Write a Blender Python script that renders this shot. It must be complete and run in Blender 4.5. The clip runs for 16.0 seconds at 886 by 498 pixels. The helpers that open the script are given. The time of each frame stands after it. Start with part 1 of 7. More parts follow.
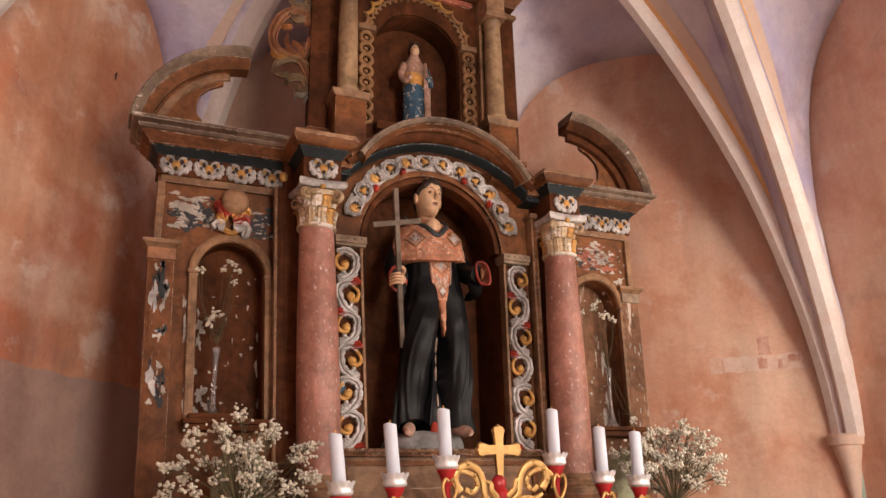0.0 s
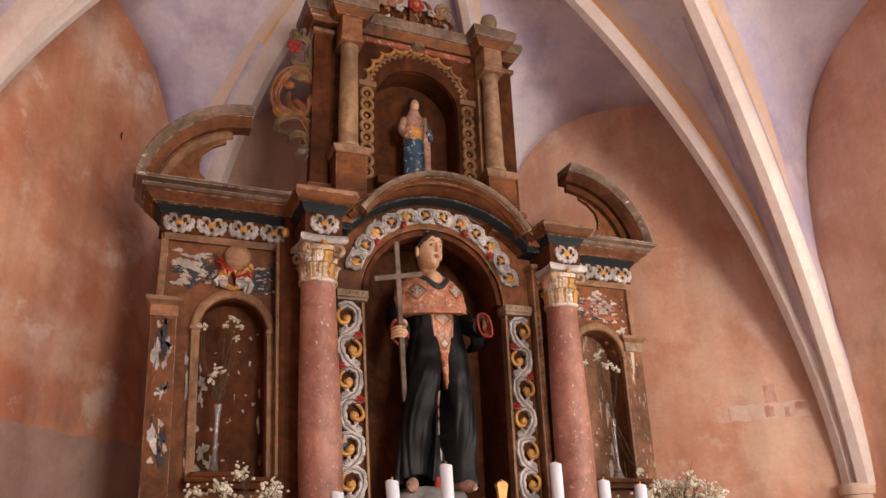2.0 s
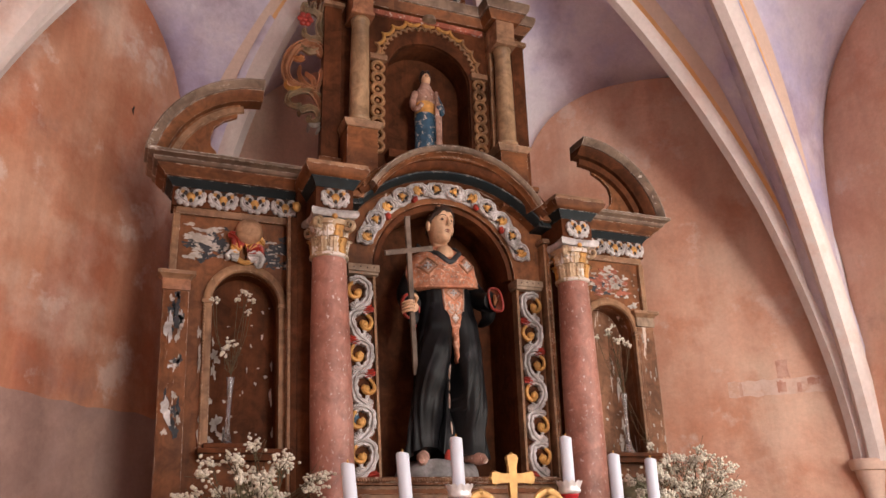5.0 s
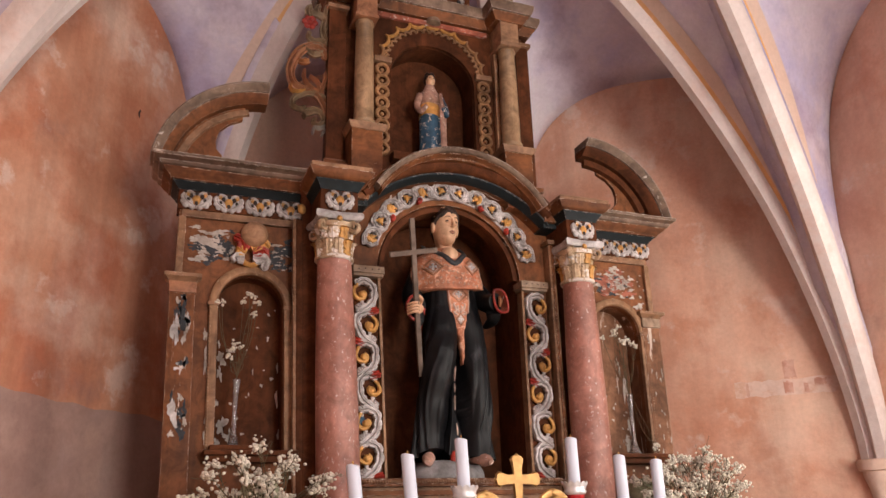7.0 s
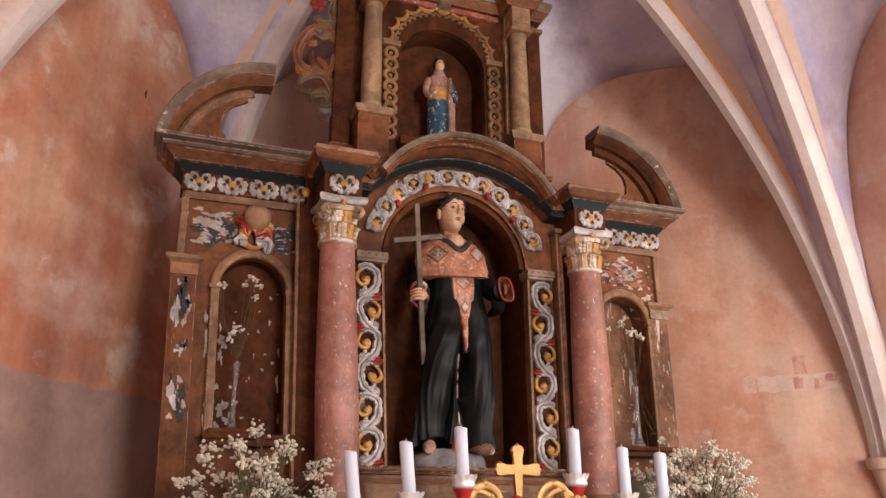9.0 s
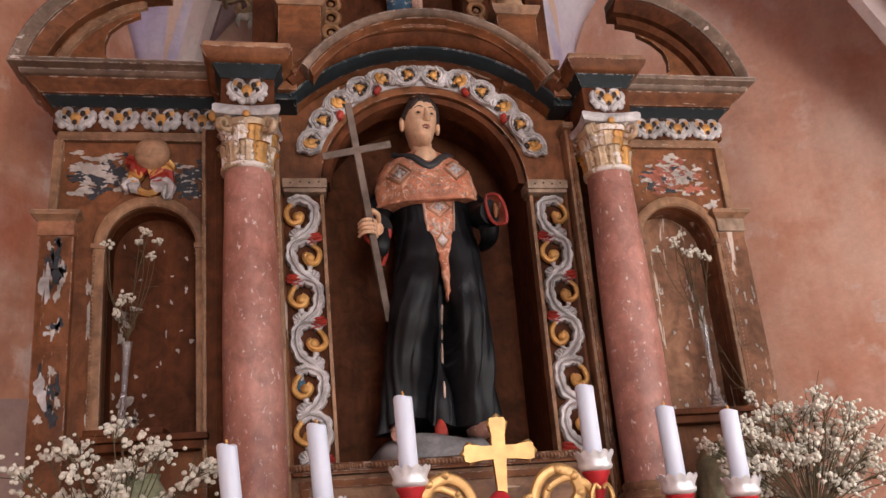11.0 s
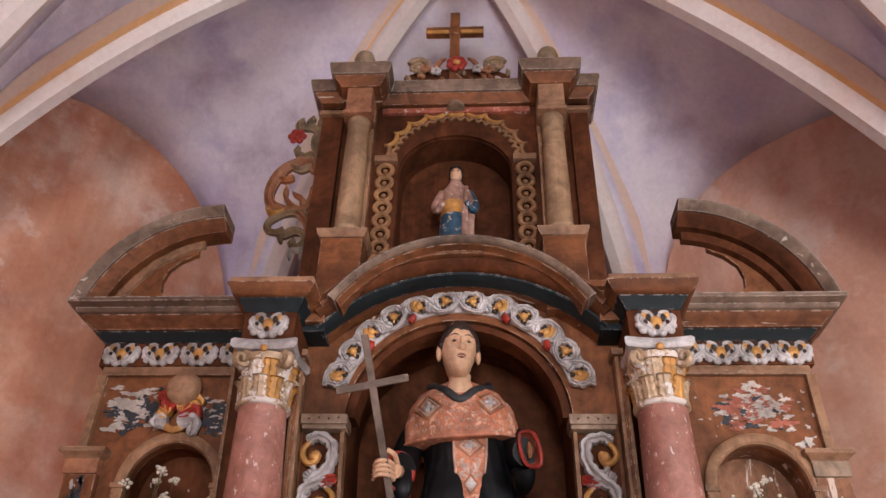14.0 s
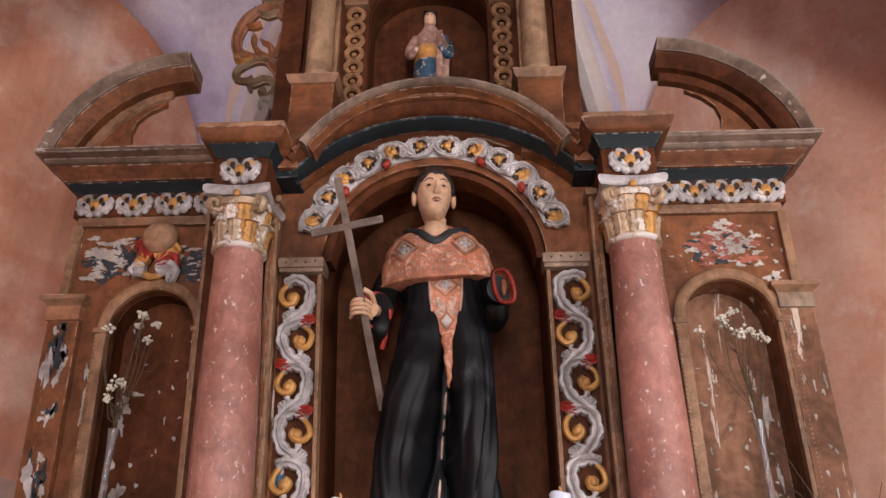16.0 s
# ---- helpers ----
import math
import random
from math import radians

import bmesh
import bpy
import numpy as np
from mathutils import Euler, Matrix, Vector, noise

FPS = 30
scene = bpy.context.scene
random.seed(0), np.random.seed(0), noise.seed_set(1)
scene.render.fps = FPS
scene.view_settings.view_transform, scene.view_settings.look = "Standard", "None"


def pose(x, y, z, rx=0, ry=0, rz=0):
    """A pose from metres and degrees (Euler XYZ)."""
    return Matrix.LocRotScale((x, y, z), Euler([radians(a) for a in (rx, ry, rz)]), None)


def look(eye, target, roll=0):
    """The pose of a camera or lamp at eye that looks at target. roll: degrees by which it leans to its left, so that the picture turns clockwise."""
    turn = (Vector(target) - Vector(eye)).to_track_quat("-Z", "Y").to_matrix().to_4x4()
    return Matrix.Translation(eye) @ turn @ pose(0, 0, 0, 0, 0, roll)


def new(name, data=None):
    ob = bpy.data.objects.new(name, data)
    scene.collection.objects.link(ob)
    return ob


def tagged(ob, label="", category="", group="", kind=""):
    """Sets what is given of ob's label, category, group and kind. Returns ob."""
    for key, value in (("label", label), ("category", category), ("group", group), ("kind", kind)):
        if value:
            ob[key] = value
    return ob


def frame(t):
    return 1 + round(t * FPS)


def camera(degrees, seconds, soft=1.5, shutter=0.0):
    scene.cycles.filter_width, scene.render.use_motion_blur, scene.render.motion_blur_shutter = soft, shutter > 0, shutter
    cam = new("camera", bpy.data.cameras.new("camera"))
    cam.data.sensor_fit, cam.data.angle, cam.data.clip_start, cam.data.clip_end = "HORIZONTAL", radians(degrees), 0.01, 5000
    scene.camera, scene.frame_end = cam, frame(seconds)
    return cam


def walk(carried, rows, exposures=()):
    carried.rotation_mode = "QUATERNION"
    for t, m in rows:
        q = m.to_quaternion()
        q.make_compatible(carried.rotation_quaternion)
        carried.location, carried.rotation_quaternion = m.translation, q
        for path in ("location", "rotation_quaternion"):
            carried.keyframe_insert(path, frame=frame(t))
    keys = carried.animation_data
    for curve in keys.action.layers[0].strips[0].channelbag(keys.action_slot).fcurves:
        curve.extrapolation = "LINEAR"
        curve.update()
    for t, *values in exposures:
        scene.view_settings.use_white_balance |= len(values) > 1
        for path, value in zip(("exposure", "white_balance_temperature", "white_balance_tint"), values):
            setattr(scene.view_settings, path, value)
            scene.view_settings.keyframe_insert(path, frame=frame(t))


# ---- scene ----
cam = camera(59.3, 16.0)
PATH = [
    (0, (-1.511, -3.567, 1.634), (-0.747, -1.823, 2.245), -1.2),
    (0.5, (-1.498, -3.564, 1.642), (-0.744, -1.816, 2.258), -1.3),
    (1, (-1.502, -3.582, 1.641), (-0.752, -1.841, 2.28), -1.5),
    (1.5, (-1.498, -3.591, 1.652), (-0.751, -1.866, 2.334), -1.8),
    (2, (-1.498, -3.607, 1.66), (-0.761, -1.893, 2.382), -1.9),
    (2.5, (-1.486, -3.589, 1.665), (-0.759, -1.872, 2.389), -1.8),
    (3, (-1.491, -3.587, 1.653), (-0.763, -1.861, 2.354), -1.8),
    (3.5, (-1.492, -3.595, 1.654), (-0.766, -1.863, 2.342), -1.7),
    (4, (-1.497, -3.598, 1.652), (-0.778, -1.857, 2.325), -1.4),
    (6.3, (-1.458, -3.615, 1.656), (-0.762, -1.861, 2.318), -1.7),
    (6.5, (-1.461, -3.614, 1.655), (-0.77, -1.862, 2.329), -1.7),
    (7, (-1.471, -3.618, 1.654), (-0.779, -1.864, 2.322), -1.5),
    (7.5, (-1.475, -3.618, 1.654), (-0.793, -1.856, 2.31), -1.8),
    (8, (-1.476, -3.619, 1.65), (-0.797, -1.854, 2.299), -1.2),
    (8.5, (-1.471, -3.625, 1.655), (-0.782, -1.863, 2.303), -1.2),
    (9, (-1.409, -3.582, 1.654), (-0.748, -1.808, 2.298), -0.1),
    (9.2, (-1.350, -3.506, 1.645), (-0.687, -1.729, 2.282), -0.3),
    (9.5, (-1.231, -3.337, 1.631), (-0.572, -1.56, 2.268), -0.6),
    (9.7, (-1.14, -3.222, 1.645), (-0.486, -1.437, 2.265), -1.3),
    (11.8, (-0.065, -2.549, 1.651), (-0.024, -0.676, 2.35), 0.5),
    (12, (0.008, -2.527, 1.635), (-0.003, -0.647, 2.316), 2.0),
    (12.5, (0.088, -2.5, 1.646), (0.036, -0.626, 2.342), 0.7),
    (13, (0.1, -2.499, 1.65), (0.033, -0.634, 2.368), 0.1),
    (13.2, (0.101, -2.506, 1.666), (0.030, -0.653, 2.415), 0.4),
    (13.5, (0.102, -2.536, 1.719), (0.027, -0.756, 2.628), 0.8),
    (13.7, (0.100, -2.559, 1.760), (0.014, -0.841, 2.781), 1.7),
    (14, (0.095, -2.577, 1.793), (-0.008, -0.947, 2.947), 1.5),
    (14.2, (0.098, -2.577, 1.793), (-0.002, -0.982, 2.996), 0.2),
    (14.5, (0.108, -2.575, 1.793), (0.009, -0.967, 2.979), 0.2),
    (14.8, (0.114, -2.558, 1.774), (0.014, -0.921, 2.918), 0.8),
    (15, (0.116, -2.539, 1.752), (0.019, -0.851, 2.821), 0.9),
    (15.2, (0.118, -2.521, 1.735), (0.027, -0.785, 2.724), 0.8),
    (15.5, (0.123, -2.507, 1.718), (0.041, -0.726, 2.624), 0.3),
    (16, (0.135, -2.506, 1.705), (0.063, -0.71, 2.582), -0.2),
]
walk(cam, [(t, look(eye, target, roll)) for t, eye, target, roll in PATH],
     exposures=[(0.0, -0.08, 7500, 10), (4.0, 0.0, 7000, 10), (9.0, 0.0, 6800, 10), (12.0, -0.2, 6300, 10), (13.0, -0.13, 6300, 10), (14.5, -0.08, 6150, 10), (16.0, -0.1, 6200, 10)])

# ---- world and lights ----
world = bpy.data.worlds.new("sky_world")
scene.world = world
world.use_nodes = True
wn = world.node_tree.nodes
sky = wn.new("ShaderNodeTexSky")
sky.sky_type, sky.sun_disc = "NISHITA", False
sky.sun_elevation, sky.sun_rotation = radians(38), radians(205)
world.node_tree.links.new(sky.outputs[0], wn["Background"].inputs[0])
wn["Background"].inputs[1].default_value = 0.1


def area_lamp(name, m, sx, sy, power, colour):
    lamp = bpy.data.lights.new(name, "AREA")
    lamp.shape, lamp.size, lamp.size_y, lamp.energy, lamp.color = "RECTANGLE", sx, sy, power, colour
    ob = new(name, lamp)
    ob.matrix_world = m
    return ob


# daylight from unseen windows on the right, beside and behind the camera
area_lamp("window_light_right", look((2.50, -1.95, 2.45), (-0.4, -0.35, 2.4)), 1.0, 1.8, 50, (1.0, 0.97, 0.94))
area_lamp("window_light_right_nave", look((2.50, -4.2, 2.9), (-0.6, 0.0, 2.5)), 1.0, 1.9, 120, (1.0, 0.97, 0.94))
# unseen fill lamps, added to brighten the right wall, statue and niche
area_lamp("window_light_left", look((-2.90, -4.6, 2.9), (0.6, 0.0, 2.6)), 1.0, 1.9, 240, (1.0, 0.97, 0.94))
area_lamp("window_light_back", look((0.6, -8.1, 2.6), (0.0, 0.0, 2.8)), 1.6, 2.4, 265, (1.0, 0.97, 0.94))


# ---- materials ----
def material(name, rough=0.6, metal=0.0, spec=0.4):
    m = bpy.data.materials.new(name)
    m.use_nodes = True
    b = m.node_tree.nodes["Principled BSDF"]
    b.inputs["Roughness"].default_value, b.inputs["Metallic"].default_value = rough, metal
    b.inputs["Specular IOR Level"].default_value = spec
    return m, m.node_tree, b


def node(nt, kind, **inputs):
    n = nt.nodes.new(kind)
    for k, v in inputs.items():
        n.inputs[k.replace("_", " ")].default_value = v
    return n


def ramp(nt, fac, stops, interp="LINEAR"):
    r = nt.nodes.new("ShaderNodeValToRGB")
    r.color_ramp.interpolation = interp
    els = r.color_ramp.elements
    while len(els) < len(stops):
        els.new(0.5)
    for e, (p, c) in zip(els, stops):
        e.position = p
        e.color = (*c, 1) if len(c) == 3 else c
    nt.links.new(fac, r.inputs[0])
    return r.outputs[0]


def noise_tex(nt, scale, detail=5.0, rough=0.55, stretch=(1, 1, 1), distort=0.0, shift=(0, 0, 0)):
    tc = nt.nodes.new("ShaderNodeTexCoord")
    mp = nt.nodes.new("ShaderNodeMapping")
    mp.inputs["Scale"].default_value = stretch
    mp.inputs["Location"].default_value = shift
    nt.links.new(tc.outputs["Object"], mp.inputs[0])
    n = node(nt, "ShaderNodeTexNoise", Scale=scale, Detail=detail, Roughness=rough, Distortion=distort)
    nt.links.new(mp.outputs[0], n.inputs["Vector"])
    return n.outputs[0]


def mix(nt, fac, a, b, mode="MIX"):
    m = nt.nodes.new("ShaderNodeMix")
    m.data_type, m.blend_type = "RGBA", mode
    for v, k in ((fac, 0), (a, 6), (b, 7)):
        if isinstance(v, (int, float)):
            m.inputs[k].default_value = v
        elif isinstance(v, tuple):
            m.inputs[k].default_value = (*v, 1)
        else:
            nt.links.new(v, m.inputs[k])
    return m.outputs[2]


def bump(nt, b, height, strength=0.3, dist=0.01):
    n = node(nt, "ShaderNodeBump", Strength=strength, Distance=dist)
    nt.links.new(height, n.inputs["Height"])
    nt.links.new(n.outputs[0], b.inputs["Normal"])


def plaster(name, stops, stains, scale=1.3, stain_amount=0.6, streak=0.25):
    m, nt, b = material(name, 0.92, spec=0.15)
    big = noise_tex(nt, scale, 6, 0.6, distort=0.6)
    col = ramp(nt, big, stops)
    for i, (c, lo, hi, sc) in enumerate(stains):
        f = ramp(nt, noise_tex(nt, sc, 8, 0.62, shift=(3.1 * i + 1.7, 2.3 * i, i)), [(lo, (0, 0, 0)), (hi, (stain_amount,) * 3)])
        col = mix(nt, f, col, c)
    drip = noise_tex(nt, 2.4, 6, 0.6, stretch=(1.6, 1.6, 0.22))
    col = mix(nt, streak, col, mix(nt, 1.0, col, ramp(nt, drip, [(0.3, (0.55, 0.5, 0.5)), (0.65, (1.25, 1.2, 1.2))]), "MULTIPLY"))
    fine = noise_tex(nt, 38, 7, 0.7)
    col = mix(nt, 0.35, col, mix(nt, 1.0, col, ramp(nt, fine, [(0.3, (0.78, 0.76, 0.75)), (0.7, (1.18, 1.18, 1.18))]), "MULTIPLY"))
    nt.links.new(col, b.inputs["Base Color"])
    hb = nt.nodes.new("ShaderNodeMath")
    hb.operation = "MULTIPLY_ADD"
    nt.links.new(noise_tex(nt, 9, 6, 0.6), hb.inputs[0])
    hb.inputs[1].default_value = 3.0
    nt.links.new(fine, hb.inputs[2])
    bump(nt, b, hb.outputs[0], 0.35, 0.006)
    return m


def painted(name, colour, dark, chip=(0.75, 0.68, 0.6), chip_at=0.68, rough=0.5, metal=0.0, grain=(1, 1, 1), chip_scale=14.0, spec=0.35, chip_soft=0.015, wear=0.75, edge=0.0, grime=1.0):
    """Old paint on wood: two tones, fine grime, chips with a hard edge, brush relief."""
    m, nt, b = material(name, rough, metal, spec)
    col = ramp(nt, noise_tex(nt, 5.0, 7, 0.62, stretch=grain), [(wear - 0.43, dark), (wear - 0.13, colour)])
    fine = noise_tex(nt, 55, 6, 0.65, stretch=grain)
    col = mix(nt, 0.5, col, mix(nt, 1.0, col, ramp(nt, fine, [(0.3, (0.62, 0.6, 0.58)), (0.7, (1.2, 1.2, 1.2))]), "MULTIPLY"))
    for sc, lo, hi, a, b2 in ((2.3, 0.33, 0.64, 0.50, 1.16), (13.0, 0.36, 0.60, 0.62, 1.12)):
        g = ramp(nt, noise_tex(nt, sc, 8, 0.66, distort=0.8, shift=(sc, 1.3, 4.1)), [(lo, (a, a * 0.97, a * 0.94)), (hi, (b2, b2, b2))])
        col = mix(nt, grime, col, mix(nt, 1.0, col, g, "MULTIPLY"))
    cn = noise_tex(nt, chip_scale, 9, 0.68, stretch=grain, distort=0.35, shift=(5, 2, 7))
    mask = ramp(nt, cn, [(chip_at, (0, 0, 0)), (chip_at + chip_soft, (1, 1, 1))])
    if edge:
        # worn arrises: where the rounded normal parts from the true one, broken up by noise
        bv = nt.nodes.new("ShaderNodeBevel")
        bv.samples, bv.inputs["Radius"].default_value = 4, 0.008
        geo = nt.nodes.new("ShaderNodeNewGeometry")
        dot = nt.nodes.new("ShaderNodeVectorMath")
        dot.operation = "DOT_PRODUCT"
        nt.links.new(bv.outputs[0], dot.inputs[0])
        nt.links.new(geo.outputs["Normal"], dot.inputs[1])
        em = ramp(nt, dot.outputs["Value"], [(0.80, (1, 1, 1)), (0.96, (0, 0, 0))])
        en = ramp(nt, noise_tex(nt, 30, 6, 0.7, shift=(2, 8, 1)), [(0.60 - edge * 0.2, (0, 0, 0)), (0.66 - edge * 0.2, (1, 1, 1))])
        mask = mix(nt, 1.0, mask, mix(nt, 1.0, em, en, "MULTIPLY"), "ADD")
    col = mix(nt, mask, col, chip)
    nt.links.new(col, b.inputs["Base Color"])
    if metal:
        mm = nt.nodes.new("ShaderNodeMath")
        mm.operation, mm.inputs[0].default_value = "SUBTRACT", metal
        nt.links.new(mask, mm.inputs[1])
        mm.use_clamp = True
        nt.links.new(mm.outputs[0], b.inputs["Metallic"])
    rr = nt.nodes.new("ShaderNodeMapRange")
    rr.inputs["To Min"].default_value, rr.inputs["To Max"].default_value = rough - 0.12, min(1.0, rough + 0.2)
    nt.links.new(fine, rr.inputs["Value"])
    nt.links.new(rr.outputs[0], b.inputs["Roughness"])
    add = nt.nodes.new("ShaderNodeMath")
    add.operation = "SUBTRACT"
    nt.links.new(fine, add.inputs[0])
    nt.links.new(mask, add.inputs[1])
    bump(nt, b, add.outputs[0], 0.3, 0.003)
    return m


V3 = (1, 1, 0.12)
H3 = (0.12, 1, 1)
M_WALL = plaster("pink_limewash", [(0.3, (0.59, 0.31, 0.22)), (0.5, (0.685, 0.42, 0.315)), (0.72, (0.735, 0.515, 0.41))],
                 [((0.74, 0.55, 0.43), 0.46, 0.64, 1.5), ((0.60, 0.25, 0.15), 0.50, 0.70, 0.9), ((0.58, 0.27, 0.17), 0.53, 0.66, 2.4), ((0.74, 0.60, 0.53), 0.58, 0.68, 3.6), ((0.40, 0.22, 0.17), 0.60, 0.72, 1.7)], stain_amount=0.66, streak=0.38)
M_WALL_GREY = plaster("grey_patched_plaster", [(0.3, (0.33, 0.205, 0.175)), (0.5, (0.41, 0.275, 0.24)), (0.7, (0.52, 0.385, 0.345))],
                      [((0.6, 0.40, 0.33), 0.5, 0.7, 2.5)])
M_WALL_RUST = plaster("rust_stained_limewash", [(0.3, (0.46, 0.175, 0.105)), (0.5, (0.56, 0.275, 0.175)), (0.72, (0.67, 0.41, 0.295))],
                      [((0.74, 0.57, 0.47), 0.48, 0.64, 1.3), ((0.48, 0.13, 0.07), 0.50, 0.68, 1.1), ((0.50, 0.19, 0.11), 0.52, 0.64, 2.2), ((0.74, 0.60, 0.53), 0.60, 0.68, 3.2), ((0.38, 0.21, 0.17), 0.60, 0.70, 1.4)], stain_amount=0.7, streak=0.6)
M_PATCH = plaster("pale_repaired_plaster", [(0.3, (0.66, 0.47, 0.39)), (0.6, (0.74, 0.56, 0.48))], [((0.60, 0.34, 0.24), 0.50, 0.62, 9.0), ((0.74, 0.58, 0.52), 0.5, 0.6, 14.0)])
M_PATCHRED = plaster("bared_brick_red", [(0.3, (0.45, 0.20, 0.15)), (0.6, (0.60, 0.33, 0.25))], [((0.68, 0.46, 0.38), 0.45, 0.58, 14.0)])
M_VAULT = plaster("violet_limewash", [(0.32, (0.60, 0.52, 0.63)), (0.5, (0.72, 0.65, 0.75)), (0.7, (0.79, 0.74, 0.81))],
                  [((0.64, 0.50, 0.50), 0.48, 0.68, 1.0), ((0.44, 0.40, 0.62), 0.50, 0.66, 1.3), ((0.38, 0.29, 0.40), 0.53, 0.68, 1.6), ((0.76, 0.72, 0.76), 0.52, 0.66, 1.7), ((0.50, 0.46, 0.66), 0.54, 0.74, 3.4)], stain_amount=0.74, streak=0.08)
M_RIB = plaster("white_rib_plaster", [(0.3, (0.66, 0.56, 0.53)), (0.55, (0.78, 0.69, 0.66)), (0.75, (0.82, 0.76, 0.73))],
                [((0.74, 0.50, 0.42), 0.55, 0.7, 3.0)], streak=0.05)
M_OCHRE = plaster("ochre_border_paint", [(0.3, (0.70, 0.37, 0.17)), (0.55, (0.78, 0.45, 0.22)), (0.75, (0.80, 0.57, 0.40))],
                  [((0.72, 0.52, 0.42), 0.52, 0.68, 4.0)], streak=0.0)
M_BUFF = plaster("buff_border_paint", [(0.3, (0.66, 0.47, 0.38)), (0.7, (0.74, 0.58, 0.50))], [((0.62, 0.42, 0.36), 0.55, 0.7, 3.0)], streak=0.0)
M_FLOOR = plaster("pale_stone_floor", [(0.3, (0.42, 0.37, 0.33)), (0.7, (0.56, 0.50, 0.45))], [((0.34, 0.29, 0.26), 0.5, 0.7, 3.0)], streak=0.0)

M_BROWN = painted("brown_painted_wood", (0.285, 0.108, 0.042), (0.155, 0.056, 0.022), (0.62, 0.48, 0.39), 0.655, 0.58, grain=V3, spec=0.25, edge=0.6)
M_BROWN_H = painted("brown_painted_wood_across", (0.26, 0.098, 0.038), (0.14, 0.050, 0.020), (0.62, 0.48, 0.39), 0.65, 0.58, grain=H3, spec=0.25, edge=0.6)
M_WORN = painted("worn_pinkish_brown_wood", (0.31, 0.152, 0.088), (0.185, 0.085, 0.047), (0.62, 0.50, 0.42), 0.60, 0.62, grain=V3, chip_scale=18, spec=0.2, edge=0.6)
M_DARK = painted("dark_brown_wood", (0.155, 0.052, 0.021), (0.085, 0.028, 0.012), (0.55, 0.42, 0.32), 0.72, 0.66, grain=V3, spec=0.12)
M_UMBER = painted("buff_brown_trim", (0.42, 0.235, 0.13), (0.23, 0.115, 0.06), (0.50, 0.36, 0.25), 0.63, 0.55, grain=V3, chip_scale=20, edge=0.45)
M_UMBER_H = painted("buff_brown_trim_across", (0.38, 0.21, 0.12), (0.22, 0.11, 0.06), (0.50, 0.37, 0.27), 0.63, 0.55, grain=H3, chip_scale=20, edge=0.45)
M_GREYTOP = painted("grey_weathered_moulding", (0.27, 0.185, 0.135), (0.14, 0.082, 0.055), (0.60, 0.52, 0.46), 0.635, 0.6, grain=(0.4, 1, 1), chip_scale=16, edge=0.8)
M_RAW = painted("bare_pine_wood", (0.50, 0.29, 0.17), (0.33, 0.17, 0.10), (0.2, 0.11, 0.07), 0.64, 0.65, grain=H3, chip_scale=22, edge=0.45)
M_TEAL = painted("blue_green_black_paint", (0.010, 0.019, 0.024), (0.006, 0.011, 0.014), (0.4, 0.36, 0.33), 0.71, 0.6, grain=H3, edge=0.45)
M_PINKCOL = painted("pink_marbled_paint", (0.50, 0.235, 0.185), (0.34, 0.125, 0.088), (0.70, 0.57, 0.53), 0.60, 0.45, grain=(1, 1, 0.6), chip_scale=58, chip_soft=0.06, grime=0.7, spec=0.5)
M_OCHREPAINT = painted("orange_carving_paint", (0.50, 0.20, 0.08), (0.36, 0.13, 0.05), (0.55, 0.4, 0.3), 0.68, 0.5, chip_scale=20)
M_SILVER = painted("silvered_carving", (0.69, 0.655, 0.66), (0.48, 0.44, 0.44), (0.25, 0.16, 0.12), 0.70, 0.45, metal=0.12, chip_scale=24, spec=0.5)
M_GOLD = painted("gilding", (0.80, 0.43, 0.13), (0.60, 0.29, 0.08), (0.36, 0.14, 0.06), 0.66, 0.45, metal=0.3, chip_scale=22, spec=0.5)
M_GOLDPALE = painted("pale_worn_gilding", (0.70, 0.53, 0.37), (0.54, 0.37, 0.22), (0.70, 0.62, 0.57), 0.53, 0.45, metal=0.3, chip_scale=16, spec=0.5)
M_RED = painted("red_bole_paint", (0.50, 0.055, 0.035), (0.33, 0.03, 0.022), (0.4, 0.3, 0.25), 0.74, 0.4)
M_BLUE = painted("blue_paint", (0.055, 0.14, 0.23), (0.035, 0.08, 0.13), (0.55, 0.46, 0.40), 0.57, 0.5, chip_scale=34)
M_BUFFCOL = painted("ochre_faded_column_paint", (0.36, 0.255, 0.18), (0.24, 0.155, 0.10), (0.5, 0.42, 0.35), 0.68, 0.5, grain=(1, 1, 0.2))
M_OCHRECOL = painted("tan_ochre_column_paint", (0.50, 0.325, 0.19), (0.33, 0.195, 0.105), (0.60, 0.50, 0.41), 0.66, 0.42, grain=(1, 1, 0.2), spec=0.5)
M_CHAIN = painted("golden_tan_carving_paint", (0.40, 0.21, 0.095), (0.24, 0.115, 0.05), (0.58, 0.46, 0.36), 0.68, 0.45, chip_scale=20, spec=0.5)
M_OLIVE = painted("grey_green_carving_paint", (0.40, 0.27, 0.16), (0.25, 0.18, 0.12), (0.55, 0.4, 0.3), 0.68, 0.5, chip_scale=20)
M_RUST = painted("rust_red_carving_paint", (0.46, 0.21, 0.11), (0.32, 0.13, 0.07), (0.55, 0.4, 0.3), 0.70, 0.5, chip_scale=20)
M_BLACKROBE = painted("black_painted_robe", (0.008, 0.008, 0.010), (0.005, 0.005, 0.006), (0.05, 0.05, 0.058), 0.59, 0.42, grain=(1, 1, 0.5), chip_scale=6, chip_soft=0.12, spec=0.24)
M_MOZETTA = painted("salmon_brocade_paint", (0.72, 0.31, 0.18), (0.54, 0.18, 0.095), (0.70, 0.39, 0.27), 0.54, 0.5, chip_scale=30, chip_soft=0.05)
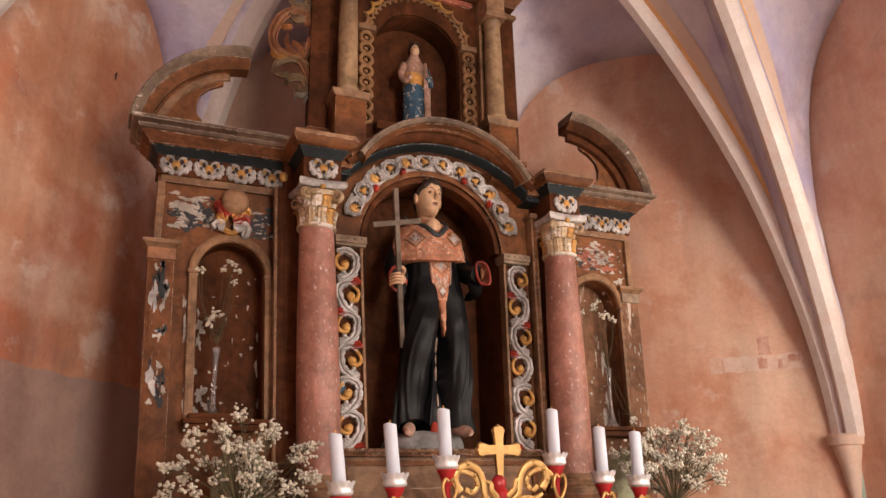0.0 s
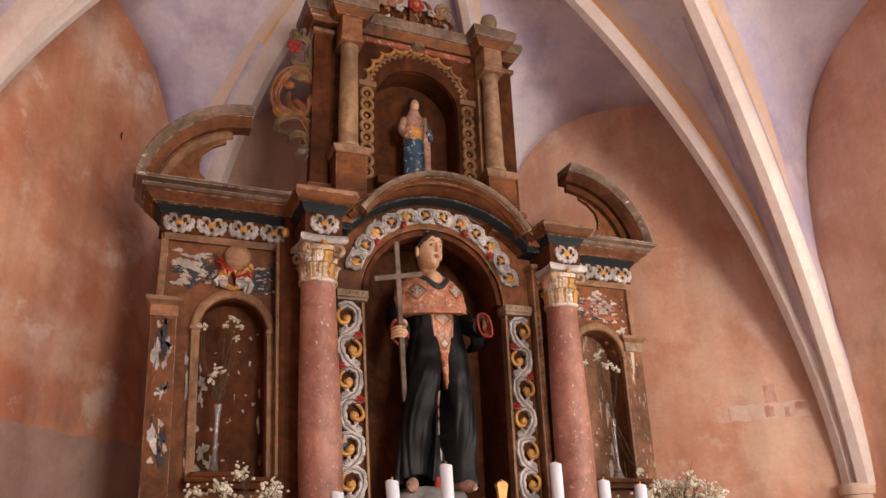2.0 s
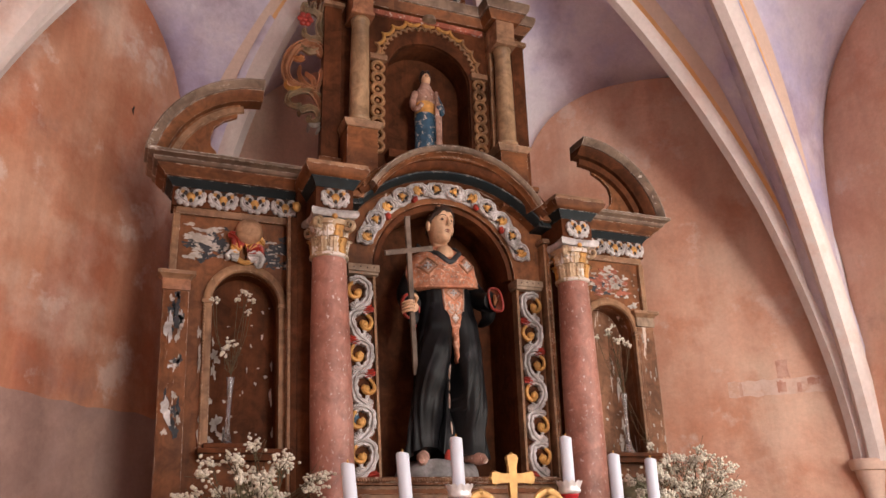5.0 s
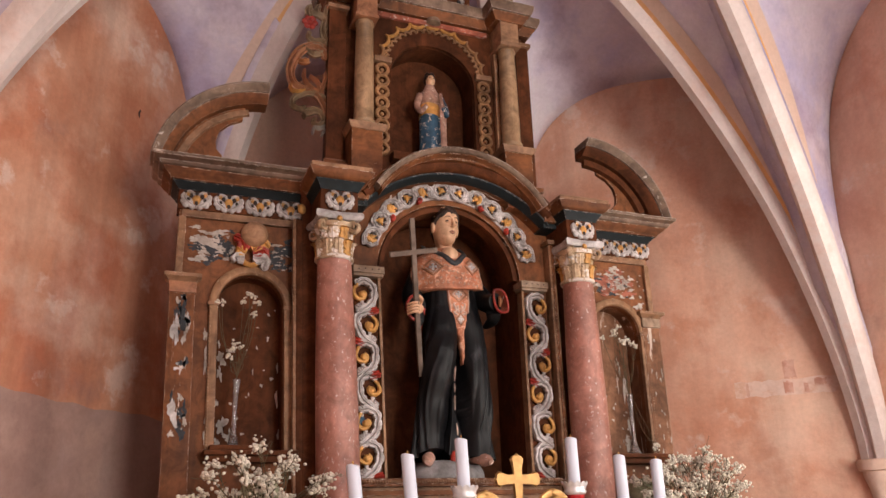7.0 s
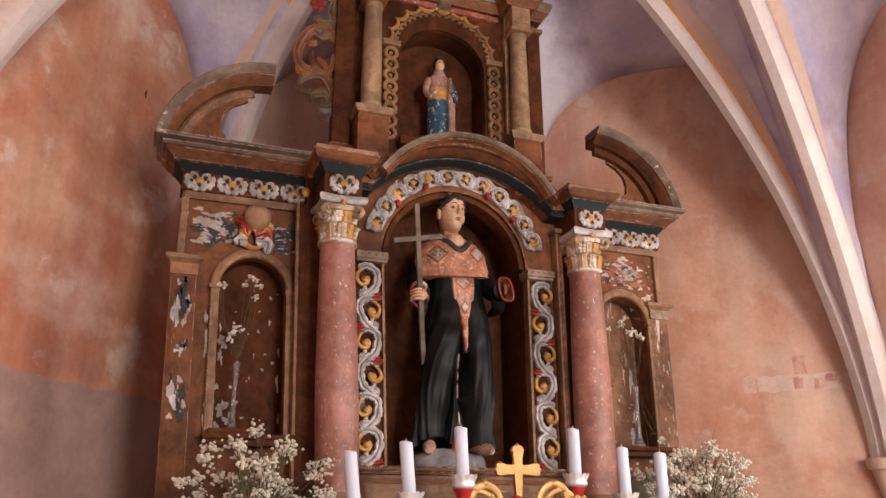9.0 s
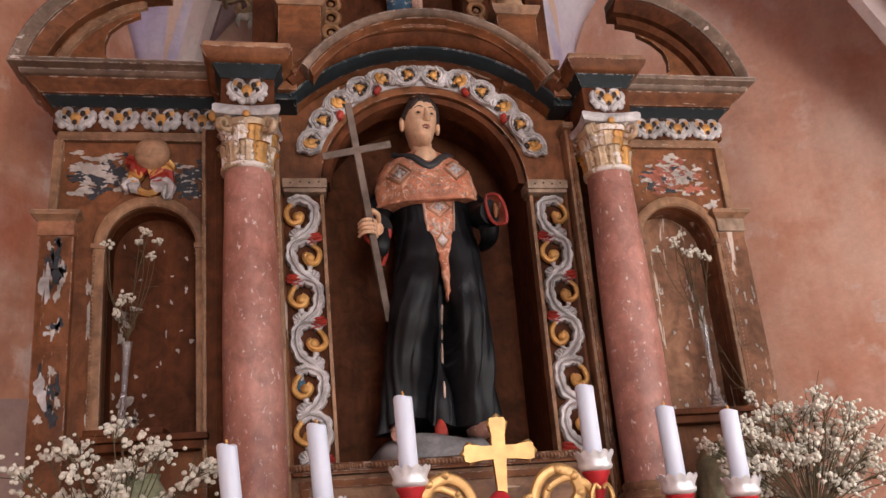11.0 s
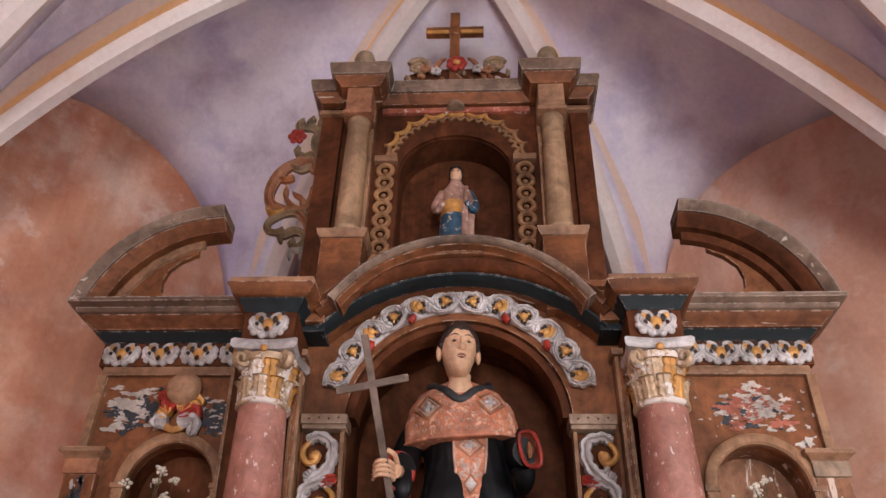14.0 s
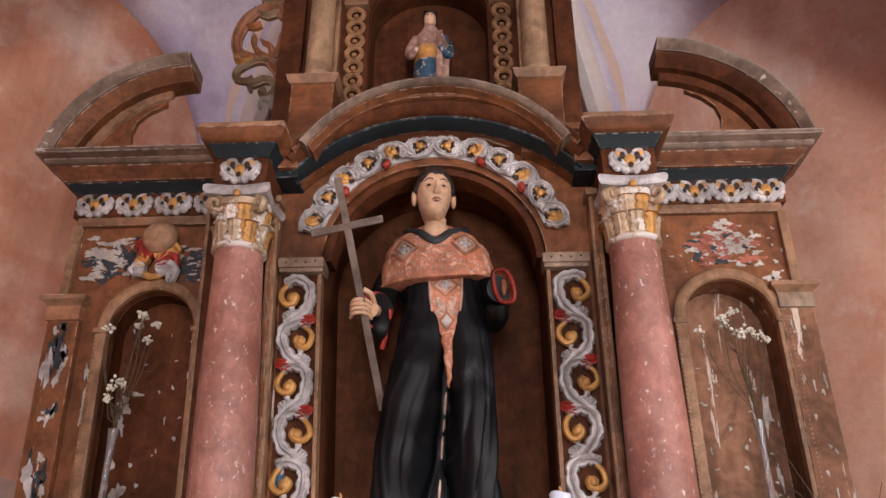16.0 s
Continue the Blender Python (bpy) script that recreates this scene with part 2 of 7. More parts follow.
M_BROCADE = painted("pale_brocade_relief", (0.68, 0.50, 0.42), (0.55, 0.36, 0.28), (0.58, 0.22, 0.13), 0.6, 0.5, chip_scale=40)
M_SKIN = painted("painted_flesh_tone", (0.76, 0.48, 0.31), (0.66, 0.39, 0.24), (0.7, 0.5, 0.4), 0.82, 0.40, chip_scale=20, grime=0.3)
M_FLESHWORN = painted("worn_flesh_paint", (0.55, 0.33, 0.26), (0.38, 0.20, 0.15), (0.68, 0.55, 0.48), 0.60, 0.5, chip_scale=34)
# dark brown of hair and brows, also the painted shade of carved holes
M_HAIR_AND_HOLE = painted("brown_hair_and_hole_dark", (0.055, 0.028, 0.02), (0.03, 0.016, 0.012), (0.1, 0.06, 0.04), 0.7, 0.5)
M_COLLAR = painted("dark_grey_collar_paint", (0.055, 0.055, 0.06), (0.03, 0.03, 0.033), (0.16, 0.15, 0.15), 0.68, 0.45)
M_LIP = painted("faded_lip_paint", (0.42, 0.16, 0.12), (0.32, 0.11, 0.08), (0.5, 0.3, 0.25), 0.74, 0.45)
M_ROCK = painted("grey_painted_rock", (0.32, 0.31, 0.315), (0.19, 0.185, 0.19), (0.4, 0.37, 0.34), 0.68, 0.55, chip_scale=10)
M_CROSSWOOD = painted("grey_brown_bare_wood", (0.21, 0.155, 0.125), (0.13, 0.09, 0.07), (0.3, 0.23, 0.18), 0.7, 0.6, grain=V3)
M_PAINTCHIP = painted("flaked_white_ground", (0.66, 0.60, 0.55), (0.5, 0.44, 0.4), (0.3, 0.26, 0.25), 0.66, 0.75, chip_scale=30)
M_PAINTDARK = painted("blue_black_paint_remnant", (0.055, 0.06, 0.075), (0.03, 0.032, 0.04), (0.4, 0.37, 0.36), 0.6, 0.6, chip_scale=26)
M_PAINTRED = painted("faded_vermilion_remnant", (0.50, 0.16, 0.10), (0.38, 0.1, 0.06), (0.62, 0.55, 0.5), 0.58, 0.6, chip_scale=30)
M_GREENCLOTH = painted("pale_green_glaze", (0.42, 0.44, 0.30), (0.30, 0.32, 0.20), (0.5, 0.5, 0.4), 0.7, 0.5, chip_scale=18)


def plain(name, colour, rough=0.5, metal=0.0, noise_scale=20.0, vary=0.2, spec=0.4):
    m, nt, b = material(name, rough, metal, spec)
    lo, hi = tuple(c * (1 - vary) for c in colour), tuple(min(1, c * (1 + vary)) for c in colour)
    n = noise_tex(nt, noise_scale, 5)
    nt.links.new(ramp(nt, n, [(0.3, lo), (0.7, hi)]), b.inputs["Base Color"])
    bump(nt, b, n, 0.12, 0.002)
    return m, nt, b


M_WAX, _nt, _b = plain("white_candle_wax", (0.69, 0.73, 0.84), 0.38, 0.0, 9, 0.04)
M_BRASS, _nt, _b = plain("polished_brass", (0.52, 0.305, 0.115), 0.38, 0.5, 30, 0.18)
M_TIN, _nt, _b = plain("bright_tin_silver", (0.80, 0.79, 0.80), 0.42, 0.45, 40, 0.15)
M_CLOTHRED, _nt, _b = plain("red_lacquer", (0.42, 0.02, 0.025), 0.3, 0.0, 25, 0.2)
M_PETAL, _nt, _b = plain("dried_white_blossom", (0.68, 0.63, 0.53), 0.85, 0.0, 60, 0.2)
M_STEM, _nt, _b = plain("dried_brown_stem", (0.10, 0.075, 0.04), 0.8, 0.0, 60, 0.3)
M_LINEN, _nt, _b = plain("white_linen", (0.72, 0.70, 0.67), 0.9, 0.0, 40, 0.06)
M_GLASS, _nt, _b = material("clear_vase_glass", 0.06, 0.0, 0.5)
_b.inputs["Transmission Weight"].default_value = 0.9
_b.inputs["Base Color"].default_value = (0.88, 0.86, 0.86, 1)
_b.inputs["IOR"].default_value = 1.45
M_BLACKPOT, _nt, _b = plain("dark_glazed_pot", (0.035, 0.03, 0.028), 0.3, 0.0, 20, 0.3)

# ---- mesh helpers ----
def mesh_from(bm, name, smooth=True, angle=40):
    me = bpy.data.meshes.new(name)
    bmesh.ops.recalc_face_normals(bm, faces=bm.faces)
    bm.to_mesh(me)
    bm.free()
    if smooth:
        me.polygons.foreach_set("use_smooth", [True] * len(me.polygons))
        me.set_sharp_from_angle(angle=radians(angle))
    return me


def part(name, bm, mat, parent=None, label="", smooth=True, angle=40):
    """Links a bmesh as one mesh object under a thing or a part."""
    me = mesh_from(bm, name, smooth, angle)
    me.materials.append(mat)
    ob = new(name, me)
    if parent is not None:
        ob.parent = parent
        ob.matrix_parent_inverse = parent.matrix_world.inverted() if parent.type != "EMPTY" else Matrix.Translation(-parent.location)
    if label:
        tagged(ob, label)
    return ob


def structure(name, bm, mat, label="", category="", smooth=False):
    return tagged(part(name, bm, mat, None, label, smooth), label, category, kind="structure")


def thing(name, at, label, category, group=""):
    e = new(name)
    e.empty_display_size = 0.1
    e.location = at
    return tagged(e, label, category, group)


def skin(bm, rings, closed=True, caps=True, loop=False):
    """Joins rings of points (equal counts) into a skin."""
    vs = [[bm.verts.new(p) for p in r] for r in rings]
    n = len(vs[0])
    pairs = list(zip(vs, vs[1:])) + ([(vs[-1], vs[0])] if loop else [])
    for a, b in pairs:
        for i in range(n if closed else n - 1):
            j = (i + 1) % n
            bm.faces.new((a[i], a[j], b[j], b[i]))
    if caps and closed and not loop:
        bm.faces.new(vs[0][::-1])
        bm.faces.new(vs[-1])
    return vs


def box(bm, x0, x1, y0, y1, z0, z1, bevel=0.0):
    vs = [bm.verts.new((x, y, z)) for x in (x0, x1) for y in (y0, y1) for z in (z0, z1)]
    fs = [bm.faces.new([vs[i] for i in f]) for f in ((0, 1, 3, 2), (4, 6, 7, 5), (0, 4, 5, 1), (2, 3, 7, 6), (0, 2, 6, 4), (1, 5, 7, 3))]
    if bevel:
        es = list({e for f in fs for e in f.edges})
        bmesh.ops.bevel(bm, geom=es, offset=bevel, segments=2, affect="EDGES", profile=0.6)
    return bm


def boxes(*dims, bevel=0.004):
    bm = bmesh.new()
    for d in dims:
        b2 = bmesh.new()
        box(b2, *d, bevel=bevel)
        me = bpy.data.meshes.new("tmp")
        b2.to_mesh(me)
        b2.free()
        bm.from_mesh(me)
        bpy.data.meshes.remove(me)
    return bm


def lathe(bm, profile, x, y, n=28, zbase=0.0, squash=1.0):
    """profile: (radius, z) from the bottom up."""
    rings = [[(x + r * math.cos(2 * math.pi * i / n), y + squash * r * math.sin(2 * math.pi * i / n), zbase + z) for i in range(n)] for r, z in profile]
    skin(bm, rings)
    return bm


def ball(bm, c, r, sx=1, sy=1, sz=1, n=10, m=7):
    rings = []
    for j in range(m + 1):
        a = math.pi * (j + 0.15) / (m + 0.3)
        rr, zz = math.sin(a), -math.cos(a)
        rings.append([(c[0] + r * sx * rr * math.cos(2 * math.pi * i / n), c[1] + r * sy * rr * math.sin(2 * math.pi * i / n), c[2] + r * sz * zz) for i in range(n)])
    skin(bm, rings)
    return bm


def smooth_path(pts, per=5):
    """Catmull-Rom through points of any dimension."""
    P = [np.array(p, float) for p in pts]
    P = [2 * P[0] - P[1]] + P + [2 * P[-1] - P[-2]]
    out = []
    for a, b, c, d in zip(P, P[1:], P[2:], P[3:]):
        for k in range(per):
            t = k / per
            out.append(0.5 * (2 * b + (c - a) * t + (2 * a - 5 * b + 4 * c - d) * t * t + (3 * b - a - 3 * c + d) * t ** 3))
    out.append(P[-2])
    return out


def tube(bm, pts, radii, sides=7, flat=1.0, axis=(0, 1, 0)):
    """A tube through 3D points; flat scales it along the axis."""
    P = [Vector(p) for p in pts]
    n = len(P)
    if not hasattr(radii, "__len__"):
        radii = [radii] * n
    ax = Vector(axis)
    rings = []
    for i in range(n):
        t = (P[min(i + 1, n - 1)] - P[max(i - 1, 0)]).normalized()
        s = t.cross(ax)
        if s.length < 1e-4:
            s = t.orthogonal()
        s.normalize()
        d = s.cross(t).normalized()
        r = radii[i]
        rings.append([P[i] + s * (r * math.cos(2 * math.pi * k / sides)) + d * (r * flat * math.sin(2 * math.pi * k / sides)) for k in range(sides)])
    skin(bm, rings)
    return bm


def moulding(bm, path, profile, z=0.0):
    """Sweeps a profile of (out, up) along a plan polyline with mitred corners; out is to the right of the way."""
    P = [Vector((*p, 0)) for p in path]
    rings = []
    for i, p in enumerate(P):
        d0 = (p - P[i - 1]).normalized() if i else (P[1] - P[0]).normalized()
        d1 = (P[i + 1] - p).normalized() if i < len(P) - 1 else d0
        n0, n1 = Vector((d0.y, -d0.x, 0)), Vector((d1.y, -d1.x, 0))
        m = (n0 + n1).normalized()
        k = 1 / max(0.25, m.dot(n0))
        rings.append([p + m * (o * k) + Vector((0, 0, z + u)) for o, u in profile])
    skin(bm, rings)
    return bm


def arc_moulding(bm, cx, cz, a0, a1, y0, profile, steps=36):
    """Sweeps a profile of (radius, out) round an arc in an upright plane; out is towards -y. Angles in degrees from +x."""
    rings = []
    for i in range(steps + 1):
        a = radians(a0 + (a1 - a0) * i / steps)
        rings.append([(cx + r * math.cos(a), y0 - o, cz + r * math.sin(a)) for r, o in profile])
    skin(bm, rings)
    return bm


def prism(bm, outline, y0, y1):
    """An upright board cut to an outline of (x, z)."""
    a = [bm.verts.new((x, y0, z)) for x, z in outline]
    b = [bm.verts.new((x, y1, z)) for x, z in outline]
    n = len(outline)
    bm.faces.new(a)
    bm.faces.new(b[::-1])
    for i in range(n):
        bm.faces.new((a[i], b[i], b[(i + 1) % n], a[(i + 1) % n]))
    return bm


def arch_board(bm, x0, x1, z0, z1, cx, half, zs, y0, y1, zbot=None, steps=24, ry=None):
    """A board x0..x1, z0..z1 with a round-headed opening of half width, springing at zs, open at the bottom from zbot (or z0)."""
    ry = ry or half
    arc = [(cx + half * math.cos(math.pi * i / steps), zs + ry * math.sin(math.pi * i / steps)) for i in range(steps + 1)]
    zb = z0 if zbot is None else zbot
    cuts = [(x1, z0), (x1, z1), (x0, z1), (x0, z0)]
    ring_in = [(cx + half, zb)] + arc + [(cx - half, zb)]
    # matching outer points, spread along the outer frame
    outer = []
    for px, pz in ring_in:
        if pz <= zs:
            outer.append((x1 if px > cx else x0, pz))
        else:
            dx, dz = px - cx, pz - zs
            k = min((x1 - cx) / dx if dx > 1e-6 else 1e9, (x0 - cx) / dx if dx < -1e-6 else 1e9, (z1 - zs) / dz if dz > 1e-6 else 1e9)
            outer.append((cx + dx * k, zs + dz * k))
    for px, pz in list(cuts):
        if pz == z1:
            j = min(range(len(outer)), key=lambda i: (outer[i][0] - px) ** 2 + (outer[i][1] - pz) ** 2)
            outer[j] = (px, pz)
    for y in (y0, y1):
        vi = [bm.verts.new((x, y, z)) for x, z in ring_in]
        vo = [bm.verts.new((x, y, z)) for x, z in outer]
        for i in range(len(vi) - 1):
            bm.faces.new((vi[i], vi[i + 1], vo[i + 1], vo[i]))
        if y == y0:
            fi, fo = vi, vo
    for i in range(len(vi) - 1):
        bm.faces.new((fi[i], vi[i], vi[i + 1], fi[i + 1]))
        bm.faces.new((fo[i], fo[i + 1], vo[i + 1], vo[i]))
    bm.faces.new((fi[0], fo[0], vo[0], vi[0]))
    bm.faces.new((fi[-1], vi[-1], vo[-1], fo[-1]))
    if zb > z0:
        box(bm, x0, x1, min(y0, y1), max(y0, y1), z0, zb)
    return bm


def niche_shell(bm, cx, half, z0, zs, y0, y1, steps=20, th=0.02, ry=None):
    """The inside of a round-headed recess: jambs, vaulted head and back, with thickness."""
    ry = ry or half
    def outline(h, r):
        return [(cx + h, z0)] + [(cx + h * math.cos(math.pi * i / steps), zs + r * math.sin(math.pi * i / steps)) for i in range(steps + 1)] + [(cx - h, z0)]
    a, b = outline(half, ry), outline(half + th, ry + th)
    rings = []
    for (x, z), (u, w) in zip(a, b):
        rings.append([(x, y0, z), (x, y1, z), (u, y1, w), (u, y0, w)])
    skin(bm, rings)
    prism(bm, [(x, z) for x, z in b], y1 + 0.001, y1 + th)
    return bm

# ---- the chapel: polygonal apse, vault, walls ----
Z0, BOSS, BOSS2 = 1.925, Vector((0.018, -0.178, 5.405)), Vector((0.0, -1.448, 5.403))
C_R, C_L = Vector((2.43, -0.262, 0)), Vector((-2.537, -0.348, 0))
K_R, K_L = Vector((1.046, 1.11, 0)), Vector((-1.26, 1.11, 0))
E_R, E_L = Vector((2.47, -2.75, 0)), Vector((-2.57, -2.75, 0))
NSEG = 40


def rib_curve(corner, boss, p, shift=(0, 0), z0=Z0):
    out = []
    for i in range(NSEG + 1):
        h = (i / NSEG) ** 1.6
        q = corner + Vector((*shift, 0))
        xy = q.lerp(Vector((boss.x, boss.y, 0)), h)
        out.append(Vector((xy.x, xy.y, z0 + (boss.z - z0) * (1 - (1 - h) ** p) ** (1 / p))))
    return out


def wall_arc(a, b, top, sharp=4.0, peak=0.5, z0=Z0):
    """Half arcs from each corner up to the crown, as two lists."""
    halves = []
    for end, other, w in ((a, b, peak), (b, a, 1 - peak)):
        half = []
        for i in range(NSEG + 1):
            s = i / NSEG
            u = w * s ** 1.9
            f = 1 - abs(1 - u / w) ** 2.0
            q = end.lerp(other, u)
            half.append(Vector((q.x, q.y, z0 + (top - z0) * max(0.0, f) ** (1 / sharp))))
        halves.append(half)
    return halves


RIB_R = rib_curve(C_R, BOSS, 1.526)
RIB_L = rib_curve(C_L, BOSS, 1.76)
RIB_KL = rib_curve(K_L, BOSS, 2.076)
RIB_KR = rib_curve(K_R, BOSS, 1.915)
RIB2_R = rib_curve(C_R, BOSS2, 1.513, (0.0, -0.08))
RIB2_L = rib_curve(C_L, BOSS2, 1.6, (0.0, -0.08))
RIB3_R = rib_curve(E_R, BOSS2, 1.6)
RIB3_L = rib_curve(E_L, BOSS2, 1.6)


def ruled(bm, a, b, across=8, bulge=0.05):
    """The vault cell between two curves, swelling slightly upwards."""
    rings = []
    for p, q in zip(a, b):
        w = (q - p).length
        rings.append([p.lerp(q, k / across) + Vector((0, 0, bulge * w * math.sin(math.pi * k / across))) for k in range(across + 1)])
    skin(bm, rings, closed=False, caps=False)


def vault_cell(name, cells):
    bm = bmesh.new()
    for a, b in cells:
        ruled(bm, a, b)
    bmesh.ops.remove_doubles(bm, verts=bm.verts, dist=0.0005)
    ob = structure(name, bm, M_VAULT, "violet limewashed vault cell with stains", "ceiling", smooth=True)
    s = ob.modifiers.new("thick", "SOLIDIFY")
    s.thickness, s.offset = 0.12, 1.0
    return ob


ARC_DR = wall_arc(K_R, C_R, 4.67, 8.5, 0.40)
ARC_DL = wall_arc(K_L, C_L, 4.78, 5.2, 0.52)
ARC_B = wall_arc(K_L, K_R, 4.75, 4.0)
ARC_SR = wall_arc(C_R + Vector((0, -0.08, 0)), E_R, 4.75, 6.0)
ARC_SL = wall_arc(C_L + Vector((0, -0.08, 0)), E_L, 4.75, 3.2)
ARC_E = wall_arc(E_L, E_R, 5.1, 2.2)

vault_cell("ceiling_apse_back", [(ARC_B[0], RIB_KL), (ARC_B[1], RIB_KR)])
vault_cell("ceiling_apse_right", [(ARC_DR[0], RIB_KR), (ARC_DR[1], RIB_R)])
vault_cell("ceiling_apse_left", [(ARC_DL[0], RIB_KL), (ARC_DL[1], RIB_L)])
vault_cell("ceiling_middle_right", [(RIB_R, RIB2_R)])
vault_cell("ceiling_middle_left", [(RIB_L, RIB2_L)])
vault_cell("ceiling_side_right", [(ARC_SR[0], RIB2_R), (ARC_SR[1], RIB3_R)])
vault_cell("ceiling_side_left", [(ARC_SL[0], RIB2_L), (ARC_SL[1], RIB3_L)])
vault_cell("ceiling_rear", [(ARC_E[0], RIB3_L), (ARC_E[1], RIB3_R)])
bm = bmesh.new()
rings = [[Vector((p.x, y, p.z)) for p in ARC_E[0] + ARC_E[1][::-1]] for y in (-2.75, -8.0)]
skin(bm, rings, closed=False, caps=False)
bmesh.ops.remove_doubles(bm, verts=bm.verts, dist=0.0005)
ob = structure("ceiling_nave", bm, M_VAULT, "violet limewashed barrel ceiling", "ceiling", smooth=True)
ob.modifiers.new("thick", "SOLIDIFY").thickness = 0.1


def rib_mesh(curve, name, width=0.068, shift=0.0):
    """A chamfered rib that hangs under its curve."""
    prof = [(-width, 0.05), (-width, -0.01), (-width * 0.85, -0.03), (-width * 0.45, -0.065), (width * 0.45, -0.065), (width * 0.85, -0.03), (width, -0.01), (width, 0.05)]
    rings = []
    n = len(curve)
    for i, p in enumerate(curve):
        t = (curve[min(i + 1, n - 1)] - curve[max(i - 1, 0)]).normalized()
        flat = (curve[-1] - curve[0])
        side = Vector((-flat.y, flat.x, 0)).normalized()
        up = side.cross(t)
        if up.z < 0:
            up = -up
        rings.append([p + side * (a + shift * min(1.0, i / 14)) + up * b for a, b in prof])
    bm = bmesh.new()
    skin(bm, rings)
    return structure(name, bm, M_RIB, "whitewashed plaster vault rib", "vault rib", smooth=True)


def paint_band(name, curve, towards, w0, w1, mat, label):
    """A painted border on the vault cell alongside a rib."""
    rings = []
    for p, q in zip(curve[1:-2], towards[1:-2]):
        d = q - p
        if d.length < 0.05:
            continue
        full = d.length
        pts = []
        for w in (w0, (w0 + w1) / 2, w1):
            f = min(w / full, 0.5)
            pts.append(p + d * f + Vector((0, 0, 0.05 * full * math.sin(math.pi * f) - 0.006)) - (p + d * f - Vector((0, -0.9, 2.6))).normalized() * 0.006)
        rings.append(pts)
    bm = bmesh.new()
    skin(bm, rings, closed=False, caps=False)
    return structure(name, bm, mat, label, "painted border", smooth=True)


for nm, c in (("right", RIB_R), ("left", RIB_L), ("back_left", RIB_KL), ("back_right", RIB_KR), ("middle_right", RIB2_R), ("middle_left", RIB2_L), ("rear_right", RIB3_R), ("rear_left", RIB3_L)):
    rib_mesh(c, "vault_rib_" + nm, 0.060, {"right": 0.066, "left": -0.05}.get(nm, 0.0))
for nm, c, to in (("right", RIB_R, RIB2_R), ("left", RIB_L, RIB2_L), ("back_left", RIB_KL, ARC_DL[0]), ("back_right", RIB_KR, ARC_DR[0]), ("middle_right", RIB2_R, ARC_SR[0]), ("middle_left", RIB2_L, ARC_SL[0])):
    paint_band("trim_ochre_" + nm, c, to, 0.05, 0.155, M_OCHRE, "faded ochre border painted beside the rib")
    paint_band("trim_buff_" + nm, c, to, 0.155, 0.25, M_BUFF, "pale buff border painted beside the rib")
bm = bmesh.new()
lathe(bm, [(0.02, -0.2), (0.1, -0.19), (0.13, -0.14), (0.13, -0.08), (0.1, -0.05), (0.1, 0.1)], BOSS.x, BOSS.y, 20, BOSS.z)
structure("vault_boss", bm, M_RIB, "round whitewashed vault boss", "vault boss", smooth=True)

for nm, c, d in (("right", C_R, Vector((-1, -0.05, 0))), ("left", C_L, Vector((1, -0.05, 0)))):
    bm = bmesh.new()
    q = c + d.normalized() * 0.02 + Vector((0, -0.03, 0))
    lathe(bm, [(0.010, -0.42), (0.03, -0.30), (0.06, -0.12), (0.08, -0.05), (0.08, -0.03), (0.098, -0.025), (0.105, 0.0), (0.105, 0.025), (0.095, 0.034)], q.x, q.y, 10, Z0 - 0.02)
    structure("corbel_" + nm, bm, M_BUFF, "tapered plaster corbel below the ribs", "corbel", smooth=True)


def wall(name, a, b, arcs, mat, th=0.35, bottom=0.0, win=None):
    """A wall from the floor to its arched head."""
    top = arcs[0] + arcs[1][::-1]
    d = (b - a).normalized()
    out = Vector((-d.y, d.x, 0))
    if out.dot(a - Vector((0, -1.5, 0))) < 0:
        out = -out
    bm = bmesh.new()
    rings = []
    for p in top:
        lo, hi = Vector((p.x, p.y, bottom)), p + Vector((0, 0, 0.03))
        mids = [lo.lerp(hi, k / 6) for k in range(7)]
        rings.append(mids + [m + out * th for m in mids[::-1]])
    # skip doubled crown
    rings2 = [r for i, r in enumerate(rings) if i != NSEG + 1]
    if win is None:
        skin(bm, rings2)
    else:
        y0, y1, z0, z1 = win

        def stack(y, lo, hi):
            x = a.x + (b.x - a.x) * (y - a.y) / (b.y - a.y)
            return [Vector((x, y, lo)), Vector((x, y, hi)), Vector((x, y, hi)) + out * th, Vector((x, y, lo)) + out * th]

        tops = [(p.y, p.z + 0.03) for i, p in enumerate(top) if i != NSEG + 1]
        before = [stack(y, bottom, z) for y, z in tops if y > y1]
        mid_hi = [stack(y, z1, z) for y, z in tops if y0 <= y <= y1]
        after = [stack(y, bottom, z) for y, z in tops if y < y0]
        zt = mid_hi[0][1].z
        skin(bm, before + [stack(y1, bottom, zt)])
        skin(bm, [stack(y1, z1, zt)] + mid_hi + [stack(y0, z1, mid_hi[-1][1].z)])
        skin(bm, [stack(y1, bottom, z0), stack(y0, bottom, z0)])
        skin(bm, [stack(y0, bottom, mid_hi[-1][1].z)] + after)
    return structure(name, bm, mat, "pink limewashed chapel wall with stains", "wall", smooth=False)


wall("wall_north", K_L, K_R, ARC_B, M_WALL)
wall("wall_northeast", K_R, C_R, ARC_DR, M_WALL)
wall("wall_northwest", K_L, C_L, ARC_DL, M_WALL_RUST)
wall("wall_east", C_R + Vector((0, -0.08, 0)), E_R, ARC_SR, M_WALL, win=(-2.45, -1.45, 1.5, 3.4))
wall("wall_west", C_L + Vector((0, -0.08, 0)), E_L, ARC_SL, M_WALL)


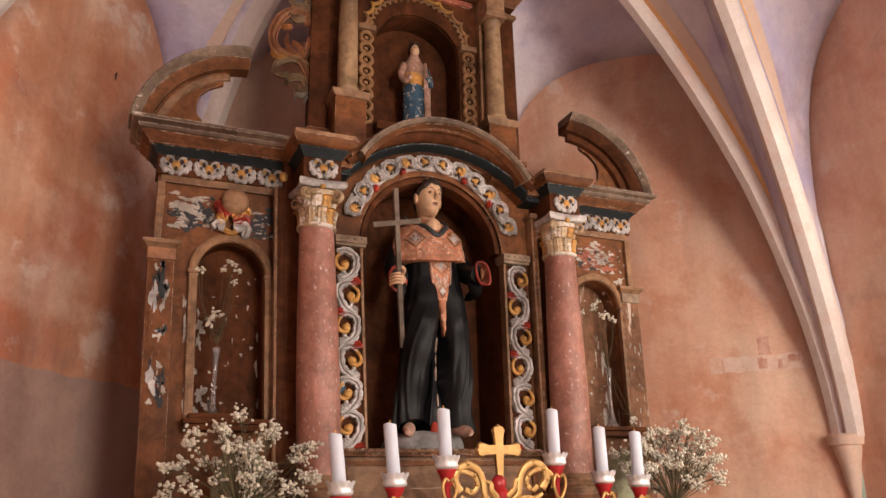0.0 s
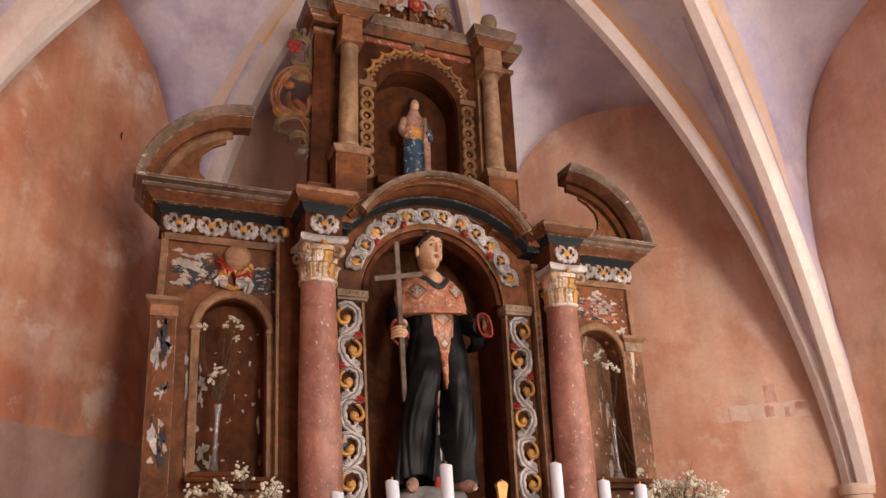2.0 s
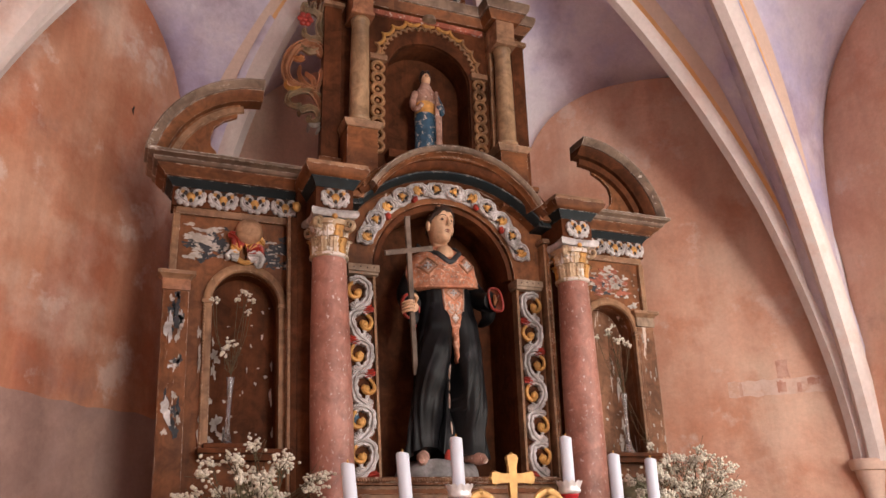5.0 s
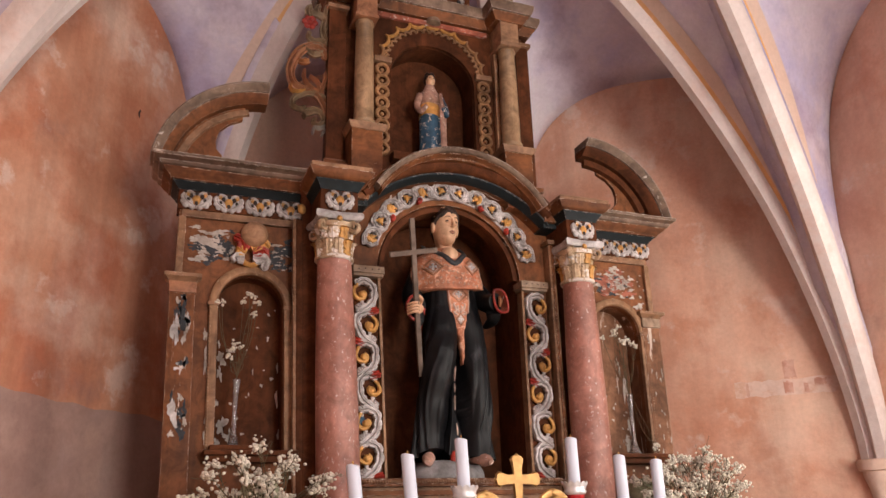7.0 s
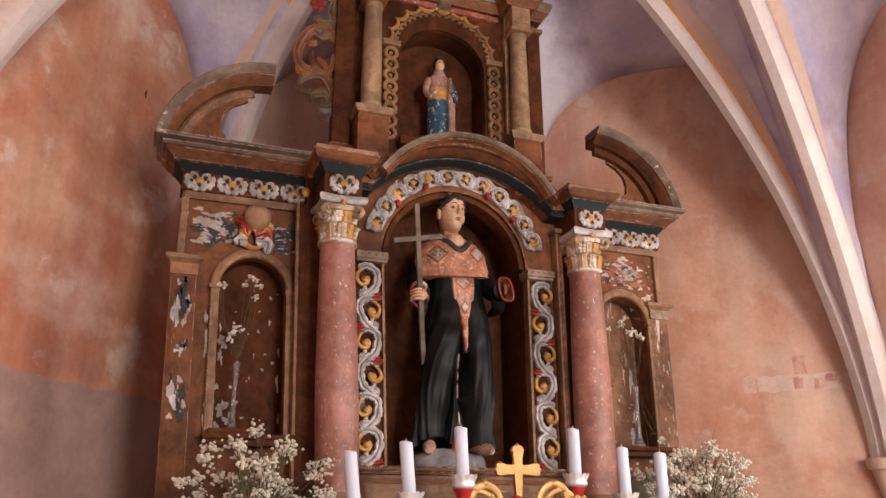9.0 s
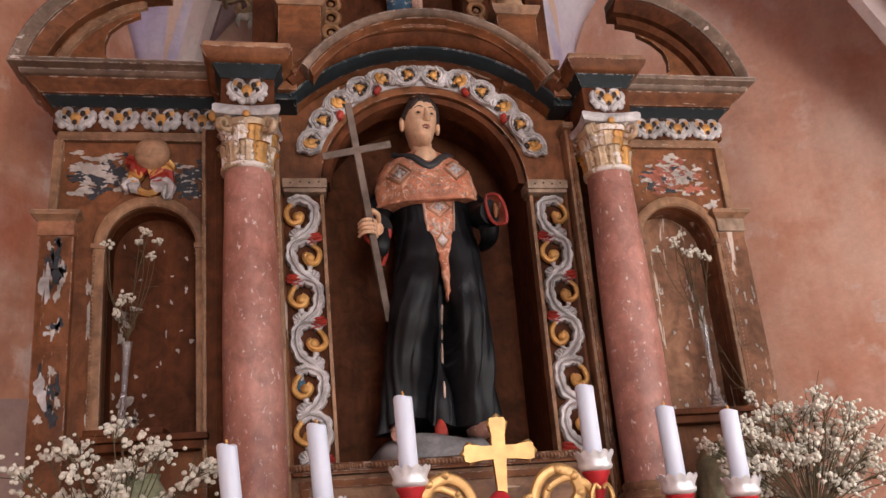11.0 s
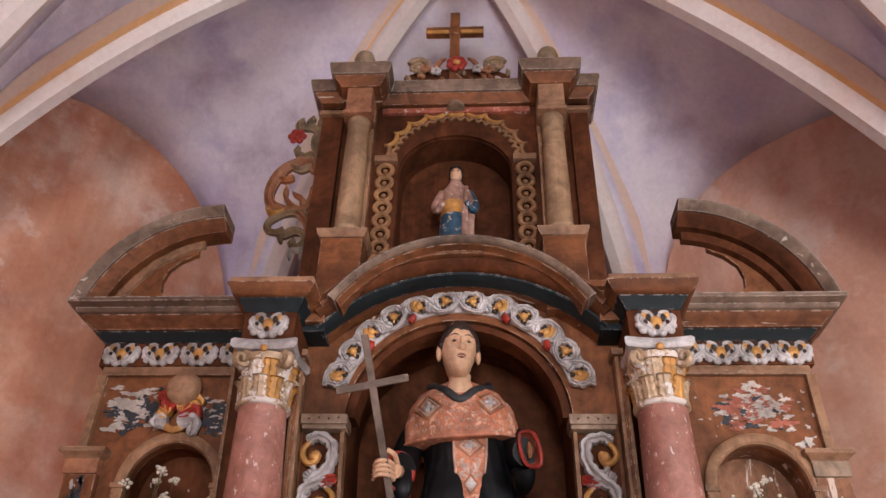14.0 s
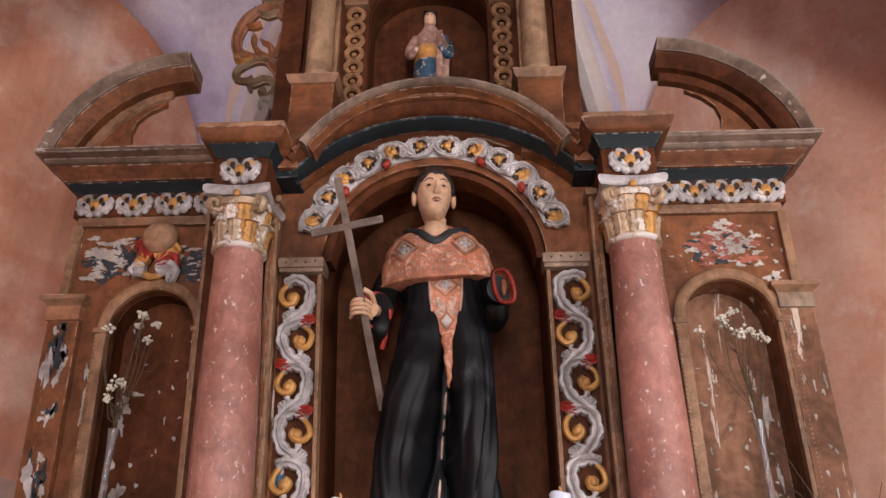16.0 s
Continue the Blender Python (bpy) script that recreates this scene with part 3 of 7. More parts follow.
def rear_wall(name, x0, x1, win):
    """An unseen side wall of the nave with an assumed window opening through it."""
    y0, y1, z0, z1 = win
    bm = boxes((x0, x1, -8.0, y0, 0, 2.6), (x0, x1, -8.0, y0, 2.6, 5.2), (x0, x1, y1, -2.76, 0, 5.2), (x0, x1, y0, y1, 0, z0), (x0, x1, y0, y1, z1, 5.2), bevel=0.0)
    return structure(name, bm, M_WALL, "unseen pink limewashed nave wall with assumed window opening", "wall")


rear_wall("wall_nave_east", 2.47, 2.85, (-4.75, -3.65, 1.9, 3.9))
rear_wall("wall_nave_west", -2.95, -2.57, (-5.15, -4.05, 1.9, 3.9))
# unseen end wall, its opening added round the back fill lamp
bm = boxes((-2.95, -0.25, -8.3, -8.0, 0, 5.2), (1.45, 2.85, -8.3, -8.0, 0, 5.2), (-0.25, 1.45, -8.3, -8.0, 3.9, 5.2), (-0.25, 1.45, -8.3, -8.0, 0, 1.3), bevel=0.0)
structure("wall_south", bm, M_WALL, "unseen pink limewashed end wall with assumed window opening", "wall")
bm = boxes((-3.2, 3.2, -8.3, 1.6, -0.1, 0.0), bevel=0.0)
structure("floor", bm, M_FLOOR, "worn pale stone chapel floor", "floor")
bm = boxes((-1.75, 1.75, -1.5, 0.7, 0.004, 0.17), bevel=0.01)
structure("altar_step", bm, M_FLOOR, "pale stone step under the altar", "step")

# ---- the altarpiece ----
altar = thing("altarpiece", (0, 0.2, 0.17), "tall carved and painted brown wooden altarpiece with chipped gilding", "altarpiece")
CXL, CXR, CY = -0.66, 0.682, -0.13
WL, WR = -1.375, 1.295

# core boards
bm = bmesh.new()
arch_board(bm, -0.60, 0.60, 1.0, 3.42, 0.0, 0.405, 2.885, 0.01, 0.06, zbot=1.86)
part("niche_board", bm, M_BROWN, altar, "brown painted board with round-headed opening", smooth=False)
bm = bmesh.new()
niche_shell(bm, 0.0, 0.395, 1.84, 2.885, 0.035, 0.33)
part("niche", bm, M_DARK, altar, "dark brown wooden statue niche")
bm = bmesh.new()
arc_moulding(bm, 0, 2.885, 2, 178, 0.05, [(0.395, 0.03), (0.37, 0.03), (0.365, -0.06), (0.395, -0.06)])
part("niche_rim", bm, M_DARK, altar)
bm = boxes((-0.55, 0.55, -0.05, 0.33, 1.825, 1.862), (-0.565, 0.565, -0.062, -0.03, 1.838, 1.856))
sill = part("niche_sill", bm, M_BROWN_H, altar, "moulded brown sill under the niche")
bm = bmesh.new()
for i in range(84):
    ball(bm, (-0.54 + i * 0.013, -0.062, 1.847), 0.0058, 1, 0.8, 1.3, 6, 4)
tagged(part("bead_row", bm, M_UMBER_H, sill), kind="stuff")
bm = boxes((-0.56, 0.56, -0.02, 0.01, 1.2, 1.824))
part("predella_panel", bm, M_UMBER_H, altar, "light brown predella panel")
bm = boxes((-0.53, -0.50, -0.035, -0.018, 1.3, 1.80), (0.50, 0.53, -0.035, -0.018, 1.3, 1.80), (-0.53, 0.53, -0.036, -0.018, 1.785, 1.81))
part("predella_frame", bm, M_BROWN_H, altar)
# side strips between niche and columns
for sx in (-1, 1):
    x = sx * 0.578
    bm = boxes((x - 0.018, x + 0.018, -0.055, 0.02, 1.2, 3.10))
    part("batten", bm, M_UMBER, altar, "light brown moulded batten")
    bm = boxes((x - 0.006, x + 0.006, -0.063, -0.05, 1.2, 3.10), bevel=0.002)
    part("bead", bm, M_BROWN, altar)
    x0, x1 = sorted((sx * 0.60, sx * 0.80))
    bm = boxes((x0, x1, 0.0, 0.06, 0.17, 3.25))
    part("backing_board", bm, M_DARK, altar)
    bm = boxes((x - 0.03, x + 0.03, -0.075, 0.02, 3.10, 3.125))
    part("batten_cap", bm, M_UMBER_H, altar)

# imposts over the carved strips
for sx in (-1, 1):
    x0, x1 = sorted((sx * 0.545, sx * 0.383))
    bm = boxes((x0, x1, -0.055, 0.05, 2.845, 2.882), (x0 + 0.004, x1 - 0.004, -0.046, 0.04, 2.83, 2.846))
    imp = part("impost", bm, M_BUFFCOL, altar, "light brown impost slab with nail holes")
    for k in range(4):
        bm = ball(bmesh.new(), (x0 + 0.03 + 0.034 * k, -0.055, 2.863 + 0.004 * (k % 2)), 0.004, 1, 0.5, 1, 6, 4)
        part("nail_hole", bm, M_HAIR_AND_HOLE, imp)


# carved scrollwork, laid out across u and along v, mapped onto a strip or an arc
def flat_map(x, y, z, mirror=1):
    return lambda u, v, d: Vector((x + mirror * u, y - d, z + v))


def arc_map(cx, cz, r, y, a0, way):
    """v runs along the arc from angle a0 (degrees); u points outwards."""
    def f(u, v, d):
        a = radians(a0) + way * v / r
        return Vector((cx + (r + u) * math.cos(a), y - d, cz + (r + u) * math.sin(a)))
    return f


def strand(bm, f, pts, r0, r1, depth=0.0, per=4, sides=7, flat=1.0):
    q = smooth_path([(*p, 0.0)[:3] for p in pts], per)
    n = len(q)
    tube(bm, [f(p[0], p[1], depth + p[2]) for p in q], [r0 + (r1 - r0) * i / (n - 1) for i in range(n)], sides, flat)


def ribbon(bm, f, pts, w0, w1, h=0.012, depth=0.0, per=5, ridges=3, lobes=0.16, freq=5.0):
    """A grooved leaf ribbon with lobed edges, swept along a path across the ground."""
    q = [np.array(p) for p in smooth_path([(*p, 0.0)[:3] for p in pts], per)]
    n = len(q)
    rings = []
    for i, p in enumerate(q):
        t = q[min(i + 1, n - 1)] - q[max(i - 1, 0)]
        l = math.hypot(t[0], t[1]) or 1e-6
        nx, ny = -t[1] / l, t[0] / l
        u = i / (n - 1)
        w = (w0 + (w1 - w0) * u) * (1 - lobes + 2 * lobes * abs(math.sin(math.pi * freq * u))) * (0.45 if i in (0, n - 1) else 1.0)
        ring = []
        for k in range(9):
            x = -1 + k / 4
            d = depth + p[2] + h * (0.25 + 0.75 * abs(math.cos(ridges * math.pi * x / 2))) * (1 - 0.55 * x * x)
            ring.append(f(p[0] + nx * w * x, p[1] + ny * w * x, d))
        ring += [f(p[0] + nx * w * 0.9, p[1] + ny * w * 0.9, depth - 0.004), f(p[0] - nx * w * 0.9, p[1] - ny * w * 0.9, depth - 0.004)]
        rings.append(ring)
    skin(bm, rings)
    return bm


def spiral(cx, cy, r0, r1, a0, turns, n=16):
    return [(cx + (r0 + (r1 - r0) * i / n) * math.cos(radians(a0) + 2 * math.pi * turns * i / n), cy + (r0 + (r1 - r0) * i / n) * math.sin(radians(a0) + 2 * math.pi * turns * i / n)) for i in range(n + 1)]


def leaf_fan(parent, f, s, u, v, tips, w, depth=0.006):
    """A few pointed leaf lobes springing from one place."""
    for tu, tv in tips:
        bm = ribbon(bmesh.new(), f, [(s * u, v, 0.0), (s * (u + 0.45 * tu), v + 0.42 * tv, 0.006), (s * (u + 0.8 * tu), v + 0.8 * tv, 0.002)], w * 1.45, w * 1.1, 0.013, depth, 4, 2, 0.10, 2)
        part("leaf_lobe", bm, M_SILVER, parent, angle=55)


def scroll_unit(f, s, parent, red=True, rng=random, k=1.0):
    """One acanthus C-scroll: a silvered leaf sweeping round a gilt volute, with a red leaf. s: side of the leaf's back."""
    j = lambda a=0.003: rng.uniform(-a, a)
    U = lambda u, v, d=0.0: (s * (u + j()) * k, (v + j()) * k, d)
    bm = bmesh.new()
    ribbon(bm, f, [U(-0.046, 0.052), U(-0.026, 0.064, 0.004), U(0.002, 0.066, 0.008), U(0.034, 0.047, 0.010), U(0.045, 0.006, 0.010), U(0.031, -0.042, 0.008), U(-0.002, -0.076, 0.006), U(-0.040, -0.098, 0.002)], 0.0185 * k, 0.0215 * k, 0.021, 0.004, 7, 3, 0.20, 7.5)
    strand(bm, f, [U(0.030, -0.030, 0.008), U(0.012, -0.052, 0.010), U(-0.012, -0.054, 0.010), U(-0.022, -0.040, 0.010)], 0.008 * k, 0.006 * k, 0.006, 4)
    ball(bm, f(*U(-0.021, -0.038, 0.016)), 0.0115 * k, 1, 0.8, 1, 9, 6)
    silver = part("carved_scroll", bm, M_SILVER, parent, "silvered acanthus scroll with gilt volute", angle=55)
    leaf_fan(silver, f, s * k, 0.026, 0.046, ((0.012, 0.022), (0.022, 0.010)), 0.009 * k, 0.004)
    leaf_fan(silver, f, s * k, 0.034, -0.040, ((0.022, 0.002), (0.016, -0.020)), 0.009 * k, 0.004)
    leaf_fan(silver, f, s * k, -0.022, 0.062, ((-0.034, 0.004), (-0.018, 0.020)), 0.010 * k)
    leaf_fan(silver, f, s * k, -0.018, -0.084, ((-0.036, 0.032), (-0.020, 0.042), (-0.038, 0.008)), 0.011 * k)
    leaf_fan(silver, f, s * k, 0.046, -0.012, ((0.012, 0.030), (0.008, -0.028)), 0.009 * k)
    bm = bmesh.new()
    strand(bm, f, [U(-0.034, 0.046, 0.004), U(-0.053, 0.024, 0.008), U(-0.055, -0.004, 0.010), U(-0.038, -0.026, 0.012), U(-0.014, -0.024, 0.013), U(-0.004, -0.004, 0.014), U(-0.016, 0.006, 0.014)], 0.0095 * k, 0.014 * k, 0.006, 4, 9)
    ball(bm, f(s * -0.017 * k, -0.006 * k, 0.022), 0.019 * k, 1, 0.8, 1, 10, 7)
    part("gilt_volute", bm, M_GOLD, silver, "worn gilt volute")
    if red:
        bm = bmesh.new()
        ribbon(bm, f, [(s * 0.004 * k, -0.092 * k, 0.0), (s * 0.036 * k, -0.088 * k, 0.010), (s * 0.066 * k, -0.080 * k, 0.006)], 0.020 * k, 0.016 * k, 0.014, 0.008, 4, 2, 0.08, 3)
        part("red_leaf", bm, M_RED, silver, "red painted leaf")
    return silver


def rosette_unit(f, s, parent, gilt, red, rng):
    """A leaf scroll of the arch: a silvered leaf ring round a gilt boss, dark balls painting the shade of its pierced
    gaps.
    """
    j = lambda a=0.0025: rng.uniform(-a, a)
    R = 0.043
    a0 = radians(200 if s > 0 else 160)
    way = 1 if s > 0 else -1
    bm = bmesh.new()
    ring = [(R * (1 + 0.08 * i / 12) * math.cos(a0 + way * radians(300) * i / 12) + j(), R * 1.12 * math.sin(a0 + way * radians(300) * i / 12) + j(), 0.004 + 0.006 * (i % 2)) for i in range(13)]
    ribbon(bm, f, ring, 0.0115, 0.0170, 0.015, 0.004, 4, 3, 0.24, 7)
    ribbon(bm, f, [(s * 0.030, -0.060), (s * 0.046, -0.04, 0.004), (s * 0.046, 0.0, 0.006), (s * 0.030, 0.036, 0.008), (s * -0.006, 0.060, 0.006), (s * -0.036, 0.074, 0.002)], 0.007, 0.012, 0.014, 0.006, 4, 3, 0.14, 5)
    silver = part("carved_arch_scroll", bm, M_SILVER, parent, "silvered leaf scroll with gilt boss and gaps painted dark", angle=55)
    leaf_fan(silver, f, s, -0.020, 0.050, ((-0.026, 0.004), (-0.022, 0.026), (0.018, 0.020)), 0.010)
    bm = bmesh.new()
    ball(bm, f(j(), j(), 0.014), 0.0155, 1, 0.7, 1, 12, 8)
    for i in range(3):
        a = a0 + radians(40 + 120 * i)
        strand(bm, f, [(0.010 * math.cos(a), 0.010 * math.sin(a), 0.008), (0.028 * math.cos(a + 0.3), 0.028 * math.sin(a + 0.3), 0.006)], 0.006, 0.005, 0.004, 3)
    if gilt:
        strand(bm, f, [(0.027 * math.cos(a0 + way * t), 0.027 * math.sin(a0 + way * t), 0.014) for t in (0.0, 0.6, 1.2, 1.8, 2.4)], 0.010, 0.012, 0.004, 3)
    part("gilt_boss", bm, M_GOLD, silver, "worn gilt boss")
    # flattened dark balls put the shade of pierced gaps into colour
    for i in range(4):
        a = a0 + math.pi * (i + 0.5) / 2
        part("pierced_hole", ball(bmesh.new(), f(0.026 * math.cos(a), 0.026 * math.sin(a), 0.009), 0.0115, 1, 0.4, 1, 9, 6), M_HAIR_AND_HOLE, silver)
    if red:
        bm = bmesh.new()
        ribbon(bm, f, [(-0.030, -0.036, 0.008), (-0.046, -0.050, 0.014), (-0.050, -0.074, 0.010)], 0.016, 0.013, 0.012, 0.008, 4, 1, 0.05)
        part("red_leaf", bm, M_RED, silver, "red painted leaf")
    return silver


rngc = random.Random(4)
# side of each leaf's back from the bottom up, and whether a red leaf is left on it
COURSE = [(1, True), (1, False), (-1, False), (1, True), (-1, True), (1, True)]
for sx in (-1, 1):
    L = 0.1575
    for i, (s, red) in enumerate(COURSE):
        f = flat_map(sx * 0.478, -0.002, 1.958 + i * L, 1)
        scroll_unit(f, -sx * s, altar, red, rngc)
    bm = boxes((*sorted((sx * 0.546, sx * 0.412)), 0.002, 0.012, 1.862, 2.835), bevel=0.002)
    part("strip_ground", bm, M_DARK, altar)
    x0, x1 = sorted((sx * 0.41, sx * 0.396))
    bm = boxes((x0, x1, -0.02, 0.05, 1.862, 2.84), bevel=0.003)
    part("niche_edge", bm, M_UMBER, altar)
bm = ribbon(bmesh.new(), flat_map(-0.52, -0.004, 2.13), [(0, -0.03), (0.006, 0.0, 0.003), (-0.004, 0.03)], 0.014, 0.02, 0.006, 0.0, 4, 2, 0.2, 3)
part("blue_remnant", bm, M_BLUE, altar, "blue painted remnant on the ground of the carving")

# carved arch over the niche
RA = 0.462
bm = arc_moulding(bmesh.new(), 0, 2.9, 17, 163, 0.012, [(0.506, 0.0), (0.506, 0.010), (0.420, 0.010), (0.420, 0.0)], 40)
part("arch_ground", bm, M_SILVER, altar, "silvered ground of the pierced carving")
for side in (-1, 1):
    n = 6
    L = radians(64.5) * RA / 5
    for i in range(n):
        a0, way = (19, 1) if side > 0 else (161, -1)
        base = arc_map(0, 2.9, RA, -0.002, a0, way)
        f = (lambda b, o: (lambda u, v, d: b(u * 0.9, v * 0.86 + o, d)))(base, i * L)
        rosette_unit(f, 1 if i % 2 == 0 else -1, altar, i % 2 == 0, i in (2, 4), rngc)
    bm = bmesh.new()
    a = radians(14 if side > 0 else 166)
    tip = arc_map(0, 2.9, RA, -0.01, math.degrees(a), 1 if side > 0 else -1)
    ribbon(bm, tip, [(0.02, 0.03), (0.03, 0.0), (0.042, -0.012)], 0.014, 0.006, 0.012, 0.004)
    ribbon(bm, tip, [(-0.02, 0.03), (-0.012, 0.005), (-0.004, -0.014)], 0.014, 0.006, 0.012, 0.004)
    part("leaf_tip", bm, M_SILVER, altar, "silvered leaf tip")

# arched cornice over the niche
ACX = 0.012
bm = arc_moulding(bmesh.new(), ACX, 2.971, 32, 148, 0.03, [(0.57, 0.15), (0.57, 0.235), (0.562, 0.24), (0.550, 0.236), (0.542, 0.228), (0.540, 0.215), (0.538, 0.15)], 44)
part("arch_cornice", bm, M_GREYTOP, altar, "grey weathered arched cornice moulding")
bm = arc_moulding(bmesh.new(), ACX, 2.971, 32.4, 147.6, 0.03, [(0.545, 0.10), (0.545, 0.216), (0.534, 0.222), (0.528, 0.212), (0.526, 0.196), (0.520, 0.19), (0.518, 0.10)], 44)
part("arch_corona", bm, M_BROWN_H, altar, "brown moulding under the grey cornice edge")
bm = arc_moulding(bmesh.new(), ACX, 2.80, 42, 138, 0.03, [(0.722, 0.0), (0.722, 0.16), (0.712, 0.205), (0.704, 0.214), (0.696, 0.206), (0.694, 0.194), (0.684, 0.190), (0.680, 0.178), (0.678, 0.0)], 44)
part("arch_soffit", bm, M_BROWN_H, altar, "brown moulded underside of the arched cornice")
bm = arc_moulding(bmesh.new(), ACX, 2.725, 44, 136, 0.03, [(0.752, 0.0), (0.752, 0.176), (0.742, 0.184), (0.726, 0.176), (0.714, 0.158), (0.708, 0.146), (0.704, 0.0)], 44)
part("arch_moulding", bm, M_DARK, altar)
bm = arc_moulding(bmesh.new(), ACX, 2.70, 44, 136, 0.03, [(0.724, 0.0), (0.724, 0.128), (0.708, 0.128), (0.700, 0.11), (0.697, 0.0)], 44)
part("arch_fascia", bm, M_BROWN_H, altar, "brown arched fascia under the blue-black band")
bm = arc_moulding(bmesh.new(), ACX, 2.70, 43, 137, 0.03, [(0.7245, 0.09), (0.7245, 0.150), (0.7165, 0.148), (0.7065, 0.130), (0.6995, 0.112), (0.6955, 0.092)], 44)
part("arch_band", bm, M_TEAL, altar, "blue-black painted arched band")
for sx in (-1, 1):
    # returns that carry the bands on to the column blocks
    for nm, mat, o, z0, z1 in (("band_return", M_TEAL, 0.138, 3.178, 3.206), ("moulding_return", M_BROWN_H, 0.16, 3.208, 3.285)):
        bm = boxes((*sorted((ACX + sx * 0.50, sx * 0.60)), 0.03 - o, 0.05, z0, z1))
        part(nm, bm, mat, altar)

# columns
def leaf_ring(parent, cx, cy, n, r, z, w, h, turn):
    """Upright acanthus leaves round the bell of a capital."""
    for i in range(n):
        a0 = 2 * math.pi * (i + turn) / n
        def f(u, v, d, a0=a0):
            a = a0 + u / r
            return Vector((cx + (r + d) * math.cos(a), cy + (r + d) * math.sin(a), z + v))
        bm = ribbon(bmesh.new(), f, [(0, 0, 0), (0, 0.4 * h, 0.002), (0, 0.75 * h, 0.006), (0, 0.98 * h, 0.014), (0, 0.97 * h, 0.024)], w, w * 0.75, 0.009, 0.0, 4, 3, 0.16, 4)
        part("leaf", bm, M_GOLDPALE if i % 4 else M_GOLD, parent)


for cx in (CXL, CXR):
    bm = bmesh.new()
    prof = [(0.097, 0.0), (0.098, 0.25), (0.0965, 0.5), (0.092, 0.75), (0.086, 0.95), (0.0815, 1.13)]
    pr = [(r, z) for r, z in smooth_path(prof, 5)]
    lathe(bm, pr, cx, CY, 40, 1.735)
    shaft = part("column", bm, M_PINKCOL, altar, "pink marbled wooden column with chipped paint")
    bm = lathe(bmesh.new(), [(0.13, 0), (0.13, 0.02), (0.122, 0.03), (0.128, 0.045), (0.118, 0.06), (0.104, 0.066), (0.108, 0.078), (0.104, 0.09), (0.098, 0.095)], cx, CY, 32, 1.645)
    part("column_base", bm, M_UMBER_H, shaft, "turned brown column base with worn gilding")
    bm = boxes((cx - 0.15, cx + 0.15, CY - 0.14, 0.05, 0.9, 1.645))
    part("pedestal", bm, M_BROWN, altar)
    # capital
    bm = lathe(bmesh.new(), [(0.088, -0.012), (0.094, -0.006), (0.094, 0.004), (0.084, 0.01), (0.078, 0.06), (0.084, 0.12), (0.096, 0.16), (0.1, 0.172)], cx, CY, 28, 2.865)
    cap = part("capital", bm, M_GOLDPALE, shaft, "carved capital with silvered and gilt leaves", angle=60)
    leaf_ring(cap, cx, CY, 10, 0.082, 2.872, 0.024, 0.075, 0.5)
    leaf_ring(cap, cx, CY, 10, 0.080, 2.91, 0.024, 0.10, 0.0)
    for qx in (-1, 1):
        for qy in (-1, 1):
            bm = bmesh.new()
            c = Vector((cx + qx * 0.082, CY + qy * 0.082, 3.015))
            d = Vector((qx, qy, 0)).normalized()
            pts = [c + d * x + Vector((0, 0, y)) for x, y in spiral(0.0, 0.0, 0.036, 0.004, 100, 1.4, 16)]
            tube(bm, pts, [0.013] * 6 + [0.010] * 11, 6, 1.5, d.cross(Vector((0, 0, 1))))
            part("volute", bm, M_GOLDPALE, cap, "pale gilt corner volute")
    bm = ball(bmesh.new(), (cx, CY - 0.104, 3.045), 0.013, 1.1, 0.6, 1.1)
    part("flower", bm, M_GOLD, cap, "gilt abacus flower")
    bm = bmesh.new()
    # abacus with hollowed sides
    def abacus(k, z):
        out = []
        for q in range(4):
            c0, c1 = radians(45 + 90 * q), radians(135 + 90 * q)
            p0, p1 = Vector((math.cos(c0), math.sin(c0), 0)) * k * 1.414, Vector((math.cos(c1), math.sin(c1), 0)) * k * 1.414
            for t in range(6):
                p = p0.lerp(p1, t / 6)
                m = (p0 + p1).normalized()
                p = p - m * 0.016 * math.sin(math.pi * t / 6)
                out.append((cx + p.x, CY + p.y, z))
        return out
    skin(bm, [abacus(0.108, 3.045), abacus(0.116, 3.055), abacus(0.116, 3.073), abacus(0.108, 3.083)])
    part("abacus", bm, M_SILVER, cap, "pale silvered abacus")
    # entablature block
    bm = boxes((cx - 0.092, cx + 0.092, CY - 0.088, 0.05, 3.085, 3.195))
    blk = part("frieze_block", bm, M_DARK, altar)
    sgn = -1 if cx < 0 else 1
    bm = moulding(bmesh.new(), [(cx - 0.092, 0.05), (cx - 0.092, CY - 0.088), (cx + 0.092, CY - 0.088), (cx + 0.092, 0.05)][::1], [(-0.02, 0.0), (0.002, 0.0), (0.012, 0.02), (0.03, 0.045), (-0.02, 0.045)][::-1], 3.195)
    part("teal_moulding", bm, M_TEAL, blk, "blue-black painted moulding")
    bm = moulding(bmesh.new(), [(cx - 0.092, 0.05), (cx - 0.092, CY - 0.088), (cx + 0.092, CY - 0.088), (cx + 0.092, 0.05)], [(-0.02, 0.0), (0.034, 0.0), (0.05, 0.012), (0.062, 0.03), (0.066, 0.045), (-0.02, 0.045)][::-1], 3.241)
    part("block_cornice", bm, M_BROWN_H, blk)
    bm = boxes((cx - 0.152, cx + 0.152, CY - 0.148, 0.05, 3.287, 3.31), bevel=0.006)
    part("bare_wood_top", bm, M_RAW, blk, "bare pale wood cap of the cornice block")


bm = boxes((-0.832, -0.765, 0.004, 0.082, 0.17, 3.11), bevel=0.006)
post = part("wing_post", bm, M_DARK, altar, "dark brown post between side panel and column")
part("bead", boxes((-0.842, -0.828, -0.006, 0.03, 0.17, 3.11), bevel=0.004), M_UMBER, post)
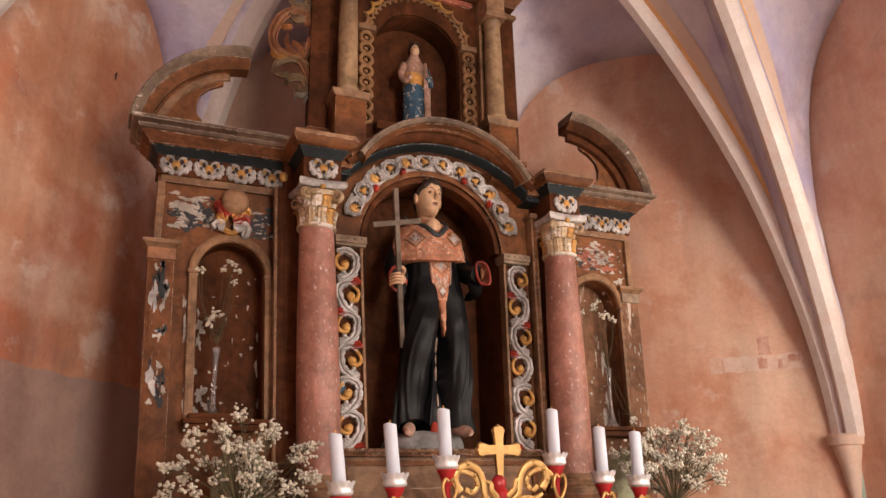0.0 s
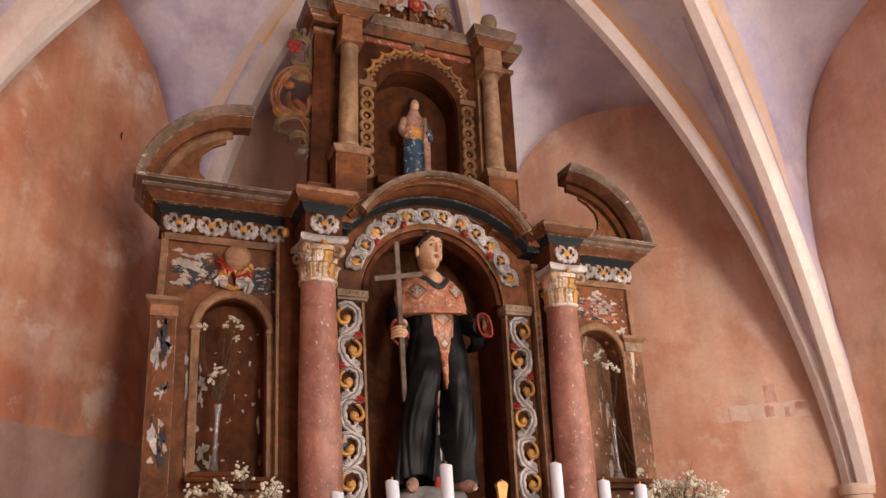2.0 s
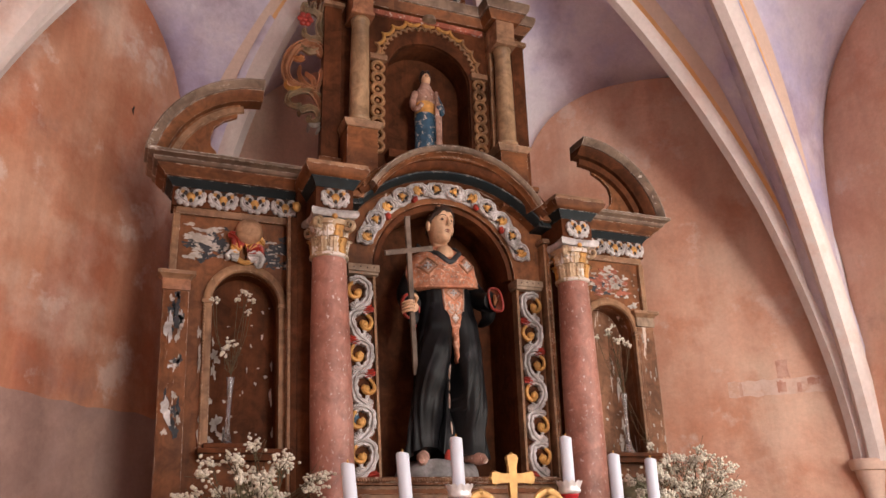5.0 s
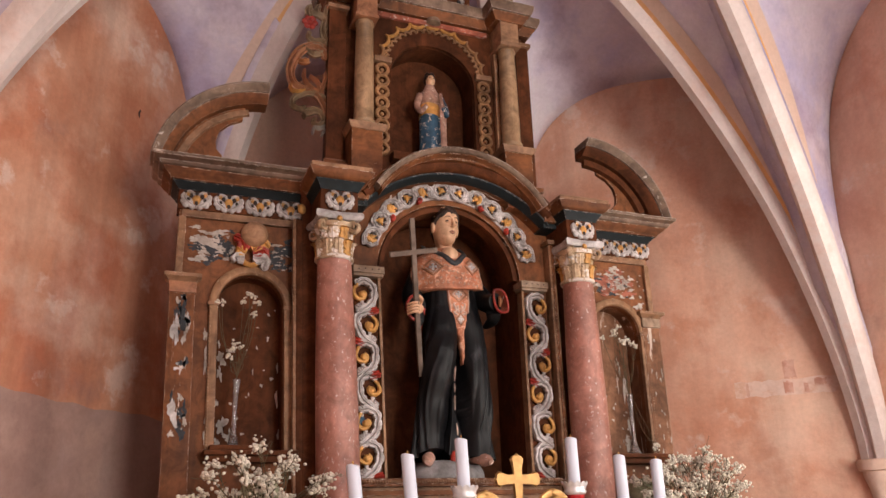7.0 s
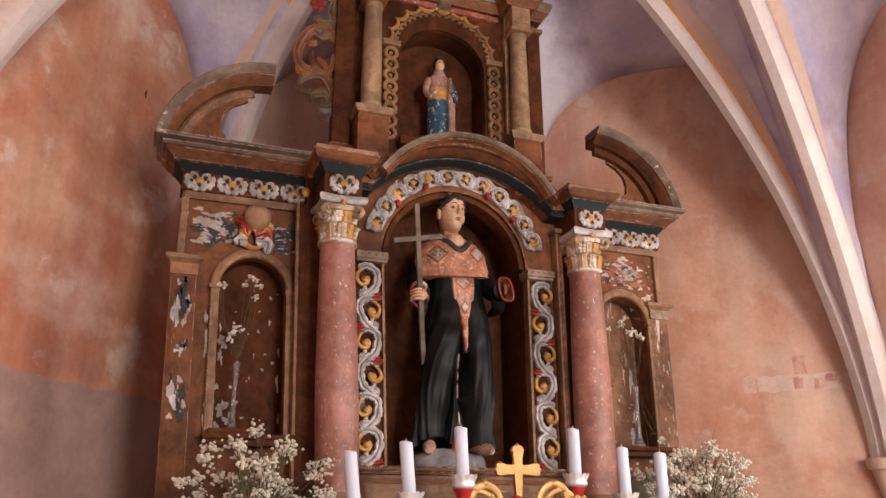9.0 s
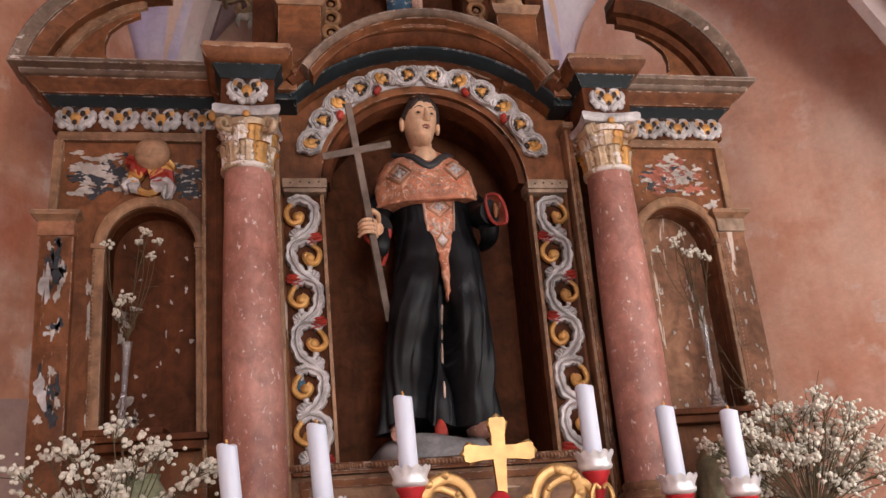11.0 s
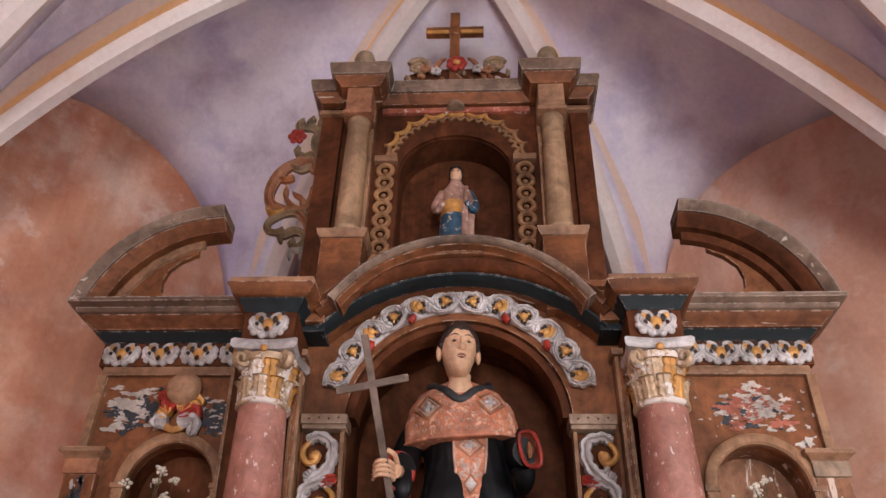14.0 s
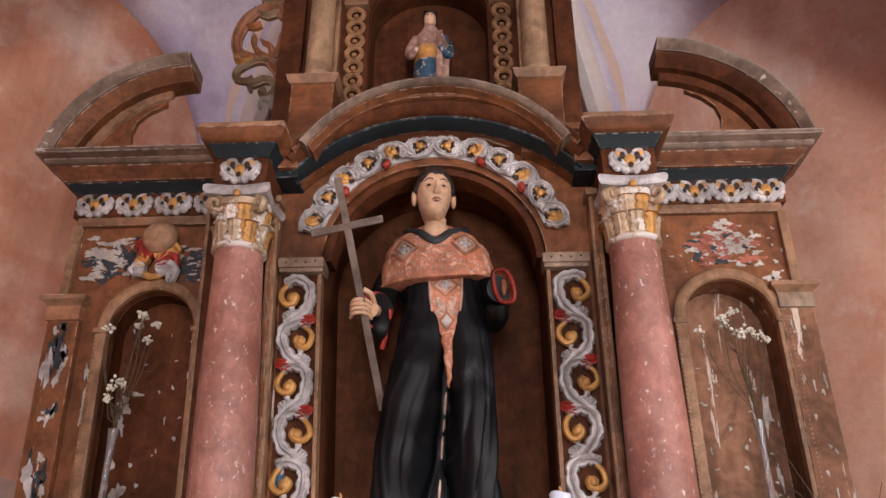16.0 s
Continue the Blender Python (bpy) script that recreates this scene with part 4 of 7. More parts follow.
part("gilt_knob", ball(bmesh.new(), (-0.80, 0.0, 3.165), 0.021, 1, 0.6, 1.3, 12, 8), M_GOLD, post, "worn gilt knob")


def palmette(x, y, z, w, h, parent, rng):
    """A silvered palmette with gilt heart, as used along the frieze."""
    f = flat_map(x, y, z)
    bm = bmesh.new()
    for s in (-1, 1):
        ribbon(bm, f, [(0, 0.04 * h, 0.0), (s * 0.2 * w, 0.2 * h, 0.01), (s * 0.42 * w, 0.5 * h, 0.01), (s * 0.36 * w, 0.8 * h, 0.008), (s * 0.16 * w, 0.84 * h, 0.008), (s * 0.14 * w, 0.62 * h, 0.006)], 0.17 * w, 0.10 * w, 0.011, 0.0, 4, 3, 0.14, 5)
    ribbon(bm, f, [(0, -0.06 * h, 0.0), (0, 0.14 * h, 0.004), (0, 0.34 * h, 0.004)], 0.16 * w, 0.12 * w, 0.012, 0.0, 4, 3, 0.1, 3)
    ob = part("palmette", bm, M_SILVER, parent, "silvered carved palmette with gilt heart", angle=60)
    for s in (-1, 1):
        for u, v, r in ((0.47, 0.34, 0.10), (0.37, 0.13, 0.11), (0.14, 0.0, 0.10), (0.48, 0.66, 0.10)):
            bm = ball(bmesh.new(), f(s * u * w, v * h, 0.008), r * w * rng.uniform(0.9, 1.2), 1, 0.7, 1, 8, 5)
            part("leaf_lobe", bm, M_SILVER, ob)
    bm = bmesh.new()
    ball(bm, f(0, 0.44 * h, 0.012), 0.15 * w, 1.1, 0.42, 1.4, 12, 7)
    part("gilt_heart", bm, M_GOLD, ob, "worn gilt heart")
    for s in (-1, 1):
        bm = ball(bmesh.new(), f(s * 0.3 * w, 0.78 * h, 0.012), 0.12 * w, 1.1, 0.42, 0.9, 10, 6)
        part("gilt_bud", bm, M_GOLD, ob)
    # thin dark balls paint the shade of openings in the palmette
    for u, v, q in ((-0.20, 0.66, 0.075), (0.20, 0.66, 0.075), (0.0, 0.20, 0.07), (-0.30, 0.42, 0.06), (0.30, 0.42, 0.06), (0.0, 0.86, 0.075), (-0.42, 0.92, 0.055), (0.42, 0.92, 0.055)):
        bm = ball(bmesh.new(), f(u * w, v * h, 0.019), q * w, 1, 0.16, 1.3, 10, 6)
        part("pierced_hole", bm, M_HAIR_AND_HOLE, ob)


def flake(x, z, w, h, y, mat, parent, rng, name="paint_remnant"):
    """A flake of old paint with a ragged outline, lying on a board."""
    n = 26
    p1, p2, p3 = rng.random() * 6, rng.random() * 6, rng.random() * 6
    out = []
    for i in range(n):
        a = 2 * math.pi * i / n
        r = 0.62 + 0.2 * math.sin(2 * a + p1) + 0.16 * math.sin(3 * a + p2) + 0.13 * math.sin(7 * a + p3) + rng.uniform(-0.13, 0.13)
        out.append((x + 0.5 * w * r * math.cos(a), z + 0.5 * h * r * math.sin(a)))
    bm = bmesh.new()
    prism(bm, out, y - 0.0022, y + 0.001)
    return part(name, bm, mat, parent, smooth=False)


rngw = random.Random(11)
for j in range(2):
    cx = (CXL, CXR)[j]
    palmette(cx, CY - 0.092, 3.098, 0.125, 0.085, altar, rngw)

for sx in (-1, 1):
    outer = WL if sx < 0 else WR
    cx = -1.02 if sx < 0 else 1.03
    x0, x1 = sorted((sx * 0.76, outer))
    yb = 0.08
    bm = bmesh.new()
    arch_board(bm, x0, x1, 0.17, 3.125, cx, 0.155, 2.665, yb, yb + 0.04, zbot=1.995)
    part("wing_board", bm, M_BROWN, altar, "brown painted side panel with round-headed recess", smooth=False)
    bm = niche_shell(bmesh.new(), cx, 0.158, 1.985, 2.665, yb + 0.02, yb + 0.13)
    # left recess takes the darker wood, its shade put into the colour
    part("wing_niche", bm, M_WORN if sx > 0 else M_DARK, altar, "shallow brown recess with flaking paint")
    bm = bmesh.new()
    prof = [(0.155, 0.0), (0.155, 0.018), (0.163, 0.026), (0.185, 0.026), (0.195, 0.018), (0.195, 0.0)]
    arc_moulding(bm, cx, 2.665, 0, 180, yb, prof, 30)
    part("arch_frame", bm, M_UMBER, altar, "light brown beaded arch frame")
    for s2 in (-1, 1):
        bm = boxes((*sorted((cx + s2 * 0.155, cx + s2 * 0.195)), yb - 0.026, yb + 0.01, 1.985, 2.655), bevel=0.006)
        part("frame_jamb", bm, M_UMBER, altar)
        bm = boxes((*sorted((cx + s2 * 0.15, cx + s2 * 0.202)), yb - 0.032, yb + 0.01, 2.652, 2.672), bevel=0.004)
        part("frame_impost", bm, M_UMBER_H, altar)
        # bead row along the jamb
        bm = bmesh.new()
        for i in range(44):
            ball(bm, (cx + s2 * 0.19, yb - 0.026, 1.995 + i * 0.015), 0.0055, 1, 1, 1.1, 6, 4)
        tagged(part("bead_row", bm, M_UMBER, altar), kind="stuff")
    bm = boxes((cx - 0.205, cx + 0.205, yb - 0.12, yb + 0.12, 1.963, 1.985), (cx - 0.19, cx + 0.19, yb - 0.095, yb, 1.935, 1.963), bevel=0.006)
    part("shelf", bm, M_DARK, altar, "dark brown moulded shelf")
    # panel frame above the recess
    bm = boxes((x0 + 0.01, x1 - 0.01, yb - 0.022, yb + 0.004, 3.085, 3.122), bevel=0.005)
    part("panel_rail", bm, M_UMBER_H, altar)
    xo = outer - sx * 0.018
    bm = boxes((*sorted((xo - sx * 0.014, xo + sx * 0.018)), yb - 0.024, yb + 0.004, 2.80, 3.085), bevel=0.005)
    part("panel_stile", bm, M_UMBER, altar)
    # outer pilaster with cap
    xa, xb = sorted((outer + sx * 0.02, outer - sx * 0.095))
    bm = boxes((xa, xb, yb - 0.03, yb + 0.03, 0.17, 2.70), bevel=0.005)
    pil = part("pilaster", bm, M_WORN if sx > 0 else M_BROWN, altar, "worn pinkish brown pilaster" if sx > 0 else "brown pilaster with remnants of blue paint")
    bm = boxes((xa - 0.004, xb + 0.004, yb - 0.04, yb + 0.03, 2.70, 2.755), bevel=0.004)
    part("pilaster_neck", bm, M_RUST if sx < 0 else M_BUFFCOL, pil)
    bm = moulding(bmesh.new(), [(xa, yb + 0.03), (xa, yb - 0.035), (xb, yb - 0.035), (xb, yb + 0.03)], [(-0.03, 0), (0.004, 0), (0.012, 0.012), (0.026, 0.022), (0.026, 0.038), (-0.03, 0.038)][::-1], 2.752)
    part("pilaster_cap", bm, M_UMBER_H, pil, "moulded pilaster cap")
    # beaded outer edge
    # frieze
    fx0, fx1 = sorted((sx * 0.78, outer + sx * 0.012))
    bm = boxes((fx0, fx1, yb - 0.022, yb + 0.1, 3.124, 3.222), bevel=0.004)
    part("frieze", bm, M_DARK, altar)
    n = 4
    for i in range(n):
        x = fx0 + (fx1 - fx0) * (i + 0.55 if sx < 0 else i + 0.45) / n
        palmette(x, yb - 0.024, 3.132, 0.128, 0.08, altar, rngw)
    # cornice
    path = [(outer - 0.012, 0.25), (outer - 0.012, yb - 0.02), (-0.77, yb - 0.02)] if sx < 0 else [(0.79, yb - 0.02), (outer + 0.012, yb - 0.02), (outer + 0.012, 0.25)]
    for nm, mat, prof, z, lab in (("teal_cornice", M_TEAL, [(-0.02, 0), (0.004, 0), (0.012, 0.012), (0.035, 0.036), (-0.02, 0.036)], 3.222, "blue-black painted moulding"),
                                  ("brown_cornice", M_BROWN_H, [(-0.02, 0), (0.045, 0), (0.05, 0.012), (0.075, 0.03), (0.085, 0.046), (-0.02, 0.046)], 3.259, "brown cornice moulding"),
                                  ("grey_cornice", M_GREYTOP, [(-0.02, 0), (0.092, 0), (0.1, 0.006), (0.104, 0.02), (0.13, 0.034), (0.134, 0.05), (-0.02, 0.05)], 3.306, "grey weathered top moulding")):
        bm = moulding(bmesh.new(), path, prof[::-1], z)
        part(nm, bm, mat, altar, lab)
    # broken segmental pediment
    pcx = -0.985 if sx < 0 else 0.885
    a0, a1 = (91, 172) if sx < 0 else (8, 89)
    bm = arc_moulding(bmesh.new(), pcx, 3.275, a0, a1, 0.12, [(0.555, 0.0), (0.555, 0.165), (0.548, 0.17), (0.535, 0.165), (0.518, 0.145), (0.512, 0.14), (0.512, 0.0)], 30)
    part("pediment_crest", bm, M_GREYTOP, altar, "grey weathered curved pediment moulding")
    bm = arc_moulding(bmesh.new(), pcx, 3.275, a0 + (1 if sx > 0 else 0), a1, 0.12, [(0.511, 0.0), (0.511, 0.132), (0.5, 0.128), (0.478, 0.095), (0.468, 0.085), (0.466, 0.0)], 30)
    part("pediment_moulding", bm, M_BROWN_H if sx < 0 else M_DARK, altar)
    out = [(pcx + 0.468 * math.cos(radians(a)), 3.275 + 0.468 * math.sin(radians(a))) for a in ([170 - 6 * i for i in range(12)] if sx < 0 else [10 + 6 * i for i in range(12)])]
    scal = [(0.13, 3.70), (0.125, 3.655), (0.19, 3.62), (0.235, 3.575), (0.25, 3.52), (0.245, 3.47), (0.215, 3.44), (0.20, 3.36)]
    out += [(pcx + sx * u, z) for u, z in scal]
    bm = prism(bmesh.new(), out, 0.075, 0.1)
    part("pediment_board", bm, M_BROWN, altar, "brown board with a scalloped edge")
    bm = arc_moulding(bmesh.new(), pcx, 3.275, a0 + 12, a1 - 2, 0.075, [(0.45, 0.0), (0.45, 0.014), (0.42, 0.014), (0.415, 0.0)] if sx < 0 else [(0.45, 0.0), (0.45, 0.03), (0.41, 0.03), (0.405, 0.0)], 26)
    part("pediment_fillet", bm, M_UMBER_H if sx < 0 else M_DARK, altar)

# paint remnants on the side panels
def scatter(cx, cz, w, h, n, size, mats, y, rng):
    for i in range(n):
        x, z = cx + rng.gauss(0, 0.42) * w, cz + rng.gauss(0, 0.40) * h
        if abs(x - cx) > w or abs(z - cz) > h:
            continue
        s = size * rng.uniform(0.4, 1.4)
        flake(x, z, s * rng.uniform(1.0, 2.0), s * rng.uniform(0.5, 1.0), y - 0.0022 * rng.random(), rng.choice(mats), altar, rng)


YB = 0.08
scatter(-1.20, 2.95, 0.13, 0.10, 95, 0.046, [M_PAINTCHIP, M_PAINTCHIP, M_PAINTDARK, M_PAINTDARK], YB - 0.0005, rngw)
scatter(-0.89, 2.93, 0.11, 0.085, 66, 0.044, [M_PAINTDARK, M_PAINTDARK, M_PAINTCHIP], YB - 0.0005, rngw)
scatter(1.04, 2.955, 0.115, 0.075, 46, 0.050, [M_PAINTRED, M_PAINTRED, M_PAINTDARK], YB - 0.0005, rngw)
scatter(1.06, 2.97, 0.14, 0.10, 90, 0.040, [M_PAINTCHIP, M_PAINTCHIP, M_PAINTCHIP, M_PAINTRED], YB - 0.0005, rngw)
for x, z, w, h in ((1.21, 2.83, 0.075, 0.06), (1.17, 2.88, 0.04, 0.03), (1.23, 2.89, 0.03, 0.02)):
    flake(x, z, w, h, YB - 0.001, M_PAINTCHIP, altar, rngw)
for z0, z1, n in ((2.35, 2.68, 20), (2.05, 2.22, 12)):
    for i in range(n):
        flake(-1.335 + rngw.uniform(-0.035, 0.035), rngw.uniform(z0, z1), 0.03, rngw.uniform(0.04, 0.09), YB - 0.031, rngw.choice([M_PAINTDARK, M_PAINTDARK, M_PAINTCHIP]), altar, rngw)
for x, z, w, h in ((0.905, 2.045, 0.075, 0.06), (0.93, 2.10, 0.02, 0.03), (1.13, 2.06, 0.05, 0.11), (1.15, 2.16, 0.025, 0.12), (1.145, 2.38, 0.035, 0.22), (1.12, 2.47, 0.02, 0.06), (0.885, 2.2, 0.014, 0.03),
                   (-1.145, 2.36, 0.03, 0.10), (-1.155, 2.22, 0.02, 0.06), (-0.875, 2.25, 0.018, 0.12), (-0.872, 2.4, 0.02, 0.05), (-1.13, 2.12, 0.075, 0.11), (-1.10, 2.06, 0.07, 0.05), (-1.15, 2.04, 0.03, 0.06), (-1.14, 2.43, 0.07, 0.09), (-1.10, 2.47, 0.05, 0.03), (-1.09, 2.07, 0.03, 0.05), (-0.865, 2.08, 0.02, 0.06), (-1.15, 2.5, 0.015, 0.05)):
    flake(x, z, w, h, YB + 0.128, M_PAINTCHIP, altar, rngw)
for x, z, w, h in ((-1.228, 2.51, 0.022, 0.09), (-1.222, 2.385, 0.026, 0.16), (-1.212, 2.04, 0.02, 0.15), (-1.214, 2.12, 0.016, 0.05)):
    flake(x, z, w, h, YB - 0.012, M_PAINTCHIP, altar, rngw)
for x, z, w, h, m in ((-1.362, 2.52, 0.045, 0.24, M_SILVER), (-1.33, 2.57, 0.05, 0.15, M_PAINTDARK), (-1.357, 2.15, 0.065, 0.15, M_SILVER), (-1.325, 2.15, 0.03, 0.08, M_PAINTDARK), (-1.318, 2.06, 0.05, 0.10, M_PAINTDARK), (-1.335, 2.37, 0.035, 0.045, M_PAINTDARK), (-1.35, 2.345, 0.03, 0.03, M_SILVER)):
    flake(x, z, w, h, YB - 0.0335, m, altar, rngw)
# small specks of the old ground left in the recesses and along the boards
for cx, n in ((1.03, 46), (-1.03, 22)):
    for i in range(n):
        flake(cx + rngw.uniform(-0.15, 0.15), 2.02 + 0.72 * rngw.random() ** 1.3, rngw.uniform(0.006, 0.022), rngw.uniform(0.008, 0.035), YB + 0.128, M_PAINTCHIP, altar, rngw)
for i in range(30):
    flake(0.85 + rngw.random() * 0.42, rngw.uniform(2.80, 3.07), rngw.uniform(0.006, 0.022), rngw.uniform(0.006, 0.018), YB - 0.001, M_PAINTCHIP, altar, rngw)
for i in range(16):
    flake(WR + rngw.uniform(-0.07, 0.012), rngw.uniform(1.9, 2.65), 0.012, rngw.uniform(0.02, 0.06), YB - 0.031, M_PAINTCHIP, altar, rngw)

# carved winged head, left as a plain form
bm = ball(bmesh.new(), (-1.02, 0.035, 3.018), 0.066, 1.0, 0.6, 1.0, 18, 12)
wing_head = part("winged_head_relief", bm, M_RAW, altar, "small carved round head worn to bare wood")
for s, mats in ((-1, (M_RED, M_GOLD, M_SILVER)), (1, (M_GOLD, M_RED, M_SILVER))):
    for k, mt in enumerate(mats):
        bm = bmesh.new()
        f = flat_map(-1.03, 0.06, 2.93)
        ribbon(bm, f, [(s * 0.02 - 0.01, 0.0 - 0.016 * k, 0.012), (s * (0.05 + 0.010 * k), 0.055 - 0.045 * k, 0.012), (s * (0.085 - 0.012 * k), (0.075 if s < 0 else 0.03) - 0.06 * k, 0.0)], 0.034, 0.018, 0.018, 0.004, 5, 3, 0.14, 4)
        part("feather", bm, mt, wing_head)
bm = bmesh.new()
strand(bm, flat_map(-1.03, 0.065, 2.86), [(-0.05, 0.03, 0.01), (0.0, 0.0, 0.02), (0.05, 0.03, 0.01)], 0.014, 0.012, 0.0, 3)
part("knot", bm, M_GOLD, wing_head)

# ---- upper storey of the altarpiece ----
UX = -0.03
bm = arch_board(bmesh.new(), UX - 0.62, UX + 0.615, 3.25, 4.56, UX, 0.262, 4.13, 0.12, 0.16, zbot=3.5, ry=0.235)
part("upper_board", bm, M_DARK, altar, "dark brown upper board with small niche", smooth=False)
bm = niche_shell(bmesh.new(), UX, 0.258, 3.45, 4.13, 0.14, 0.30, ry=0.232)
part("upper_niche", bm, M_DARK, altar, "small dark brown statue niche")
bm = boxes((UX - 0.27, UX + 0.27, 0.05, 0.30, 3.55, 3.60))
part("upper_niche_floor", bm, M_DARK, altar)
for s in (-1, 1):
    x = UX + s * 0.318
    for i in range(8):
        bm = bmesh.new()
        pts = [(x + 0.033 * math.cos(2 * math.pi * k / 14), 0.105, 3.63 + 0.072 * i + 0.034 * math.sin(2 * math.pi * k / 14)) for k in range(15)]
        tube(bm, pts, 0.012, 6)
        ball(bm, (x, 0.11, 3.63 + 0.072 * i), 0.012, 1, 0.8, 1, 7, 5)
        part("chain_ring", bm, M_CHAIN, altar)
    bm = boxes((x - 0.052, x + 0.052, 0.085, 0.13, 4.178, 4.212))
    part("upper_impost", bm, M_UMBER_H, altar)
    bm = boxes((UX + s * 0.395 - 0.012, UX + s * 0.395 + 0.012, 0.075, 0.125, 3.5, 4.52), bevel=0.004)
    part("upper_batten", bm, M_UMBER, altar)
# scalloped arch trim: gilt crescents outside, a small chain inside
n = 11
for i in range(n):
    a = math.pi * (i + 0.5) / n
    c = Vector((UX + 0.325 * math.cos(a), 0.115, 4.215 + 0.285 * math.sin(a)))
    up = Vector((math.cos(a), 0, math.sin(a)))
    sd = Vector((-math.sin(a), 0, math.cos(a)))
    pts = [c + sd * (0.046 * math.cos(math.pi * (1 + k / 8))) + up * (0.034 * math.sin(math.pi * (1 + k / 8)) + 0.02) for k in range(9)]
    bm = tube(bmesh.new(), pts, [0.005, 0.009, 0.011, 0.012, 0.012, 0.012, 0.011, 0.009, 0.005], 6)
    part("gilt_crescent", bm, M_GOLD if 2 < i < 10 else M_CHAIN, altar, "gilt crescent of the arch trim" if i == 5 else "")
n = 21
for i in range(n):
    a = math.pi * (i + 0.5) / n
    c = Vector((UX + 0.276 * math.cos(a), 0.115, 4.205 + 0.245 * math.sin(a)))
    up, sd = Vector((math.cos(a), 0, math.sin(a))), Vector((-math.sin(a), 0, math.cos(a)))
    pts = [c + sd * (0.019 * math.cos(math.pi * (k / 6))) + up * 0.024 * math.sin(math.pi * k / 6) for k in range(7)]
    bm = tube(bmesh.new(), pts, 0.0075, 5)
    part("small_scallop", bm, M_CHAIN, altar)

for s in (-1, 1):
    x = UX + s * 0.447
    bm = boxes((x - 0.085, x + 0.085, -0.05, 0.13, 3.30, 3.645), bevel=0.005)
    ped = part("upper_pedestal", bm, M_BROWN_H, altar, "brown pedestal of the upper column")
    bm = moulding(bmesh.new(), [(x - 0.085, 0.12), (x - 0.085, -0.05), (x + 0.085, -0.05), (x + 0.085, 0.12)], [(-0.03, 0), (0.004, 0), (0.014, 0.012), (0.02, 0.035), (-0.03, 0.035)][::-1], 3.645)
    part("pedestal_cap", bm, M_UMBER_H, ped)
    prof = [(0.075, 0), (0.078, 0.015), (0.07, 0.028), (0.06, 0.034), (0.063, 0.05), (0.055, 0.06), (0.055, 0.2), (0.053, 0.4), (0.049, 0.66), (0.054, 0.667), (0.054, 0.68), (0.049, 0.69)]
    bm = lathe(bmesh.new(), prof, x, 0.03, 28, 3.68)
    part("upper_column", bm, M_OCHRECOL, altar, "faded ochre wooden column")
    bm = boxes((x - 0.068, x + 0.068, -0.038, 0.13, 4.37, 4.39), (x - 0.06, x + 0.06, -0.03, 0.13, 4.39, 4.54), bevel=0.004)
    part("upper_block", bm, M_RUST if s < 0 else M_RAW, altar, "worn pinkish brown block")
    # urn
    bm = lathe(bmesh.new(), [(0.03, 0), (0.034, 0.012), (0.018, 0.028), (0.03, 0.045), (0.05, 0.075), (0.053, 0.1), (0.045, 0.13), (0.02, 0.148), (0.006, 0.152)], x, 0.0, 20, 4.655)
    part("urn", bm, M_OLIVE, altar, "small turned brown finial urn")
    # outer side boards
    x0, x1 = sorted((UX + s * 0.54, UX + s * (0.64 if s < 0 else 0.625)))
    bm = boxes((x0, x1, 0.085, 0.16, 3.3, 4.5), bevel=0.004)
    part("side_board", bm, M_DARK, altar)
    bm = boxes((x0 - 0.012, x1 + 0.012, 0.06, 0.16, 4.46, 4.485), bevel=0.004)
    part("side_board_cap", bm, M_UMBER_H, altar)
    bm = boxes((x0 - 0.02, x1 + 0.02, 0.04, 0.16, 3.46, 3.49), bevel=0.004)
    part("side_board_base", bm, M_BROWN_H, altar)

U = lambda v: UX + v
crown = [(U(-0.645), 0.3), (U(-0.645), 0.075), (U(-0.535), 0.075), (U(-0.535), -0.03), (U(-0.36), -0.03), (U(-0.36), 0.095), (U(0.36), 0.095), (U(0.36), -0.03), (U(0.535), -0.03), (U(0.535), 0.075), (U(0.63), 0.075), (U(0.63), 0.3)]
bm = moulding(bmesh.new(), crown, [(-0.03, 0), (0.006, 0), (0.012, 0.014), (0.03, 0.03), (0.034, 0.05), (-0.03, 0.05)][::-1], 4.54)
part("crown_moulding", bm, M_BROWN_H, altar, "brown stepped crown moulding")
bm = moulding(bmesh.new(), crown, [(-0.03, 0), (0.045, 0), (0.055, 0.02), (0.06, 0.045), (0.06, 0.062), (-0.03, 0.062)][::-1], 4.591)
part("crown_cornice", bm, M_GREYTOP, altar, "grey weathered stepped crown cornice")
bm = boxes((UX - 0.63, UX + 0.62, 0.08, 0.3, 4.57, 4.648), (UX - 0.535, UX - 0.36, -0.03, 0.1, 4.57, 4.648), (UX + 0.36, UX + 0.535, -0.03, 0.1, 4.57, 4.648), bevel=0.003)
part("crown_top", bm, M_BROWN_H, altar)
bm = boxes((UX - 0.355, UX + 0.355, 0.1, 0.13, 4.495, 4.53), bevel=0.004)
part("red_fillet", bm, M_PAINTRED, altar, "dull red painted fillet")
bm = lathe(bmesh.new(), [(0.02, 0), (0.045, 0.01), (0.04, 0.04), (0.02, 0.05)], UX, 0.1, 14, 4.5)
part("keystone_rosette", bm, M_BUFFCOL, altar)

